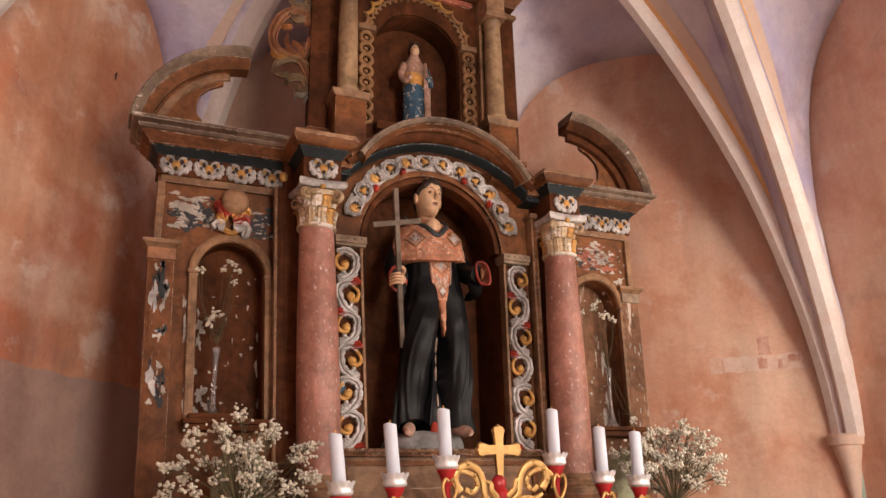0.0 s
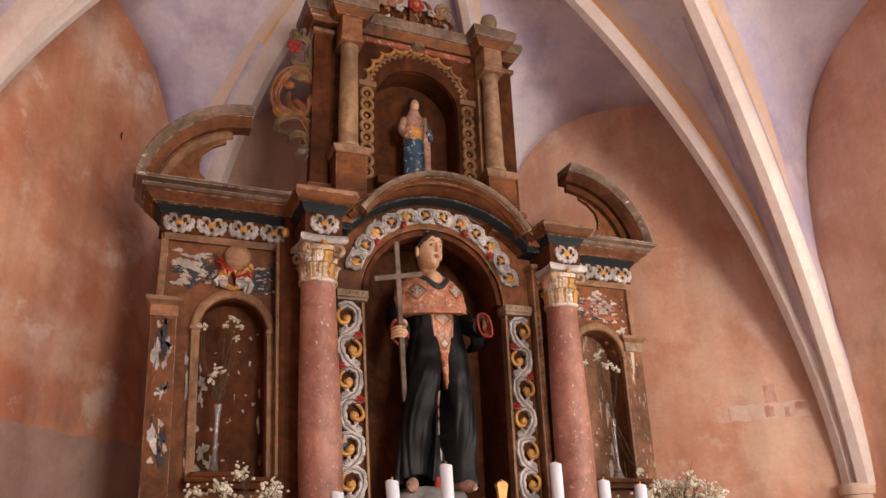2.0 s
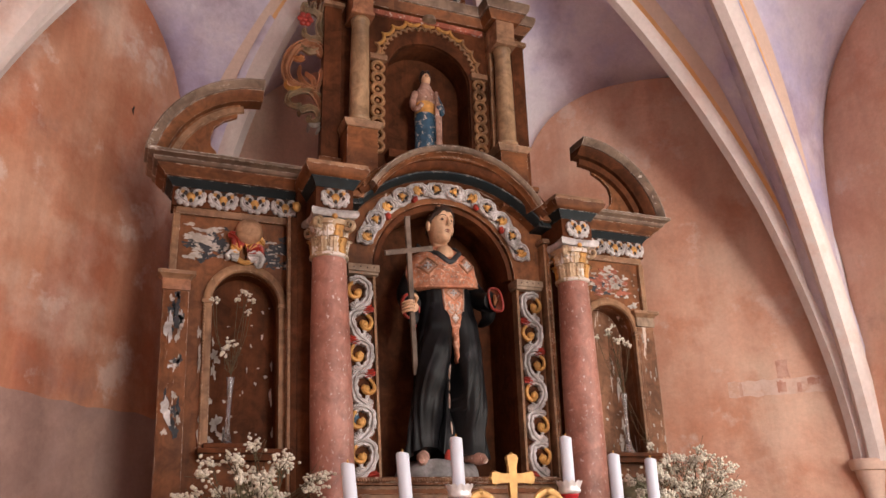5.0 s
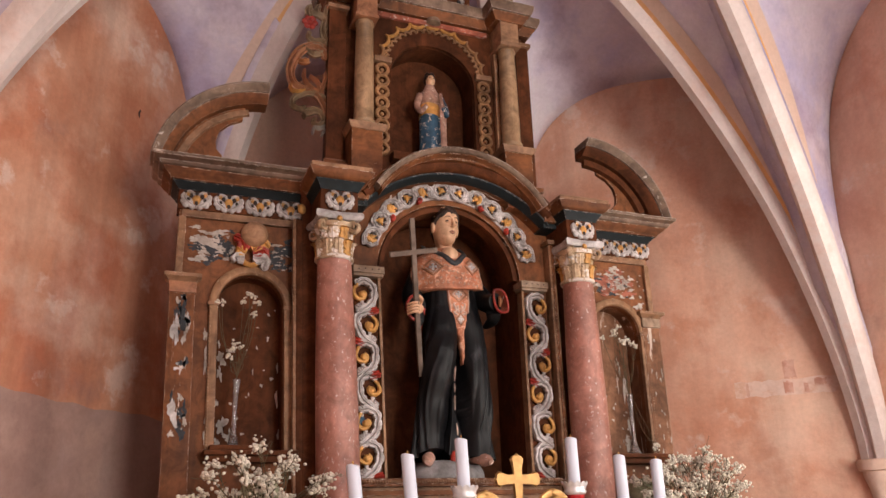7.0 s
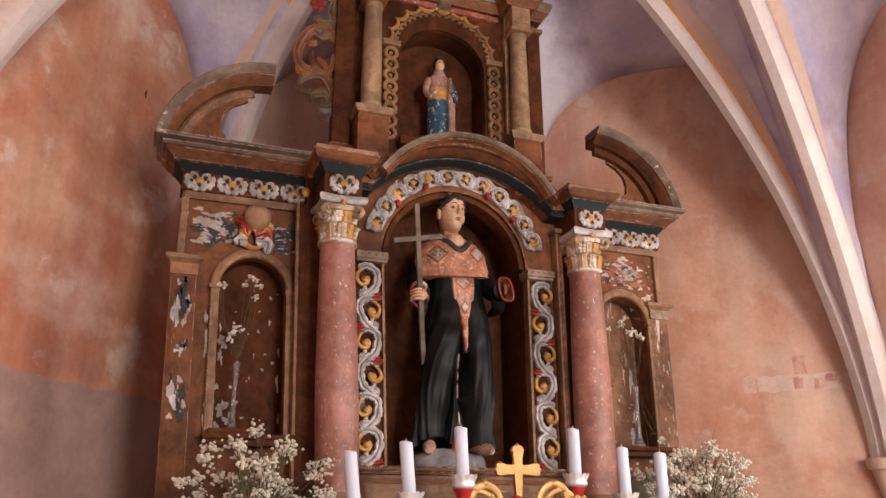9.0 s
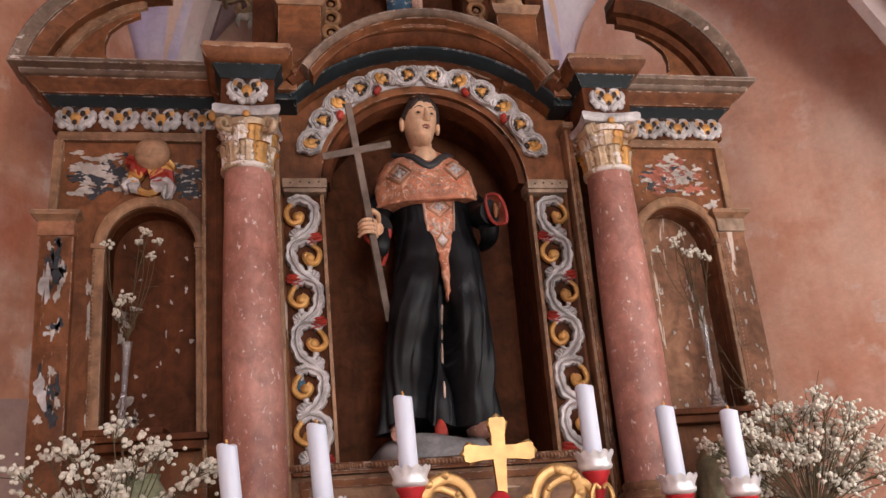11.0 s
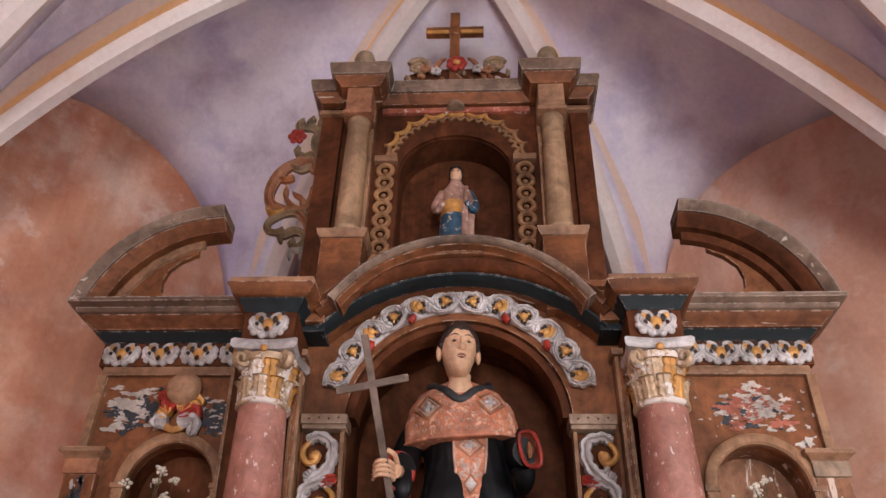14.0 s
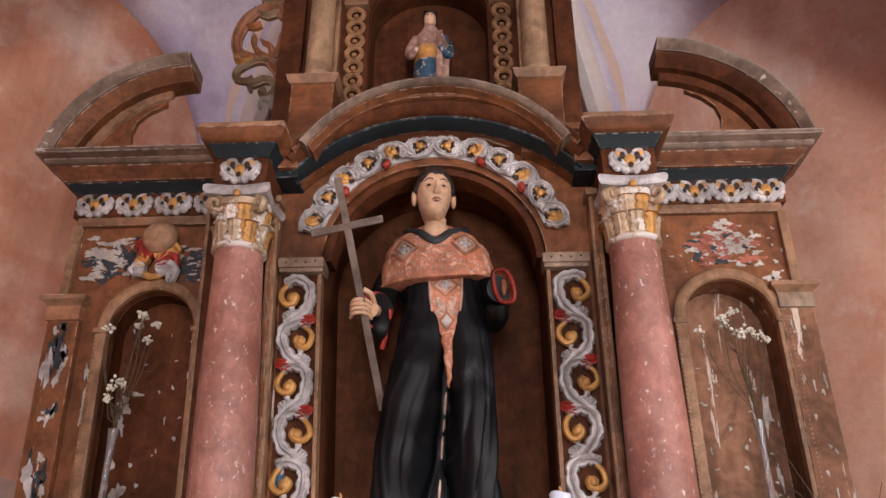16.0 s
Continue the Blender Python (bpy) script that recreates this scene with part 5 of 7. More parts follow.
# crowning cross and flower relief
bm = boxes((UX - 0.026 - 0.012, UX + 0.026 - 0.012, 0.12, 0.155, 4.65, 5.27), (UX - 0.165, UX + 0.14, 0.118, 0.157, 5.10, 5.15), bevel=0.004)
tc = part("top_cross", bm, M_BROWN, altar, "brown wooden cross on the crown")
for x0, x1 in ((UX - 0.16, UX - 0.045), (UX + 0.02, UX + 0.135)):
    part("gilt_edge", boxes((x0, x1, 0.11, 0.12, 5.094, 5.116), bevel=0.002), M_GOLD, tc, "gilt strip on the cross arm")
rngu = random.Random(21)
bm = bmesh.new()
prism(bm, [(UX - 0.27, 4.65), (UX + 0.27, 4.65), (UX + 0.27, 4.80), (UX + 0.16, 4.86), (UX, 4.85), (UX - 0.16, 4.86), (UX - 0.27, 4.80)], 0.15, 0.165)
rel = part("flower_relief", bm, M_DARK, altar, "dark carved relief of flowers and scrolls")
for s in (-1, 1):
    bm = tube(bmesh.new(), [(UX + s * (0.19 + u), 0.13, 4.855 + v) for u, v in spiral(0, 0, 0.058, 0.008, 20, 1.6, 22)], [0.015] * 14 + [0.011] * 9, 7)
    part("relief_scroll", bm, M_OLIVE, rel)
    bm = tube(bmesh.new(), smooth_path([(UX + s * 0.13, 0.13, 4.80), (UX + s * 0.09, 0.12, 4.87), (UX + s * 0.06, 0.13, 4.91)], 4), [0.018 - 0.0012 * k for k in range(9)], 7)
    part("relief_leaf", bm, M_RUST, rel)
    for k in range(3):
        c = (UX + s * (0.105 + 0.055 * k), 0.115, 4.82 + rngu.uniform(-0.02, 0.02))
        for q in range(5):
            a = 2 * math.pi * q / 5
            bm = ball(bmesh.new(), (c[0] + 0.017 * math.cos(a), c[1], c[2] + 0.017 * math.sin(a)), 0.013, 1, 0.6, 1, 7, 5)
            part("petal", bm, (M_SILVER, M_RUST, M_OLIVE)[k], rel)
for q in range(26):
    x, z, t = UX - 0.25 + 0.02 * q + rngu.uniform(-0.008, 0.008), 4.70 + rngu.uniform(0.0, 0.11), rngu.uniform(0.3, 2.8)
    bm = ribbon(bmesh.new(), flat_map(x, 0.140, z), [(0, 0, 0.0), (0.02 * math.cos(t), 0.02 * math.sin(t), 0.012), (0.04 * math.cos(t + 0.4), 0.04 * math.sin(t + 0.4), 0.004)], 0.014, 0.007, 0.010, 0.0, 3, 1, 0.1, 2)
    part("relief_leaf", bm, (M_OLIVE, M_BROWN, M_PAINTDARK, M_SILVER, M_RUST)[q % 5], rel)
for q in range(7):
    a = 2 * math.pi * q / 7
    bm = ball(bmesh.new(), (UX + 0.034 * math.cos(a), 0.105, 4.845 + 0.034 * math.sin(a)), 0.022, 1, 0.6, 1, 8, 6)
    part("rose_petal", bm, M_RED, rel)
bm = ball(bmesh.new(), (UX, 0.095, 4.845), 0.02, 1, 0.7, 1, 8, 6)
part("rose_heart", bm, M_GOLD, rel)

# the one remaining side volute
VY = 0.12
VF = flat_map(0.0, VY, 0.0)


def vpart(name, pts, r0, r1, mat, parent, label=""):
    bm = ribbon(bmesh.new(), VF, [(x, z, 0.006 * (i % 2)) for i, (x, z) in enumerate(pts)], r0, r1, 0.03, -0.01, 5, 2, 0.10, 4)
    return part(name, bm, mat, parent, label, angle=55)


big = vpart("side_volute", [(-0.667, 4.139), (-0.692, 4.195), (-0.757, 4.212), (-0.831, 4.147), (-0.87, 4.043), (-0.854, 3.955), (-0.794, 3.925), (-0.718, 3.9), (-0.67, 3.834), (-0.66, 3.746)], 0.03, 0.02, M_RUST, altar, "carved openwork side scroll in faded rust and olive paint")
vpart("scroll_branch", [(-0.668, 4.065), (-0.675, 3.99), (-0.708, 3.931), (-0.766, 3.952), (-0.794, 4.006), (-0.793, 4.052)], 0.017, 0.01, M_RUST, big, "")
vpart("scroll_branch", [(-0.702, 3.919), (-0.717, 3.982), (-0.763, 4.019)], 0.018, 0.008, M_RUST, big, "")
vpart("scroll_leaf", [(-0.835, 4.103), (-0.8, 4.098), (-0.772, 4.117)], 0.012, 0.02, M_OCHREPAINT, big, "orange painted leaf")
vpart("scroll_crest", [(-0.692, 4.188), (-0.738, 4.158), (-0.779, 4.176), (-0.806, 4.197)], 0.022, 0.012, M_OLIVE, big, "")
vpart("scroll_gilt", [(-0.782, 3.921), (-0.827, 3.902), (-0.859, 3.915), (-0.868, 3.945)], 0.013, 0.009, M_GOLD, big, "gilt curl")
vpart("scroll_lower", [(-0.666, 3.887), (-0.747, 3.908), (-0.815, 3.887), (-0.85, 3.852), (-0.846, 3.812), (-0.801, 3.8), (-0.779, 3.821)], 0.018, 0.014, M_OLIVE, big, "")
vpart("scroll_spiral", [(-0.778, 3.783), (-0.727, 3.804), (-0.684, 3.787), (-0.68, 3.743), (-0.713, 3.719), (-0.736, 3.735), (-0.72, 3.761)], 0.022, 0.01, M_OLIVE, big, "")
vpart("scroll_drop", [(-0.761, 3.786), (-0.786, 3.772), (-0.782, 3.744)], 0.018, 0.007, M_OLIVE, big, "")
vpart("scroll_foot", [(-0.656, 3.721), (-0.696, 3.702), (-0.73, 3.702), (-0.734, 3.658)], 0.012, 0.006, M_PAINTCHIP, big, "pale worn tip")
vpart("scroll_foot", [(-0.656, 3.702), (-0.678, 3.68), (-0.688, 3.653)], 0.012, 0.006, M_PAINTCHIP, big, "")
vpart("scroll_upper", [(-0.672, 4.226), (-0.699, 4.248), (-0.741, 4.246), (-0.777, 4.265), (-0.772, 4.307)], 0.024, 0.012, M_OLIVE, big, "")
vpart("scroll_upper", [(-0.67, 4.261), (-0.695, 4.325), (-0.685, 4.397), (-0.722, 4.424), (-0.776, 4.432)], 0.024, 0.02, M_OLIVE, big, "")
vpart("scroll_tip", [(-0.781, 4.409), (-0.786, 4.45), (-0.766, 4.479)], 0.022, 0.012, M_OLIVE, big, "")
vpart("scroll_tip", [(-0.734, 4.428), (-0.732, 4.468), (-0.718, 4.495)], 0.022, 0.012, M_OLIVE, big, "")
vpart("scroll_tip", [(-0.68, 4.427), (-0.679, 4.47), (-0.67, 4.507)], 0.022, 0.012, M_OLIVE, big, "")
for q in range(7):
    a, rr = 2 * math.pi * q / 6, (0.028 if q < 6 else 0.0)
    bm = ball(bmesh.new(), (-0.779 + rr * math.cos(a), VY - 0.03, 4.344 + rr * math.sin(a)), 0.019, 1, 0.7, 1, 7, 5)
    part("rose_petal", bm, M_RED, big)

# ---- statues ----
def joined(name, pieces):
    """Joins bmeshes, each with its material, into one mesh object."""
    me = bpy.data.meshes.new(name)
    total, mats = bmesh.new(), []
    for bm, mat in pieces:
        if mat not in mats:
            mats.append(mat)
        bmesh.ops.recalc_face_normals(bm, faces=bm.faces)
        for f in bm.faces:
            f.material_index = mats.index(mat)
            f.smooth = True
        tmp = bpy.data.meshes.new("tmp")
        bm.to_mesh(tmp)
        bm.free()
        total.from_mesh(tmp)
        bpy.data.meshes.remove(tmp)
    total.to_mesh(me)
    total.free()
    for m in mats:
        me.materials.append(m)
    me.set_sharp_from_angle(angle=radians(60))
    return new(name, me)


def lerp_rows(rows, z):
    for a, b in zip(rows, rows[1:]):
        if z <= b[0]:
            t = (z - a[0]) / (b[0] - a[0])
            t = t * t * (3 - 2 * t)
            return [u + (v - u) * t for u, v in zip(a, b)]
    return list(rows[-1])


SY = 0.13
# per height: leg and fold circles (x, y, radius) and the cloth behind them (x, half width, half depth)
BODY = [(1.92, -0.128, -0.050, 0.062, 0.142, -0.048, 0.068, 0.004, -0.060, 0.056, 0.008, 0.202, 0.055),
        (2.05, -0.122, -0.070, 0.064, 0.138, -0.062, 0.066, 0.008, -0.062, 0.044, 0.012, 0.184, 0.05),
        (2.22, -0.108, -0.098, 0.070, 0.136, -0.088, 0.066, 0.016, -0.05, 0.014, 0.020, 0.168, 0.048),
        (2.36, -0.084, -0.118, 0.077, 0.128, -0.086, 0.071, 0.030, -0.03, 0.014, 0.030, 0.166, 0.055),
        (2.48, -0.062, -0.105, 0.082, 0.124, -0.066, 0.077, 0.040, -0.03, 0.02, 0.038, 0.158, 0.07),
        (2.60, -0.040, -0.062, 0.086, 0.116, -0.045, 0.084, 0.045, -0.03, 0.045, 0.046, 0.148, 0.085),
        (2.75, -0.015, -0.010, 0.10, 0.085, -0.015, 0.10, 0.035, -0.02, 0.09, 0.03, 0.150, 0.11),
        (2.92, -0.02, 0.0, 0.10, 0.06, 0.0, 0.10, 0.02, 0.0, 0.09, 0.0, 0.16, 0.10)]


def reach(c, s, ex, ey, rx, ry):
    """Distance along the direction (c, s) to the far side of an ellipse."""
    qa = (c / rx) ** 2 + (s / ry) ** 2
    qb = -2 * (c * ex / rx ** 2 + s * ey / ry ** 2)
    qc = (ex / rx) ** 2 + (ey / ry) ** 2 - 1
    q = qb * qb - 4 * qa * qc
    return max(0.0, (-qb + math.sqrt(q)) / (2 * qa)) if q > 0 else 0.0


def robe_point(a, z):
    _, lx, ly, lr, rx, ry, rr, mx, my, mr, bx, bw, bd = lerp_rows(BODY, z)
    c, s = math.cos(a), math.sin(a)
    ds = (reach(c, s, lx - bx, ly, lr, lr), reach(c, s, rx - bx, ry, rr, rr), reach(c, s, mx - bx, my, mr, mr), reach(c, s, 0.0, 0.015, bw, bd))
    r = sum(d ** 22 for d in ds) ** (1 / 22)
    low = max(0.0, min(1.0, (2.66 - z) / 0.62))
    fold = 0.006 * math.sin(7 * a + 0.4 + 2.6 * (z - 2.0)) * low + 0.004 * math.sin(17 * a + 1.9 - 3.0 * (z - 2.0)) * low
    # falling folds: angle at the waist, angle at the hem, width, height
    for aw, ah, w, am in ((-0.62, -0.52, 0.07, 0.06), (-0.34, -0.22, 0.08, 0.07), (-0.12, 0.0, 0.07, 0.06), (-0.46, -0.36, 0.05, -0.07), (-2.40, -2.74, 0.07, 0.05), (-2.66, -2.95, 0.09, 0.07), (-2.55, -2.86, 0.05, -0.06), (-1.12, -0.80, 0.05, -0.05), (-1.98, -2.28, 0.05, -0.045), (-1.02, -1.18, 0.05, 0.03), (-1.72, -1.86, 0.035, 0.035), (-1.86, -2.02, 0.03, -0.03), (-2.18, -2.50, 0.035, 0.03), (-0.84, -0.66, 0.03, -0.035), (-1.30, -1.36, 0.03, 0.04), (0.3, 0.4, 0.12, 0.06), (2.7, 2.6, 0.12, 0.06)):
        cc = ah + (aw - ah) * max(0.0, min(1.0, (z - 1.93) / 0.65)) + 0.10 * math.sin(7.5 * (z - 1.95) + 4 * ah)
        fold += 1.45 * am * math.exp(-((a - cc) / w) ** 2) * (0.15 + 0.95 * low)
    r *= 1 + fold
    flare = max(0.0, (2.10 - z) / 0.16)
    r += flare ** 2 * (0.030 * math.exp(-((a + 2.95) / 0.16) ** 2) + 0.026 * math.exp(-((a + 0.16) / 0.16) ** 2))
    return Vector((bx + r * c, SY + r * s, z))


def hem(a):
    """Height of the robe's lower edge round the figure."""
    return 1.958 + 0.055 * math.exp(-((a + 2.3) / 0.28) ** 2) + 0.03 * math.exp(-((a + 1.55) / 0.2) ** 2) + 0.02 * math.exp(-((a + 0.9) / 0.25) ** 2) + 0.008 * math.sin(9 * a)


pieces = []
bm = bmesh.new()
rings = []
for i in range(60):
    ring = []
    for j in range(240):
        a = 2 * math.pi * j / 240 - math.pi
        z0 = hem(a)
        ring.append(robe_point(a, z0 + (2.9 - z0) * i / 59))
    rings.append(ring)
skin(bm, rings)
pieces.append((bm, M_BLACKROBE))
# short cape over the shoulders
CAPE = [(2.800, 0.012, 0.214, 0.134, 0), (2.87, 0.012, 0.208, 0.142, 0), (2.95, 0.009, 0.192, 0.136, 0), (3.005, 0.004, 0.158, 0.11, 0), (3.04, 0.004, 0.10, 0.08, 0), (3.06, 0.004, 0.062, 0.06, 0)]


def cape_point(a, z, off=0.0):
    _, cx, hw, hd, _ = lerp_rows(CAPE, z)
    ripple = 1 + 0.018 * math.sin(6 * a + 1) * max(0, (3.0 - z) / 0.18)
    return Vector((cx + (hw * ripple + off) * math.cos(a), SY - 0.02 + (hd * ripple + off) * math.sin(a), z))


def cape_hem(a):
    """The lower edge hangs deeper towards the arm that grips the cross."""
    return 2.818 + 0.016 * math.cos(a) + 0.008 * math.cos(2 * a)


def on_cape(x, z, off=0.004):
    _, cx, hw, hd, _ = lerp_rows(CAPE, z)
    return cape_point(-math.acos(max(-0.98, min(0.98, (x - cx) / hw))), z, off)


bm = bmesh.new()
rings = [[cape_point(2 * math.pi * j / 72, cape_hem(2 * math.pi * j / 72) + (3.06 - cape_hem(2 * math.pi * j / 72)) * i / 14) for j in range(72)] for i in range(15)]
skin(bm, rings)
pieces.append((bm, M_MOZETTA))
bm = bmesh.new()
tube(bm, [cape_point(2 * math.pi * j / 72, cape_hem(2 * math.pi * j / 72) + 0.004, 0.001) for j in range(73)], 0.005, 6)
pieces.append((bm, M_MOZETTA))
# brocade lozenges
for x, z, sz in ((-0.103, 2.925, 0.047), (0.112, 2.945, 0.047)):
    q = [(x - sz, z), (x, z - sz), (x + sz, z), (x, z + sz), (x - sz, z)]
    bm = tube(bmesh.new(), [on_cape(a[0] + (b[0] - a[0]) * t / 4, a[1] + (b[1] - a[1]) * t / 4) for a, b in zip(q, q[1:]) for t in range(4)], 0.0055, 5)
    pieces.append((bm, M_RUST))
    bm = tube(bmesh.new(), [on_cape(x + (a[0] - x) * 0.72 + ((b[0] - a[0]) * 0.72) * t / 4, z + (a[1] - z) * 0.72 + ((b[1] - a[1]) * 0.72) * t / 4) for a, b in zip(q, q[1:]) for t in range(4)], 0.004, 5)
    pieces.append((bm, M_BROCADE))
    for dx, dz in ((0, 0), (0.013, 0), (-0.013, 0), (0, 0.013), (0, -0.013)):
        pieces.append((ball(bmesh.new(), on_cape(x + dx, z + dz, 0.003), 0.009, 1, 0.5, 1, 7, 5), M_SILVER))
# low brocade curls spread over the cape, clear of the lozenges
rngq = random.Random(14)
for row in range(6):
    for col in range(13):
        x, z = -0.168 + 0.0285 * col + 0.014 * (row % 2) + rngq.uniform(-0.004, 0.004), 2.842 + 0.030 * row + rngq.uniform(-0.004, 0.004)
        if abs(x - 0.01) > 0.185 - 0.55 * max(0.0, z - 2.92) or min(abs(x + 0.103) + abs(z - 2.925), abs(x - 0.112) + abs(z - 2.945)) < 0.06 or (z > 2.955 and abs(x - 0.008) < 0.05):
            continue
        t0, k = rngq.uniform(0, 2 * math.pi), rngq.uniform(0.7, 1.2)
        pts = [on_cape(x + 0.011 * k * (1 - i / 9) * math.cos(t0 + 0.62 * i), z + 0.011 * k * (1 - i / 9) * math.sin(t0 + 0.62 * i), 0.001) for i in range(8)]
        pieces.append((tube(bmesh.new(), pts, [0.0012, 0.002, 0.0024, 0.0026, 0.0026, 0.0026, 0.003, 0.0034], 5), M_BROCADE))
# brocade panel hanging in front
PANEL = [(2.42, 0.052, 0.004), (2.50, 0.050, 0.011), (2.60, 0.048, 0.020), (2.66, 0.046, 0.036), (2.70, 0.044, 0.054), (2.76, 0.043, 0.060), (2.84, 0.042, 0.064)]


def panel_row(z):
    _, cx, w = lerp_rows(PANEL, z)
    return cx, w, min(robe_point(-math.pi / 2 + d, z).y for d in (0.12, 0.2, 0.28)) - 0.005


bm = bmesh.new()
rows = []
rngb = random.Random(6)
for i in range(24):
    z = 2.84 - 0.42 * i / 23
    cx, w, yy = panel_row(z)
    l, r = cx - w + rngb.uniform(-0.004, 0.004) * (z < 2.7), cx + w + rngb.uniform(-0.005, 0.005) * (z < 2.7)
    rows.append([(l, yy + 0.004, z), (l * 0.7 + r * 0.3, yy - 0.003, z), (l * 0.3 + r * 0.7, yy - 0.003, z), (r, yy + 0.004, z), (r, yy + 0.03, z), (l, yy + 0.03, z)])
skin(bm, rows)
pieces.append((bm, M_MOZETTA))
for zc, h in ((2.792, 0.042), (2.655, 0.032)):
    cx, w, yy = panel_row(zc)
    w = min(w - 0.012, 0.046)
    q = [(cx - w, zc), (cx, zc - h), (cx + w, zc), (cx, zc + h), (cx - w, zc)]
    pieces.append((tube(bmesh.new(), [(x, yy - 0.004, z) for x, z in q], 0.005, 5, 0.6), M_RUST))
    q = [(cx + (x - cx) * 0.74, zc + (z - zc) * 0.74) for x, z in q]
    pieces.append((tube(bmesh.new(), [(x, yy - 0.004, z) for x, z in q], 0.0035, 5, 0.6), M_BROCADE))
    for dx, dz in ((0, 0), (0.012, 0), (-0.012, 0), (0, 0.012), (0, -0.012)):
        pieces.append((ball(bmesh.new(), (cx + dx, yy - 0.003, zc + dz), 0.0085, 1, 0.4, 1, 7, 5), M_SILVER))
for s in (-1, 1):
    for z1, z2, out in ((2.745, 2.70, 0.030), (2.73, 2.69, 0.012), (2.70, 2.675, 0.034)):
        cx, w, yy = panel_row(0.5 * (z1 + z2))
        pts = smooth_path([(cx + s * 0.004, yy - 0.005, z2), (cx + s * out * 0.7, yy - 0.005, z2 + 0.01), (cx + s * out, yy - 0.005, z1 - 0.008), (cx + s * out * 0.5, yy - 0.005, z1)], 4)
        pieces.append((tube(bmesh.new(), pts, [0.003, 0.004, 0.005, 0.006, 0.0065, 0.007, 0.007, 0.0065, 0.006, 0.005, 0.004, 0.003, 0.003], 6, 0.5), M_BROCADE))
    pieces.append((tube(bmesh.new(), [((r[0] if s < 0 else r[3])[0] - s * 0.005, r[1][1] + 0.001, r[0][2]) for r in rows[:9]], 0.0035, 5), M_BROCADE))
# worn lining edge along the opening of the robe, broken into lengths
for z1, z2, w in ((2.425, 2.35, 0.006), (2.335, 2.29, 0.0045), (2.275, 2.20, 0.0055), (2.13, 2.07, 0.005)):
    pts = [robe_point(-1.44 - 0.22 * (2.42 - z), z) + Vector((0.0, -0.003, 0)) for z in (z1, z1 * 0.7 + z2 * 0.3, z1 * 0.3 + z2 * 0.7, z2)]
    pieces.append((tube(bmesh.new(), smooth_path(pts, 3), [w * (0.4 + 0.6 * math.sin(math.pi * (k + 0.5) / 10)) for k in range(10)], 6), M_BROCADE))
# collar
pts = smooth_path([(-0.096, SY + 0.03, 3.092), on_cape(-0.088, 3.046, 0.022), on_cape(-0.050, 3.0, 0.010), on_cape(0.008, 2.948, 0.006), on_cape(0.064, 3.0, 0.010), on_cape(0.10, 3.046, 0.022), (0.110, SY + 0.03, 3.094)], 5)
pieces.append((tube(bmesh.new(), pts, [0.014] * 12 + [0.015] * 7 + [0.014] * 12, 8, 0.5), M_COLLAR))
# neck and head, slightly turned
HC = Vector((-0.002, SY - 0.062, 3.178))
turn = Matrix.Rotation(radians(11), 4, "Z") @ Matrix.Rotation(radians(1), 4, "X")


def head_pt(p):
    return HC + turn @ (Vector(p) * 0.94)


bm = bmesh.new()
lathe(bm, [(0.058, 0), (0.043, 0.03), (0.039, 0.07), (0.042, 0.12)], 0.002, SY - 0.04, 20, 2.975)
tube(bm, [(0.008, SY - 0.088, 3.00), (0.008, SY - 0.089, 3.03), (0.008, SY - 0.083, 3.05)], [0.004, 0.009, 0.004], 6)
ball(bm, (0.006, 0.034, 3.0), 0.06, 0.86, 0.80, 1.0, 20, 14)
pieces.append((bm, M_SKIN))
bm = bmesh.new()
rings = []
# half width and front depth of the face from the chin up
FACE = [(-0.116, 0.014, 0.040), (-0.110, 0.026, 0.064), (-0.094, 0.038, 0.076), (-0.07, 0.050, 0.079), (-0.03, 0.063, 0.080), (0.01, 0.070, 0.081), (0.05, 0.072, 0.083), (0.085, 0.063, 0.078), (0.115, 0.045, 0.057), (0.132, 0.014, 0.018)]
bump_at = lambda v, c, w: math.exp(-((v - c) / w) ** 2)
for j in range(34):
    z = -0.116 + 0.248 * j / 33
    _, w, d = lerp_rows(FACE, z)
    ring = []
    for i in range(44):
        a = 2 * math.pi * i / 44
        c, s = math.cos(a), math.sin(a)
        x, y = w * math.copysign(abs(c) ** 0.9, c), (d if s < 0 else 0.085 * min(1.0, d / 0.08)) * s
        if y < 0:
            ax = abs(x)
            y += 0.015 * bump_at(z, 0.020, 0.016) * bump_at(ax, 0.029, 0.015)
            y -= 0.004 * bump_at(z, 0.044, 0.010) * bump_at(ax, 0.028, 0.02)
            y -= 0.004 * bump_at(z, -0.012, 0.018) * bump_at(ax, 0.042, 0.014)
            y += 0.005 * bump_at(z, -0.068, 0.009) * bump_at(ax, 0.0, 0.03)
            y -= 0.007 * bump_at(z, -0.097, 0.016) * bump_at(ax, 0.0, 0.022)
            y += 0.004 * bump_at(z, -0.052, 0.02) * bump_at(ax, 0.042, 0.012)
        ring.append(head_pt((x, y, z)))
    rings.append(ring)
skin(bm, rings)
tube(bm, [head_pt(p) for p in ((0, -0.078, 0.040), (0, -0.086, 0.022), (0, -0.095, 0.004), (0, -0.102, -0.011), (0, -0.090, -0.022))], [0.006, 0.0075, 0.0095, 0.0135, 0.008], 10)
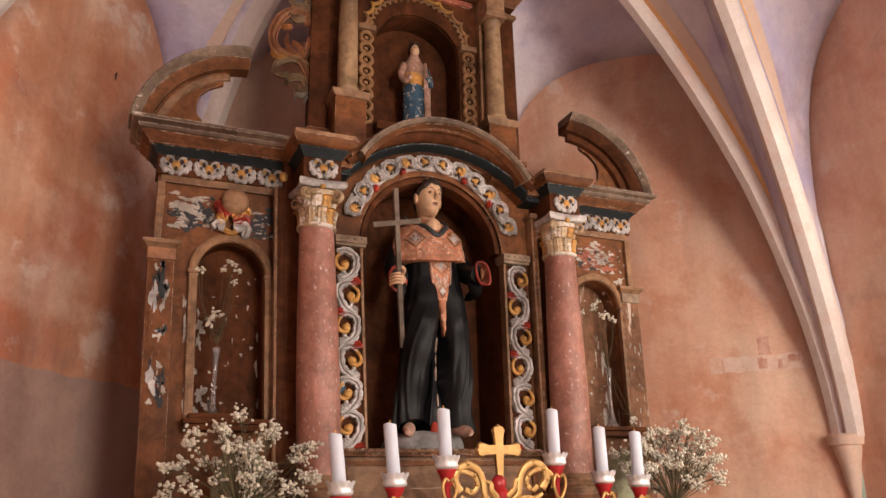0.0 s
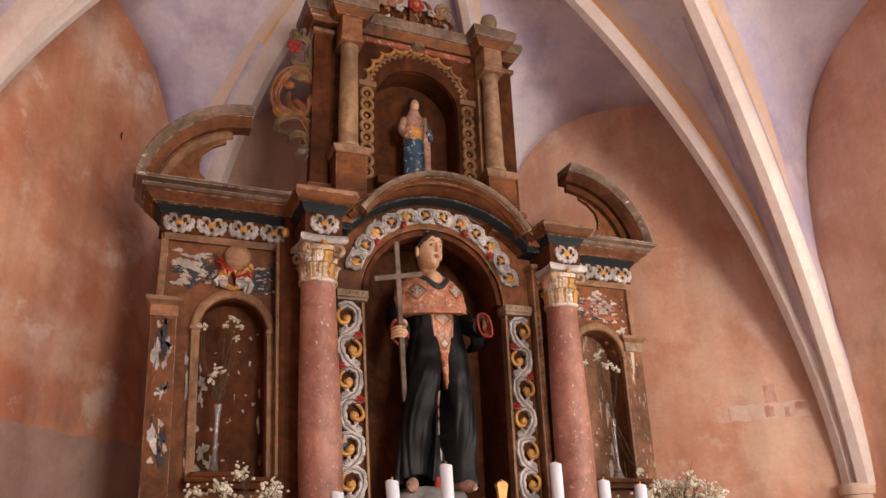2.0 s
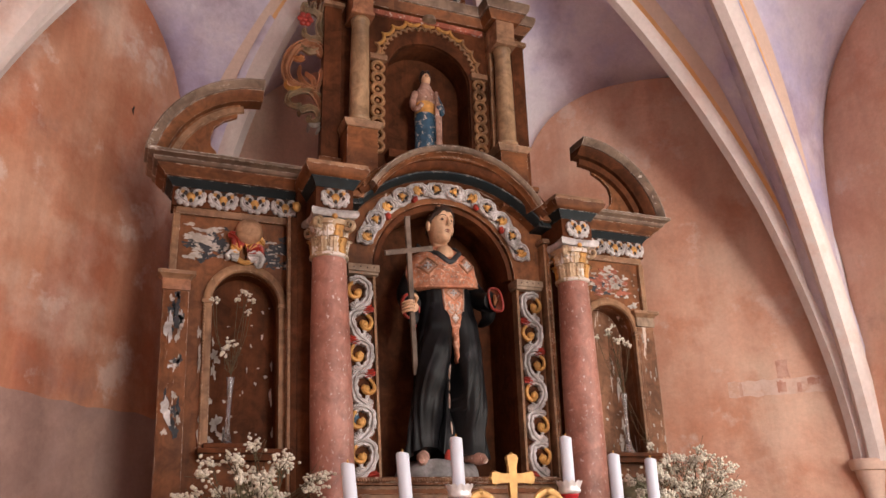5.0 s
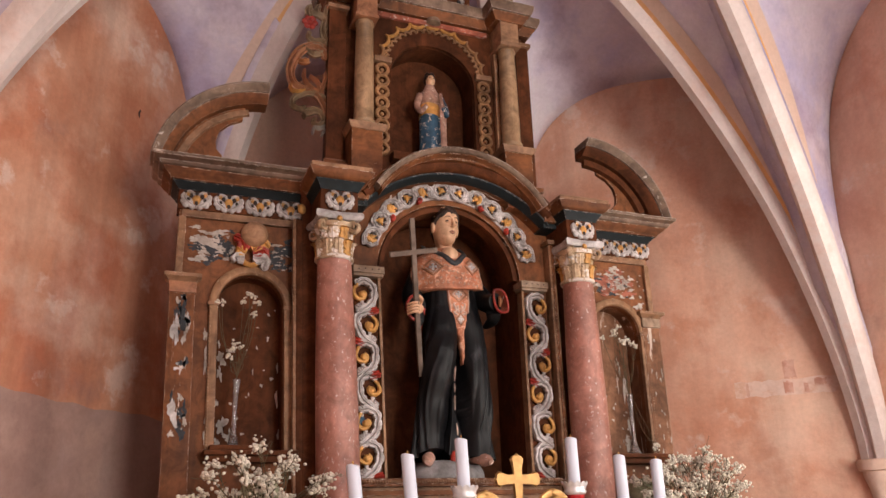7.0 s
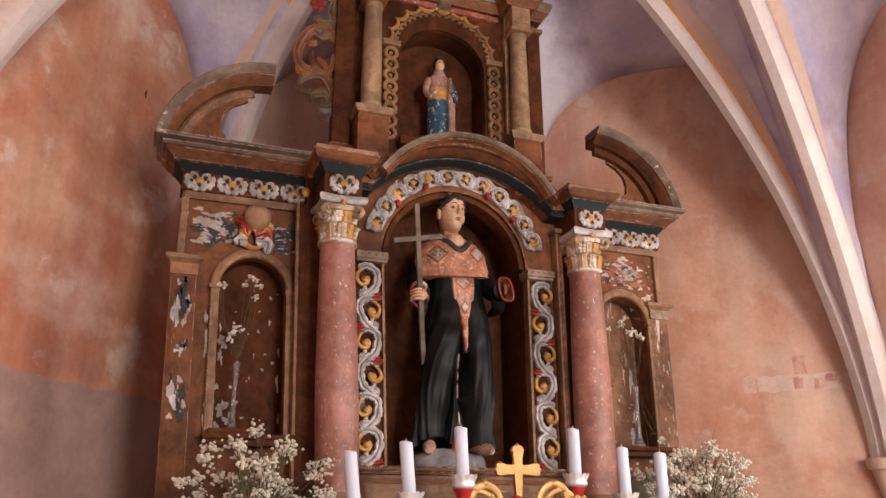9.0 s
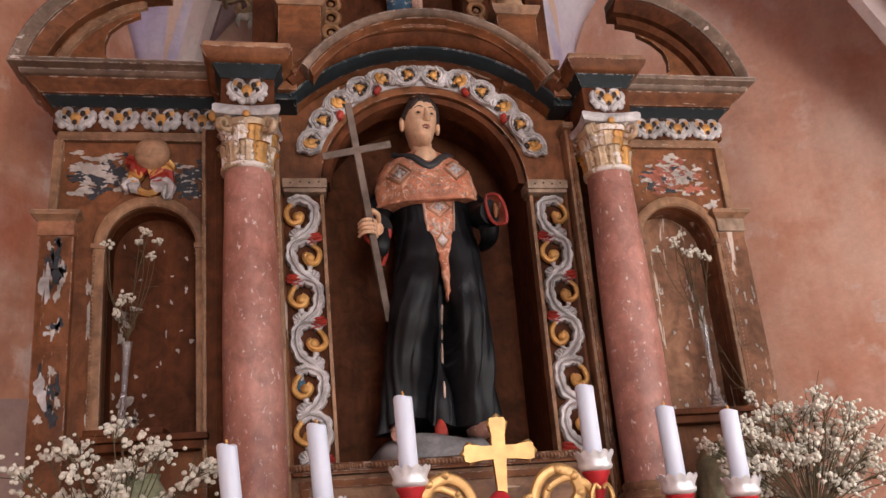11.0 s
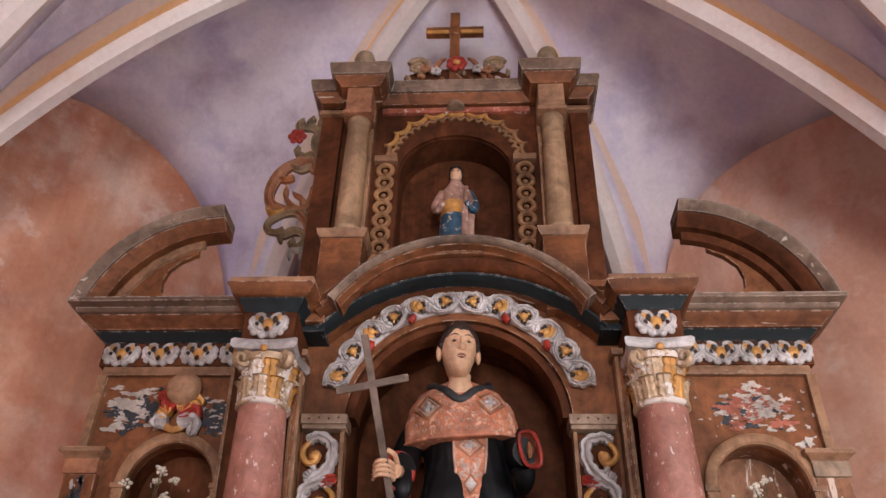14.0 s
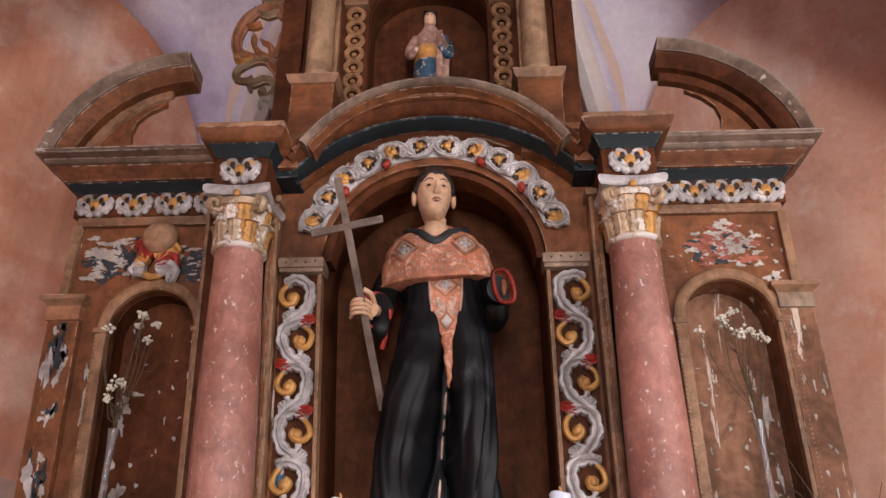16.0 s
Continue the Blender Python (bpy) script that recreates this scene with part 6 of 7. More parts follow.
for s in (-1, 1):
    ball(bm, head_pt((s * 0.010, -0.087, -0.016)), 0.0075, 1, 1.1, 0.8, 8, 5)
    ball(bm, head_pt((s * 0.080, 0.004, -0.006)), 0.027, 0.42, 0.75, 1.25, 10, 7)
    # lids
    tube(bm, [head_pt((s * x, -y, z)) for x, y, z in ((0.016, 0.073, 0.020), (0.029, 0.073, 0.029), (0.044, 0.061, 0.021))], [0.003, 0.005, 0.003], 6)
    tube(bm, [head_pt((s * x, -y, z)) for x, y, z in ((0.017, 0.072, 0.016), (0.029, 0.071, 0.010), (0.043, 0.060, 0.017))], [0.003, 0.004, 0.003], 6)
pieces.append((bm, M_SKIN))
bm = bmesh.new()
for s in (-1, 1):
    ball(bm, head_pt((s * 0.029, -0.0665, 0.019)), 0.0105, 1.15, 0.5, 0.5, 9, 6)
pieces.append((bm, M_BUFFCOL))
bm = bmesh.new()
for s in (-1, 1):
    ball(bm, head_pt((s * 0.029 - 0.001, -0.0715, 0.0195)), 0.0070, 1, 0.5, 0.8, 8, 5)
    tube(bm, [head_pt((s * x, -y, z)) for x, y, z in ((0.012, 0.083, 0.040), (0.022, 0.082, 0.045), (0.034, 0.077, 0.046), (0.047, 0.066, 0.039))], [0.0015, 0.0026, 0.0026, 0.001], 5)
pieces.append((bm, M_HAIR_AND_HOLE))
bm = tube(bmesh.new(), [head_pt(p) for p in ((-0.019, -0.075, -0.047), (-0.006, -0.083, -0.042), (0.006, -0.083, -0.042), (0.019, -0.075, -0.047))], [0.0015, 0.0048, 0.0048, 0.0015], 6)
tube(bm, [head_pt(p) for p in ((-0.014, -0.076, -0.052), (0, -0.083, -0.055), (0.014, -0.076, -0.052))], [0.0015, 0.0055, 0.0015], 6)
pieces.append((bm, M_LIP))
# cropped hair: a shell down to the ears, with locks along its edge
bm = bmesh.new()
rings = []
line = lambda a: -0.045 + 0.116 * (0.5 - 0.5 * math.sin(a)) ** 1.35 + 0.005 * math.sin(9 * a)
shell = lambda a, z, o=0.0: head_pt(((0.078 * math.sqrt(max(0.0, 1 - (max(0.0, z) / 0.147) ** 2)) + o) * math.cos(a), 0.004 + (0.092 * math.sqrt(max(0.0, 1 - (max(0.0, z) / 0.147) ** 2)) + o) * math.sin(a), z))
for j in range(14):
    ring = []
    for i in range(48):
        a = 2 * math.pi * i / 48
        z = line(a) + (0.143 - line(a)) * (j / 13) ** 0.9
        ring.append(shell(a, z, 0.0025 * math.sin(11 * a + 5 * j * 0.3)))
    rings.append(ring)
skin(bm, rings)
for k in range(30):
    a = -math.pi / 2 + (k - 14.5) * 0.105
    z = line(a)
    tube(bm, [shell(a + 0.05, z + 0.045, 0.001), shell(a + 0.02, z + 0.02, 0.004), shell(a - 0.02, z + 0.002, 0.0), shell(a - 0.04, z - 0.004 - 0.004 * math.sin(3.7 * k), -0.004)], [0.006, 0.008, 0.006, 0.002], 6)
for k in range(18):
    a = -math.pi / 2 + (k - 8.5) * 0.16
    ball(bm, shell(a, 0.085 + 0.010 * math.sin(2.3 * k), -0.003), 0.014, 1, 1, 0.9, 8, 6)
pieces.append((bm, M_HAIR_AND_HOLE))
# arms
bm = tube(bmesh.new(), smooth_path([(-0.14, SY, 2.90), (-0.185, SY - 0.02, 2.80), (-0.188, SY - 0.06, 2.735), (-0.197, SY - 0.112, 2.712)], 5), [0.055, 0.055, 0.055, 0.054, 0.053, 0.052, 0.051, 0.05, 0.05, 0.05, 0.05, 0.05, 0.05, 0.052, 0.054, 0.056], 14)
tube(bm, smooth_path([(-0.195, SY - 0.10, 2.70), (-0.185, SY - 0.12, 2.64), (-0.18, SY - 0.11, 2.60)], 4), [0.05, 0.046, 0.042, 0.038, 0.034, 0.03, 0.026, 0.02, 0.01], 10, 0.5)
pieces.append((bm, M_BLACKROBE))
bm = tube(bmesh.new(), [(-0.200 + 0.050 * math.cos(2 * math.pi * k / 18), SY - 0.122 + 0.012 * math.cos(2 * math.pi * k / 18), 2.70 + 0.064 * math.sin(2 * math.pi * k / 18)) for k in range(19)], 0.009, 6)
tube(bm, smooth_path([(-0.165, SY - 0.115, 2.655), (-0.168, SY - 0.10, 2.61), (-0.180, SY - 0.08, 2.575)], 4), 0.010, 6)
pieces.append((bm, M_RED))
GX, GY, GZ = 0.008, SY + 0.05, -0.012
bm = tube(bmesh.new(), [(-0.203, SY - 0.10, 2.71), (-0.207 + GX, GY - 0.2, 2.70 + GZ), (-0.214 + GX, GY - 0.24, 2.69 + GZ)], [0.021, 0.022, 0.026], 10)
for k in range(4):
    z = 2.708 - 0.0155 * k + GZ
    tube(bm, smooth_path([(-0.216 + GX, GY - 0.235, z), (-0.232 + GX, GY - 0.288, z - 0.002), (-0.264 + GX, GY - 0.296, z - 0.006), (-0.280 + GX, GY - 0.262, z - 0.010)], 3), [0.0088, 0.0084, 0.008, 0.0078, 0.0076, 0.0074, 0.007, 0.0066, 0.0062, 0.006], 7)
tube(bm, smooth_path([(-0.206 + GX, GY - 0.235, 2.715 + GZ), (-0.212 + GX, GY - 0.282, 2.728 + GZ), (-0.236 + GX, GY - 0.300, 2.738 + GZ)], 3), 0.0095, 7)
pieces.append((bm, M_SKIN))
bm = tube(bmesh.new(), smooth_path([(0.15, SY, 2.90), (0.20, SY - 0.03, 2.82), (0.22, SY - 0.09, 2.765), (0.235, SY - 0.178, 2.748)], 5), [0.055, 0.056, 0.057, 0.057, 0.056, 0.056, 0.055, 0.055, 0.054, 0.054, 0.053, 0.053, 0.052, 0.05, 0.05, 0.05], 14)
pieces.append((bm, M_BLACKROBE))
bm = bmesh.new()
rim = [Vector((0.243 + 0.031 * math.cos(2 * math.pi * k / 24) - 0.016 * math.sin(2 * math.pi * k / 24), SY - 0.205 - 0.012 * math.cos(2 * math.pi * k / 24), 2.748 + 0.066 * math.sin(2 * math.pi * k / 24) + 0.006 * math.sin(6 * math.pi * k / 24))) for k in range(25)]
tube(bm, rim, 0.0075, 7)
pieces.append((bm, M_RED))
bm = bmesh.new()
hollow = Vector((0.236, SY - 0.10, 2.752))
skin(bm, [[p.lerp(hollow, f)  for p in [q + (Vector((0.243, q.y, 2.748)) - q) * sh for q in rim[:-1]]] for f, sh in ((0.0, 0.0), (0.25, 0.06), (0.6, 0.10), (0.8, 0.3), (0.8, 0.7))], caps=False)
pieces.append((bm, M_PAINTRED))
bm = tube(bmesh.new(), [(0.243, SY - 0.19, 2.775), (0.246, SY - 0.196, 2.75), (0.244, SY - 0.188, 2.722)], [0.008, 0.013, 0.006], 7)
pieces.append((bm, M_OCHREPAINT))
bm = tube(bmesh.new(), smooth_path([(0.22, SY - 0.16, 2.70), (0.225, SY - 0.13, 2.66), (0.21, SY - 0.06, 2.64)], 4), [0.04, 0.04, 0.038, 0.036, 0.032, 0.028, 0.024, 0.02, 0.012], 10)
pieces.append((bm, M_BLACKROBE))
# feet
bm = bmesh.new()
for x, y, tx in ((-0.105, -0.02, -0.055), (0.125, -0.01, 0.03)):
    tube(bm, [(x, y + 0.12, 1.965), (x + tx * 0.4, y + 0.05, 1.96), (x + tx, y, 1.945), (x + tx * 1.25, y - 0.035, 1.936)], [0.03, 0.033, 0.033, 0.016], 10, 0.75)
pieces.append((bm, M_FLESHWORN))
bm = tube(bmesh.new(), [(0.0, SY - 0.10, 2.0), (-0.005, SY - 0.115, 1.965), (-0.005, SY - 0.115, 1.94)], [0.008, 0.022, 0.026], 9, 0.6)
pieces.append((bm, M_RED))
# rocky plinth
bm = bmesh.new()
rngr = random.Random(3)
rings = []
for j in range(6):
    t = j / 5
    rings.append([(-0.03 + (0.215 - 0.045 * t ** 2) * (1 + 0.05 * math.sin(5 * a + 2 * t)) * math.cos(a), 0.10 + (0.165 - 0.04 * t ** 2) * (1 + 0.05 * math.sin(4 * a)) * math.sin(a), 1.8625 + 0.072 * t + 0.014 * math.sin(3 * a + 1) * t) for a in (2 * math.pi * i / 30 for i in range(30))])
skin(bm, rings)
pieces.append((bm, M_ROCK))
statue = tagged(joined("saint_statue", pieces), "painted wooden saint statue in black robe and salmon cape", "statue")

# wooden cross in the statue's grip
cb = bmesh.new()
P0, P1 = Vector((-0.310, -0.266, 3.075)), Vector((-0.168, 0.030, 2.355))
d = (P1 - P0).normalized()
sd = d.cross(Vector((0, 1, 0))).normalized()
nn = sd.cross(d).normalized()


def beam(bm, a, b, side, deep, hw, hd):
    skin(bm, [[p + side * u * hw + deep * v * hd for u, v in ((-1, -1), (1, -1), (1, 1), (-1, 1))] for p in (a, b)])


beam(cb, P0, P1, sd, nn, 0.0125, 0.009)
mid = P0.lerp(P1, 0.213)
arm_d = Vector((0.121, -0.006, 0.023))
beam(cb, mid - arm_d, mid + arm_d, d, nn, 0.0125, 0.0095)
bmesh.ops.bevel(cb, geom=list(cb.edges), offset=0.002, segments=1, affect="EDGES")
tagged(part("wooden_cross", cb, M_CROSSWOOD, None), "plain grey-brown wooden cross in the statue's grip", "cross")

# small statue in the upper niche
pieces = []
MX, MY = UX + 0.002, 0.19
rows = [(3.60, 0.0, 0.075, 0.065, 0), (3.75, 0.0, 0.068, 0.06, 0), (3.88, 0.0, 0.07, 0.056, 0), (4.0, 0.0, 0.060, 0.05, 0), (4.06, 0.0, 0.064, 0.045, 0), (4.10, 0.0, 0.04, 0.036, 0), (4.12, 0, 0.028, 0.03, 0)]


def small_pt(a, z, k=1.0):
    _, cx, hw, hd, _ = lerp_rows(rows, z)
    f = 1 + (0.06 * math.sin(5 * a + 6 * z) + 0.04 * math.sin(9 * a - 4 * z)) * max(0.15, min(1, (3.95 - z) / 0.3))
    return Vector((MX + hw * f * k * math.cos(a), MY + hd * f * k * math.sin(a), z))


for z0, z1, mat, k in ((3.602, 3.70, M_FLESHWORN, 0.72), (3.655, 3.90, M_BLUE, 0.98), (3.90, 3.975, M_GOLD, 1.02), (3.96, 4.12, M_FLESHWORN, 1.0)):
    bm = bmesh.new()
    skin(bm, [[small_pt(2 * math.pi * j / 40, z0 + (z1 - z0) * i / 10 + 0.02 * math.cos(2 * math.pi * j / 40 + 2) * (1 if z0 > 3.65 else 0), k) for j in range(40)] for i in range(11)])
    pieces.append((bm, mat))
bm = tube(bmesh.new(), smooth_path([(MX + 0.05, MY - 0.055, 4.06), (MX + 0.045, MY - 0.075, 3.9), (MX + 0.05, MY - 0.08, 3.75), (MX + 0.055, MY - 0.075, 3.64)], 4), [0.009 + 0.0011 * k for k in range(13)], 8, 0.5)
pieces.append((bm, M_FLESHWORN))
for s in (-1, 1):
    bm = tube(bmesh.new(), smooth_path([(MX + s * 0.06, MY, 4.06), (MX + s * 0.088, MY - 0.02, 3.98), (MX + s * 0.08, MY - 0.055, 3.92), (MX + s * 0.05, MY - 0.085, 3.95)], 4), [0.023 - 0.0008 * k for k in range(13)], 8)
    pieces.append((bm, M_FLESHWORN if s < 0 else M_BLUE))
bm = ball(bmesh.new(), (MX, MY - 0.012, 4.158), 0.034, 0.82, 0.95, 1.2, 16, 12)
tube(bm, [(MX, MY - 0.044, 4.168), (MX, MY - 0.050, 4.158), (MX, MY - 0.044, 4.152)], [0.003, 0.005, 0.003], 6)
lathe(bm, [(0.020, 0), (0.016, 0.02), (0.017, 0.04)], MX, MY - 0.004, 14, 4.10)
pieces.append((bm, M_SKIN))
bm = bmesh.new()
for s in (-1, 1):
    ball(bm, (MX + s * 0.011, MY - 0.041, 4.166), 0.0045, 1.2, 0.5, 0.7, 6, 4)
ball(bm, (MX, MY + 0.004, 4.174), 0.039, 0.92, 0.95, 1.08, 14, 10)
pieces.append((bm, M_HAIR_AND_HOLE))
bm = tube(bmesh.new(), [(MX + 0.026 * math.cos(2 * math.pi * k / 20), MY - 0.002 + 0.026 * math.sin(2 * math.pi * k / 20), 4.204 + 0.006 * math.cos(5 * 2 * math.pi * k / 20)) for k in range(21)], 0.006, 6)
pieces.append((bm, M_HAIR_AND_HOLE))
# mantle over one shoulder, falling to the feet
bm = tube(bmesh.new(), smooth_path([(MX + 0.050, MY - 0.02, 4.07), (MX + 0.070, MY - 0.03, 3.97), (MX + 0.068, MY - 0.04, 3.85), (MX + 0.066, MY - 0.035, 3.70), (MX + 0.058, MY - 0.03, 3.625)], 4), [0.010, 0.013, 0.016, 0.018, 0.019, 0.019, 0.018, 0.018, 0.018, 0.018, 0.018, 0.017, 0.017, 0.016, 0.015, 0.014, 0.012], 10, 0.6)
pieces.append((bm, M_FLESHWORN))
tagged(joined("small_statue", pieces), "small painted wooden statue with blue drapery, in the upper niche", "statue")

# ---- altar table and the things on it ----
table = thing("altar_table", (0, -0.6, 0.17), "white linen covered altar table before the altarpiece", "altar table")
part("body", boxes((-1.35, 1.35, -0.85, -0.32, 0.17, 0.98), bevel=0.01), M_UMBER_H, table)
part("cloth", boxes((-1.4, 1.4, -0.88, -0.30, 0.98, 1.0), (-1.4, 1.4, -0.885, -0.87, 0.75, 1.0), bevel=0.006), M_LINEN, table, "white linen cloth")
gradine = tagged(part("candle_shelf", boxes((-1.38, 1.38, -0.66, -0.30, 1.0, 1.30), bevel=0.008), M_BROWN_H, None), "brown wooden candle shelf on the altar table", "shelf")

CANDLES = [(-0.667, -0.559, 1.883, 0.22), (-0.436, -0.541, 1.927, 0.235), (-0.198, -0.536, 1.992, 0.232), (0.341, -0.511, 2.006, 0.232), (0.569, -0.533, 1.931, 0.235), (0.777, -0.517, 1.914, 0.235)]
rngk = random.Random(8)
for i, (xt, y, top, length) in enumerate(CANDLES):
    lean = (-0.026, -0.021, -0.010, -0.003, -0.005, 0.0)[i]
    x = xt - lean
    zb = top - length
    r = 0.0268
    # stick
    st = thing("candlestick", (x, y, 1.30), "red lacquered candlestick with tin drip cup and gilt leaves", "candlestick", "altar candlesticks")
    bm = lathe(bmesh.new(), [(0.05, 0), (0.055, 0.01), (0.03, 0.03), (0.015, 0.06), (0.013, 0.12), (0.02, 0.15), (0.014, 0.18), (0.014, zb - 1.30 - 0.085), (0.024, zb - 1.30 - 0.06), (0.032, zb - 1.30 - 0.03), (0.04, zb - 1.30 - 0.018), (0.04, zb - 1.30 - 0.012)], x, y, 20, 1.30)
    part("stem", bm, M_CLOTHRED, st, "red lacquered stem")
    bm = bmesh.new()
    n = 48
    prof = [(0.03, -0.014, 0), (0.047, -0.006, 0), (0.05, 0.004, 0), (0.046, 0.010, 0), (0.05, 0.022, 0.35), (0.057, 0.034, 1), (0.054, 0.034, 1), (0.047, 0.02, 0.35), (0.03, 0.002, 0)]
    skin(bm, [[(x + rr * math.cos(2 * math.pi * k / n), y + rr * math.sin(2 * math.pi * k / n), zb + zz + 0.011 * w * abs(math.sin(6 * 2 * math.pi * k / n))) for k in range(n)] for rr, zz, w in prof])
    part("drip_cup", bm, M_TIN, st, "scalloped bright tin drip cup", angle=70)
    for s in (-1, 1):
        bm = bmesh.new()
        f = flat_map(x, y - 0.012, zb - 0.1)
        strand(bm, f, [(s * 0.004, -0.05), (s * 0.022, -0.02, 0.006), (s * 0.03, 0.02, 0.01), (s * 0.018, 0.05, 0.012), (s * 0.004, 0.04, 0.012)], 0.008, 0.006, 0.006, 4)
        part("gilt_leaf", bm, M_BRASS, st, "gilt leaf")
    # candle
    cd = thing("candle", (x, y, zb), "plain white wax candle, unlit, in a tin drip cup", "candle", "altar candles")
    bm = bmesh.new()
    prof = [(r - 0.002, 0.003), (r, 0.008), (r, length * 0.5), (r, length - 0.006), (r - 0.003, length - 0.001), (r - 0.008, length), (0.006, length - 0.004)]
    skin(bm, [[(x + lean * z / length + rr * math.cos(2 * math.pi * k / 28), y + rr * math.sin(2 * math.pi * k / 28), zb + z + (0.0025 * math.sin(k * 0.45) if z > length - 0.003 else 0)) for k in range(28)] for rr, z in prof])
    part("wax", bm, M_WAX, cd)
    bm = tube(bmesh.new(), [(x + lean, y, top - 0.006), (x + lean + 0.001, y, top + 0.006), (x + lean - 0.001, y - 0.002, top + 0.014)], [0.005, 0.004, 0.0025], 6)
    part("wick", bm, M_GOLD, cd, "waxed yellow wick")

# gilt altar cross with scrolls
ac = thing("altar_cross", (0.066, -0.51, 1.30), "polished gilt altar cross on a red and gold scrolled stand", "altar cross")
bm = bmesh.new()
hw = 0.0128


def arm(l):
    """Half outline of a flared arm, from its root to its tip, as (across, along)."""
    return [(hw, hw), (hw, l - 0.062), (hw + 0.003, l - 0.05), (hw + 0.016, l - 0.036), (hw + 0.020, l - 0.024), (hw + 0.004, l - 0.018), (hw - 0.003, l - 0.008), (0.0, l)]


clean = []
for (dx, dy), a in (((1, 0), arm(0.112)), ((0, 1), arm(0.108)), ((-1, 0), arm(0.112)), ((0, -1), [(hw, hw), (hw, 0.2)])):
    mirrored = [(u, v) for u, v in a[::-1] if u > 0][:-1]
    for u, v in [(-u, v) for u, v in a] + mirrored:
        clean.append((dx * v - dy * u, dy * v + dx * u))
prism(bm, [(0.068 + u, 1.829 + v) for u, v in clean], -0.521, -0.501)
bmesh.ops.bevel(bm, geom=[e for e in bm.edges if abs(e.verts[0].co.y - e.verts[1].co.y) < 1e-5], offset=0.006, segments=1, affect="EDGES")
part("cross", bm, M_BRASS, ac, "polished gilt cross with flared ends", angle=35)
bm = lathe(bmesh.new(), [(0.10, 0), (0.11, 0.02), (0.07, 0.05), (0.03, 0.09), (0.025, 0.2), (0.04, 0.26), (0.03, 0.33), (0.036, 0.36), (0.02, 0.375)], 0.066, -0.51, 22, 1.30)
part("stem", bm, M_CLOTHRED, ac, "red lacquered stem")
bm = ball(bmesh.new(), (0.06, -0.515, 1.69), 0.034, 1, 0.8, 1.1, 14, 10)
part("red_knop", bm, M_CLOTHRED, ac, "red lacquered knop")
for s in (-1, 1):
    for nm, pl, r0, r1 in (("scroll", [(0.03, 1.60, 0), (0.075, 1.64, 0.01), (0.085, 1.70, 0.01), (0.11, 1.745, 0.012), (0.155, 1.765, 0.014), (0.20, 1.745, 0.014), (0.215, 1.70, 0.01), (0.19, 1.66, 0.008)], 0.014, 0.02),
                           ("inner_scroll", [(0.19, 1.74, 0.016), (0.165, 1.738, 0.018), (0.125, 1.715, 0.018), (0.115, 1.68, 0.014), (0.14, 1.655, 0.012), (0.17, 1.67, 0.012)], 0.010, 0.013),
                           ("leaf", [(0.02, 1.63, 0.012), (0.05, 1.66, 0.022), (0.055, 1.69, 0.024), (0.075, 1.70, 0.02)], 0.016, 0.007),
                           ("lower_leaf", [(0.03, 1.58, 0.012), (0.09, 1.62, 0.02), (0.15, 1.62, 0.02), (0.19, 1.64, 0.014)], 0.018, 0.009),
                           ("tip_leaf", [(0.20, 1.735, 0.012), (0.235, 1.72, 0.016), (0.25, 1.69, 0.012), (0.24, 1.66, 0.01)], 0.016, 0.006)):
        bm = bmesh.new()
        strand(bm, flat_map(0.066, -0.515, 0.0), [(s * (u + (0.004 if s > 0 else 0.0)), z + (0.008 if s > 0 else 0), d) for u, z, d in pl], r0, r1, 0.0, 5, 8, 0.7)
        for k in range(3):
            u, z, d = pl[-2 - k if len(pl) > 4 else -2]
            ball(bm, flat_map(0.066, -0.515, 0.0)(s * u * 1.02, z + 0.008, d + 0.006), r1 * 0.7, 1, 0.8, 1, 7, 5)
        part(nm, bm, M_BRASS, ac, "gilt scrollwork" if nm == "scroll" else "")


# dried flowers
def blossom_cluster(bm, c, spread, n, rng, r=0.0072):
    for _ in range(n):
        p = c + Vector((rng.gauss(0, spread), rng.gauss(0, spread), rng.gauss(0, spread * 0.7)))
        rr = r * rng.uniform(0.6, 1.25)
        ball(bm, p, rr, rng.uniform(0.8, 1.2), 1, rng.uniform(0.7, 1.1), 6, 4)


def join_many(makers):
    """Meshes made piece by piece and gathered, since one bmesh slows down as it grows."""
    total = bmesh.new()
    for mk in makers:
        b = bmesh.new()
        mk(b)
        me = bpy.data.meshes.new("tmp")
        b.to_mesh(me)
        b.free()
        total.from_mesh(me)
        bpy.data.meshes.remove(me)
    return total


def bouquet(name, root, centres, rng, label, pot_label, pot_mat, pot):
    th = thing(name, root, label, "dried flowers")
    heads, stems = [], []
    for c, sp, n in centres:
        c = Vector(c)
        heads.append(lambda b, c=c, sp=sp, n=n: blossom_cluster(b, c, sp, n, rng))
        def st(b, c=c):
            m = Vector(root).lerp(c, 0.55) + Vector((rng.uniform(-0.03, 0.03), rng.uniform(-0.03, 0.03), 0.02))
            q = smooth_path([Vector(root), m, c], 4)
            tube(b, q, 0.0018, 5)
            for _ in range(4):
                e = c + Vector((rng.gauss(0, 0.025), rng.gauss(0, 0.025), rng.gauss(0.005, 0.02)))
                tube(b, [m.lerp(c, rng.uniform(0.4, 0.9)), e], 0.0011, 4)
        stems.append(st)
    tagged(part("blossom_mass", join_many(heads), M_PETAL, th, "many tiny dried white blossoms"), kind="stuff")
    tagged(part("stem_bundle", join_many(stems), M_STEM, th, "thin dry brown stems"), kind="stuff")
    if pot:
        bm = lathe(bmesh.new(), pot, root[0], root[1], 26, 1.30)
        part("pot", bm, pot_mat, th, pot_label)
    return th


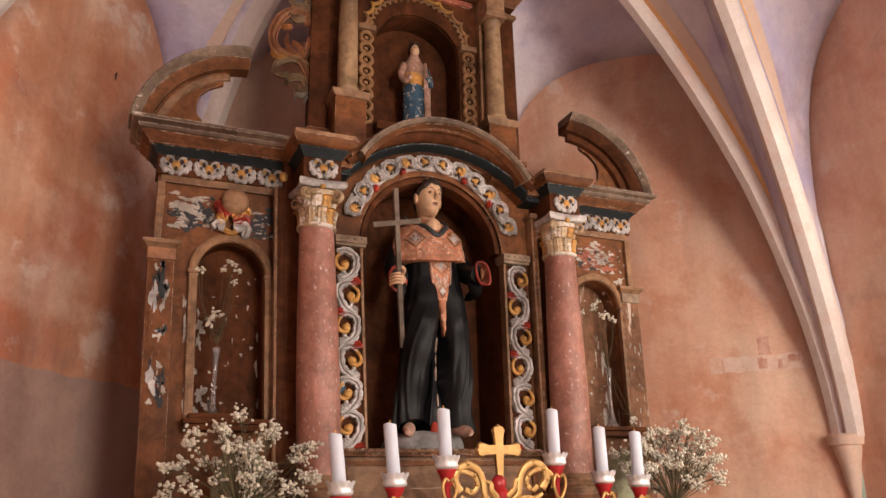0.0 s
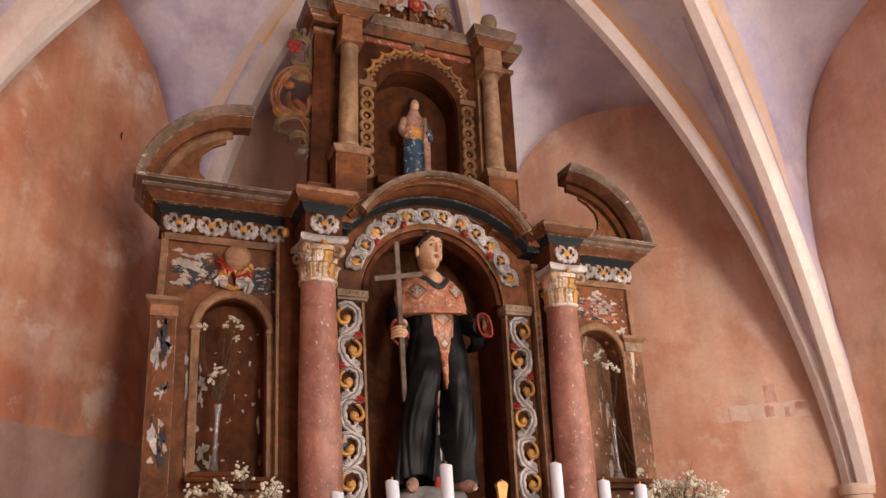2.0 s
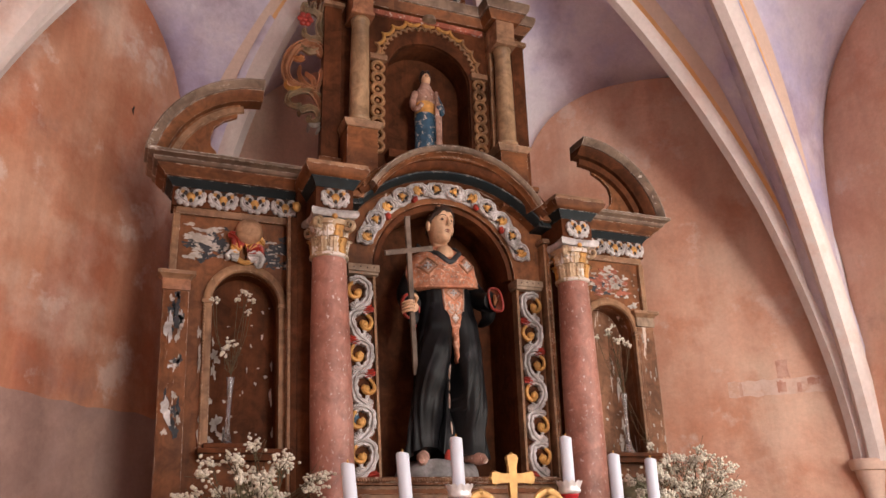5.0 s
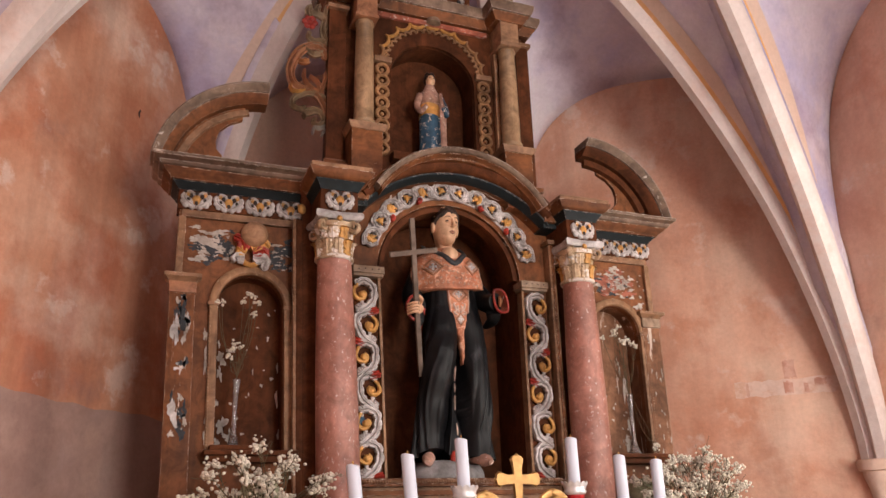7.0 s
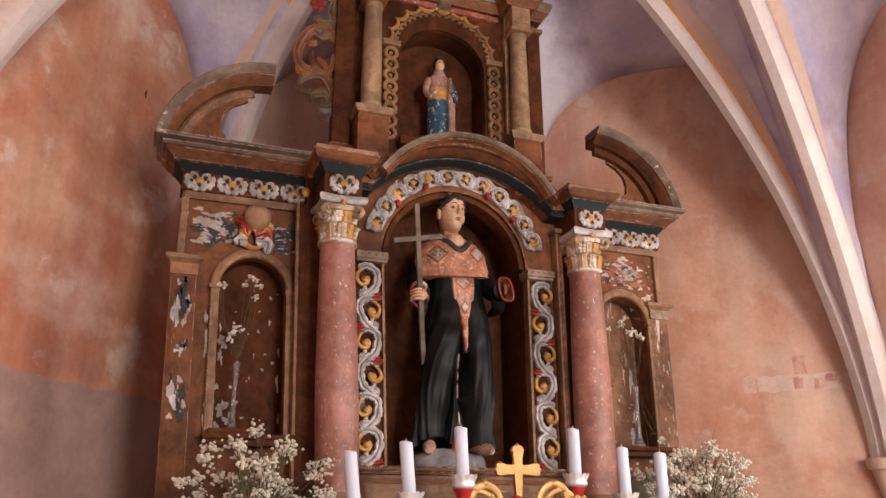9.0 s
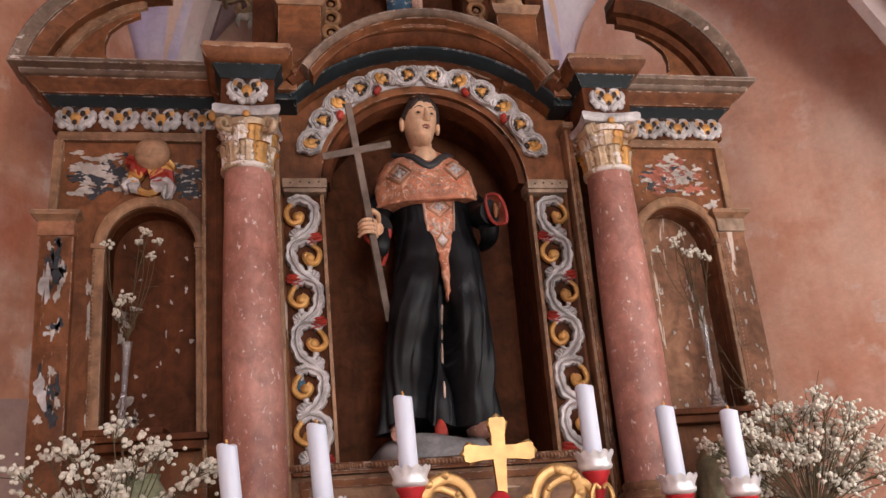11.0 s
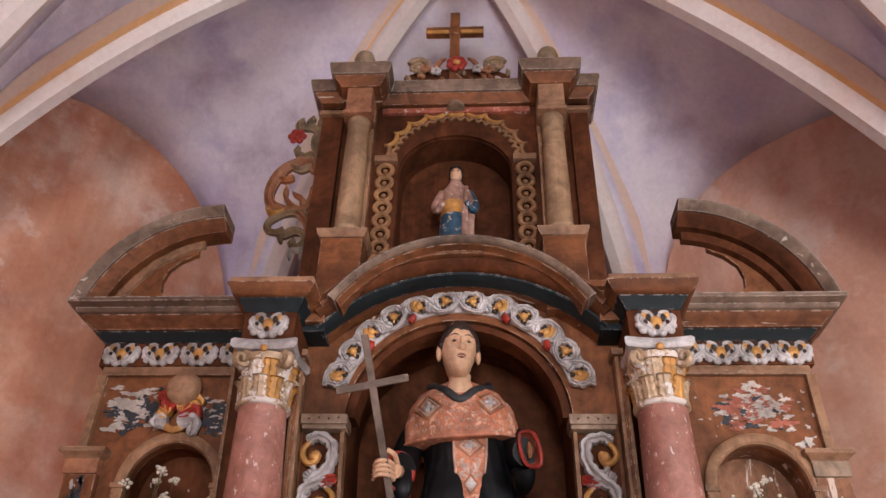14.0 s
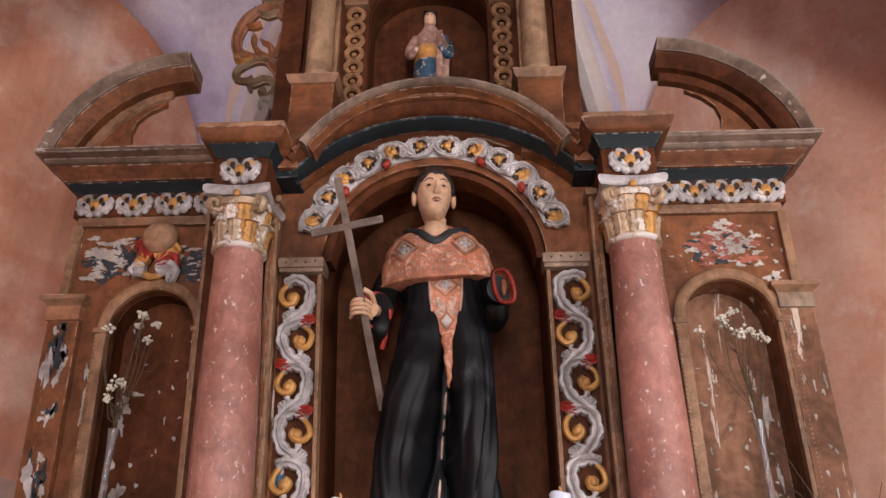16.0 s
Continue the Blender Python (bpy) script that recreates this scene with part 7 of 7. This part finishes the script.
rngf = random.Random(5)
def cloud(cx, cy, x0, x1, z0, z1, n, rng, shape):
    out = []
    while len(out) < n:
        x, z = rng.uniform(x0, x1), rng.uniform(z0, z1)
        u = (x - cx) / (0.5 * (x1 - x0))
        if (z - z0) / (z1 - z0) > shape(u) or rng.random() > 0.75 - 0.25 * abs(u):
            continue
        out.append(((x, cy + rng.uniform(-0.12, 0.12), z), rng.uniform(0.012, 0.021), rng.randint(18, 28)))
    return out


POT = [(0.05, 0), (0.075, 0.03), (0.095, 0.12), (0.085, 0.22), (0.06, 0.27), (0.065, 0.3)]
bouquet("dried_bouquet", (-0.99, -0.40, 1.58), cloud(-0.99, -0.38, -1.27, -0.70, 1.62, 1.985, 62, rngf, lambda u: 1 - 0.35 * abs(u)), rngf,
        "bunch of dried white baby's breath in a dark pot", "dark glazed pot", M_BLACKPOT, POT)
bouquet("dried_bouquet", (1.06, -0.40, 1.58), cloud(1.06, -0.38, 0.80, 1.36, 1.66, 2.0, 85, rngf, lambda u: 1 - 0.45 * abs(u - 0.15)), rngf,
        "bunch of dried white baby's breath in a dark pot", "dark glazed pot", M_BLACKPOT, POT)
for x in (-0.965, 0.915):
    gv = thing("green_vase", (x, -0.36 + 0.16, 1.30), "pale green glazed vase behind the dried flowers", "vase", "green vases")
    yv = -0.20
    part("vessel", lathe(bmesh.new(), [(0.06, 0), (0.075, 0.05), (0.105, 0.25), (0.11, 0.4), (0.095, 0.49), (0.07, 0.53), (0.075, 0.545), (0.068, 0.545), (0.06, 0.52)], x, yv, 28, 1.30), M_GREENCLOTH, gv)
    part("stand", boxes((x - 0.12, x + 0.12, yv - 0.1, yv + 0.12, 0.17, 1.30)), M_BROWN, gv, "brown wooden stand")

# bud vases on the side shelves
for x, heads in ((-1.062, [(-1.03, 2.71), (-1.01, 2.69), (-1.165, 2.665), (-1.15, 2.67), (-0.985, 2.68), (-1.05, 2.68), (-1.005, 2.62), (-1.09, 2.44), (-1.10, 2.41), (-1.08, 2.47), (-1.06, 2.45)]),
                 (1.048, [(1.035, 2.69), (0.985, 2.65), (1.0, 2.67), (0.90, 2.61), (1.05, 2.60), (1.09, 2.595), (1.075, 2.61), (1.02, 2.60), (1.12, 2.58), (1.20, 2.02), (1.17, 2.03), (1.0, 2.64)])):
    yv = 0.03
    bv = thing("bud_vase", (x, yv, 1.985), "slim clear glass bud vase with sparse dried flowers on the shelf", "vase", "bud vases")
    prof = [(0.034, 0), (0.036, 0.006), (0.022, 0.03), (0.012, 0.08), (0.0095, 0.15), (0.0105, 0.22), (0.014, 0.28), (0.019, 0.318), (0.0165, 0.318), (0.012, 0.28), (0.0085, 0.22), (0.0075, 0.16), (0.004, 0.15)]
    part("glass", lathe(bmesh.new(), prof, x, yv, 20, 1.986), M_GLASS, bv, "clear glass")
    mk1, mk2 = [], []
    for hx, hz in heads:
        c = Vector((hx, yv + rngf.uniform(-0.03, 0.03), hz))
        mk1.append(lambda b, c=c: blossom_cluster(b, c, 0.009, 12, rngf, 0.0062))
        def st(b, c=c):
            a = Vector((x, yv, 2.16))
            q = smooth_path([a, Vector((x, yv, 2.31)), a.lerp(c, 0.6) + Vector((rngf.uniform(-0.025, 0.025), 0, 0.03)), c], 5)
            tube(b, q, 0.0014, 4)
            for _ in range(5):
                m = Vector(q[rngf.randrange(7, len(q) - 1)])
                tube(b, [m, m + Vector((rngf.uniform(-0.03, 0.03), rngf.uniform(-0.02, 0.02), rngf.uniform(-0.01, 0.03)))], 0.001, 4)
        mk2.append(st)
    tagged(part("blossom_mass", join_many(mk1), M_PETAL, bv, "tiny dried white blossoms"), kind="stuff")
    tagged(part("stem_bundle", join_many(mk2), M_STEM, bv, "thin dry stems"), kind="stuff")
tagged(part("vase_plinth", boxes((-1.165, -0.92, -0.035, 0.1, 1.9855, 2.006), bevel=0.004), M_DARK, None), "flat dark wooden plinth on the shelf", "plinth")


# ---- repairs and stains on the walls ----
def wall_patch(name, a, b, outline, mat, label, lift=0.005):
    d = (b - a).normalized()
    inward = Vector((d.y, -d.x, 0))
    if inward.dot(Vector((0, -1.5, 0)) - a) < 0:
        inward = -inward
    bm = bmesh.new()
    f = [bm.verts.new(a + d * u + Vector((0, 0, z)) + inward * lift) for u, z in outline]
    g = [bm.verts.new(a + d * u + Vector((0, 0, z)) - inward * 0.01) for u, z in outline]
    bm.faces.new(f)
    n = len(f)
    for i in range(n):
        bm.faces.new((f[i], g[i], g[(i + 1) % n], f[(i + 1) % n]))
    return structure(name, bm, mat, label, "wall repair")


rngp = random.Random(2)
top = [(0.0 + 1.93 * i / 40, 2.22 + 0.035 * min(1.0, i / 16) + 0.012 * math.sin(i * 0.31) + 0.005 * math.sin(i * 1.3) + rngp.uniform(-0.003, 0.003)) for i in range(41)]
wall_patch("wall_repair_left", K_L, C_L, [(0.0, 0.0)] + top + [(1.93, 0.0)], M_WALL_GREY, "greyish patched plaster on the lower wall")


def ragged(u0, u1, z0, z1, rng, n=14, j=0.012):
    pts = [(u0 + (u1 - u0) * i / n, z0 + rng.uniform(-j, j)) for i in range(n + 1)] + [(u1 + rng.uniform(-j, j), z0 + (z1 - z0) * 0.5)]
    return pts + [(u1 - (u1 - u0) * i / n, z1 + rng.uniform(-j, j)) for i in range(n + 1)]


for k, (u0, u1, z0, z1, m) in enumerate(((1.27, 1.84, 2.335, 2.43, M_PATCH), (1.56, 1.63, 2.434, 2.545, M_PATCHRED), (1.72, 1.79, 2.385, 2.42, M_PATCHRED), (1.55, 1.60, 2.35, 2.415, M_PATCHRED), (1.335, 1.352, 2.345, 2.42, M_PATCHRED), (1.66, 1.685, 2.345, 2.40, M_PATCHRED))):
    wall_patch("wall_repair_right", K_R, C_R, ragged(u0, u1, z0, z1, rngp, 14, 0.008), m, "small patch of repaired plaster", 0.004 + 0.003 * (k > 1))
wall_patch("wall_crack_left", K_L, C_L, [(0.565, 3.915), (0.57, 3.93), (0.558, 3.955), (0.552, 3.948), (0.558, 3.925), (0.555, 3.90)], M_HAIR_AND_HOLE, "dark chip in the plaster", 0.004)


# the old frame has settled: its left half leans a few centimetres inwards towards the foot
def settle(ob, lean=0.04):
    for o in ob.children_recursive:
        if o.type != "MESH":
            continue
        for v in o.data.vertices:
            if v.co.z < 2.88 and v.co.x < -0.3:
                w = min(1.0, (-v.co.x - 0.3) / 0.1)
                v.co.x += lean * w * (2.88 - v.co.z)


settle(altar)
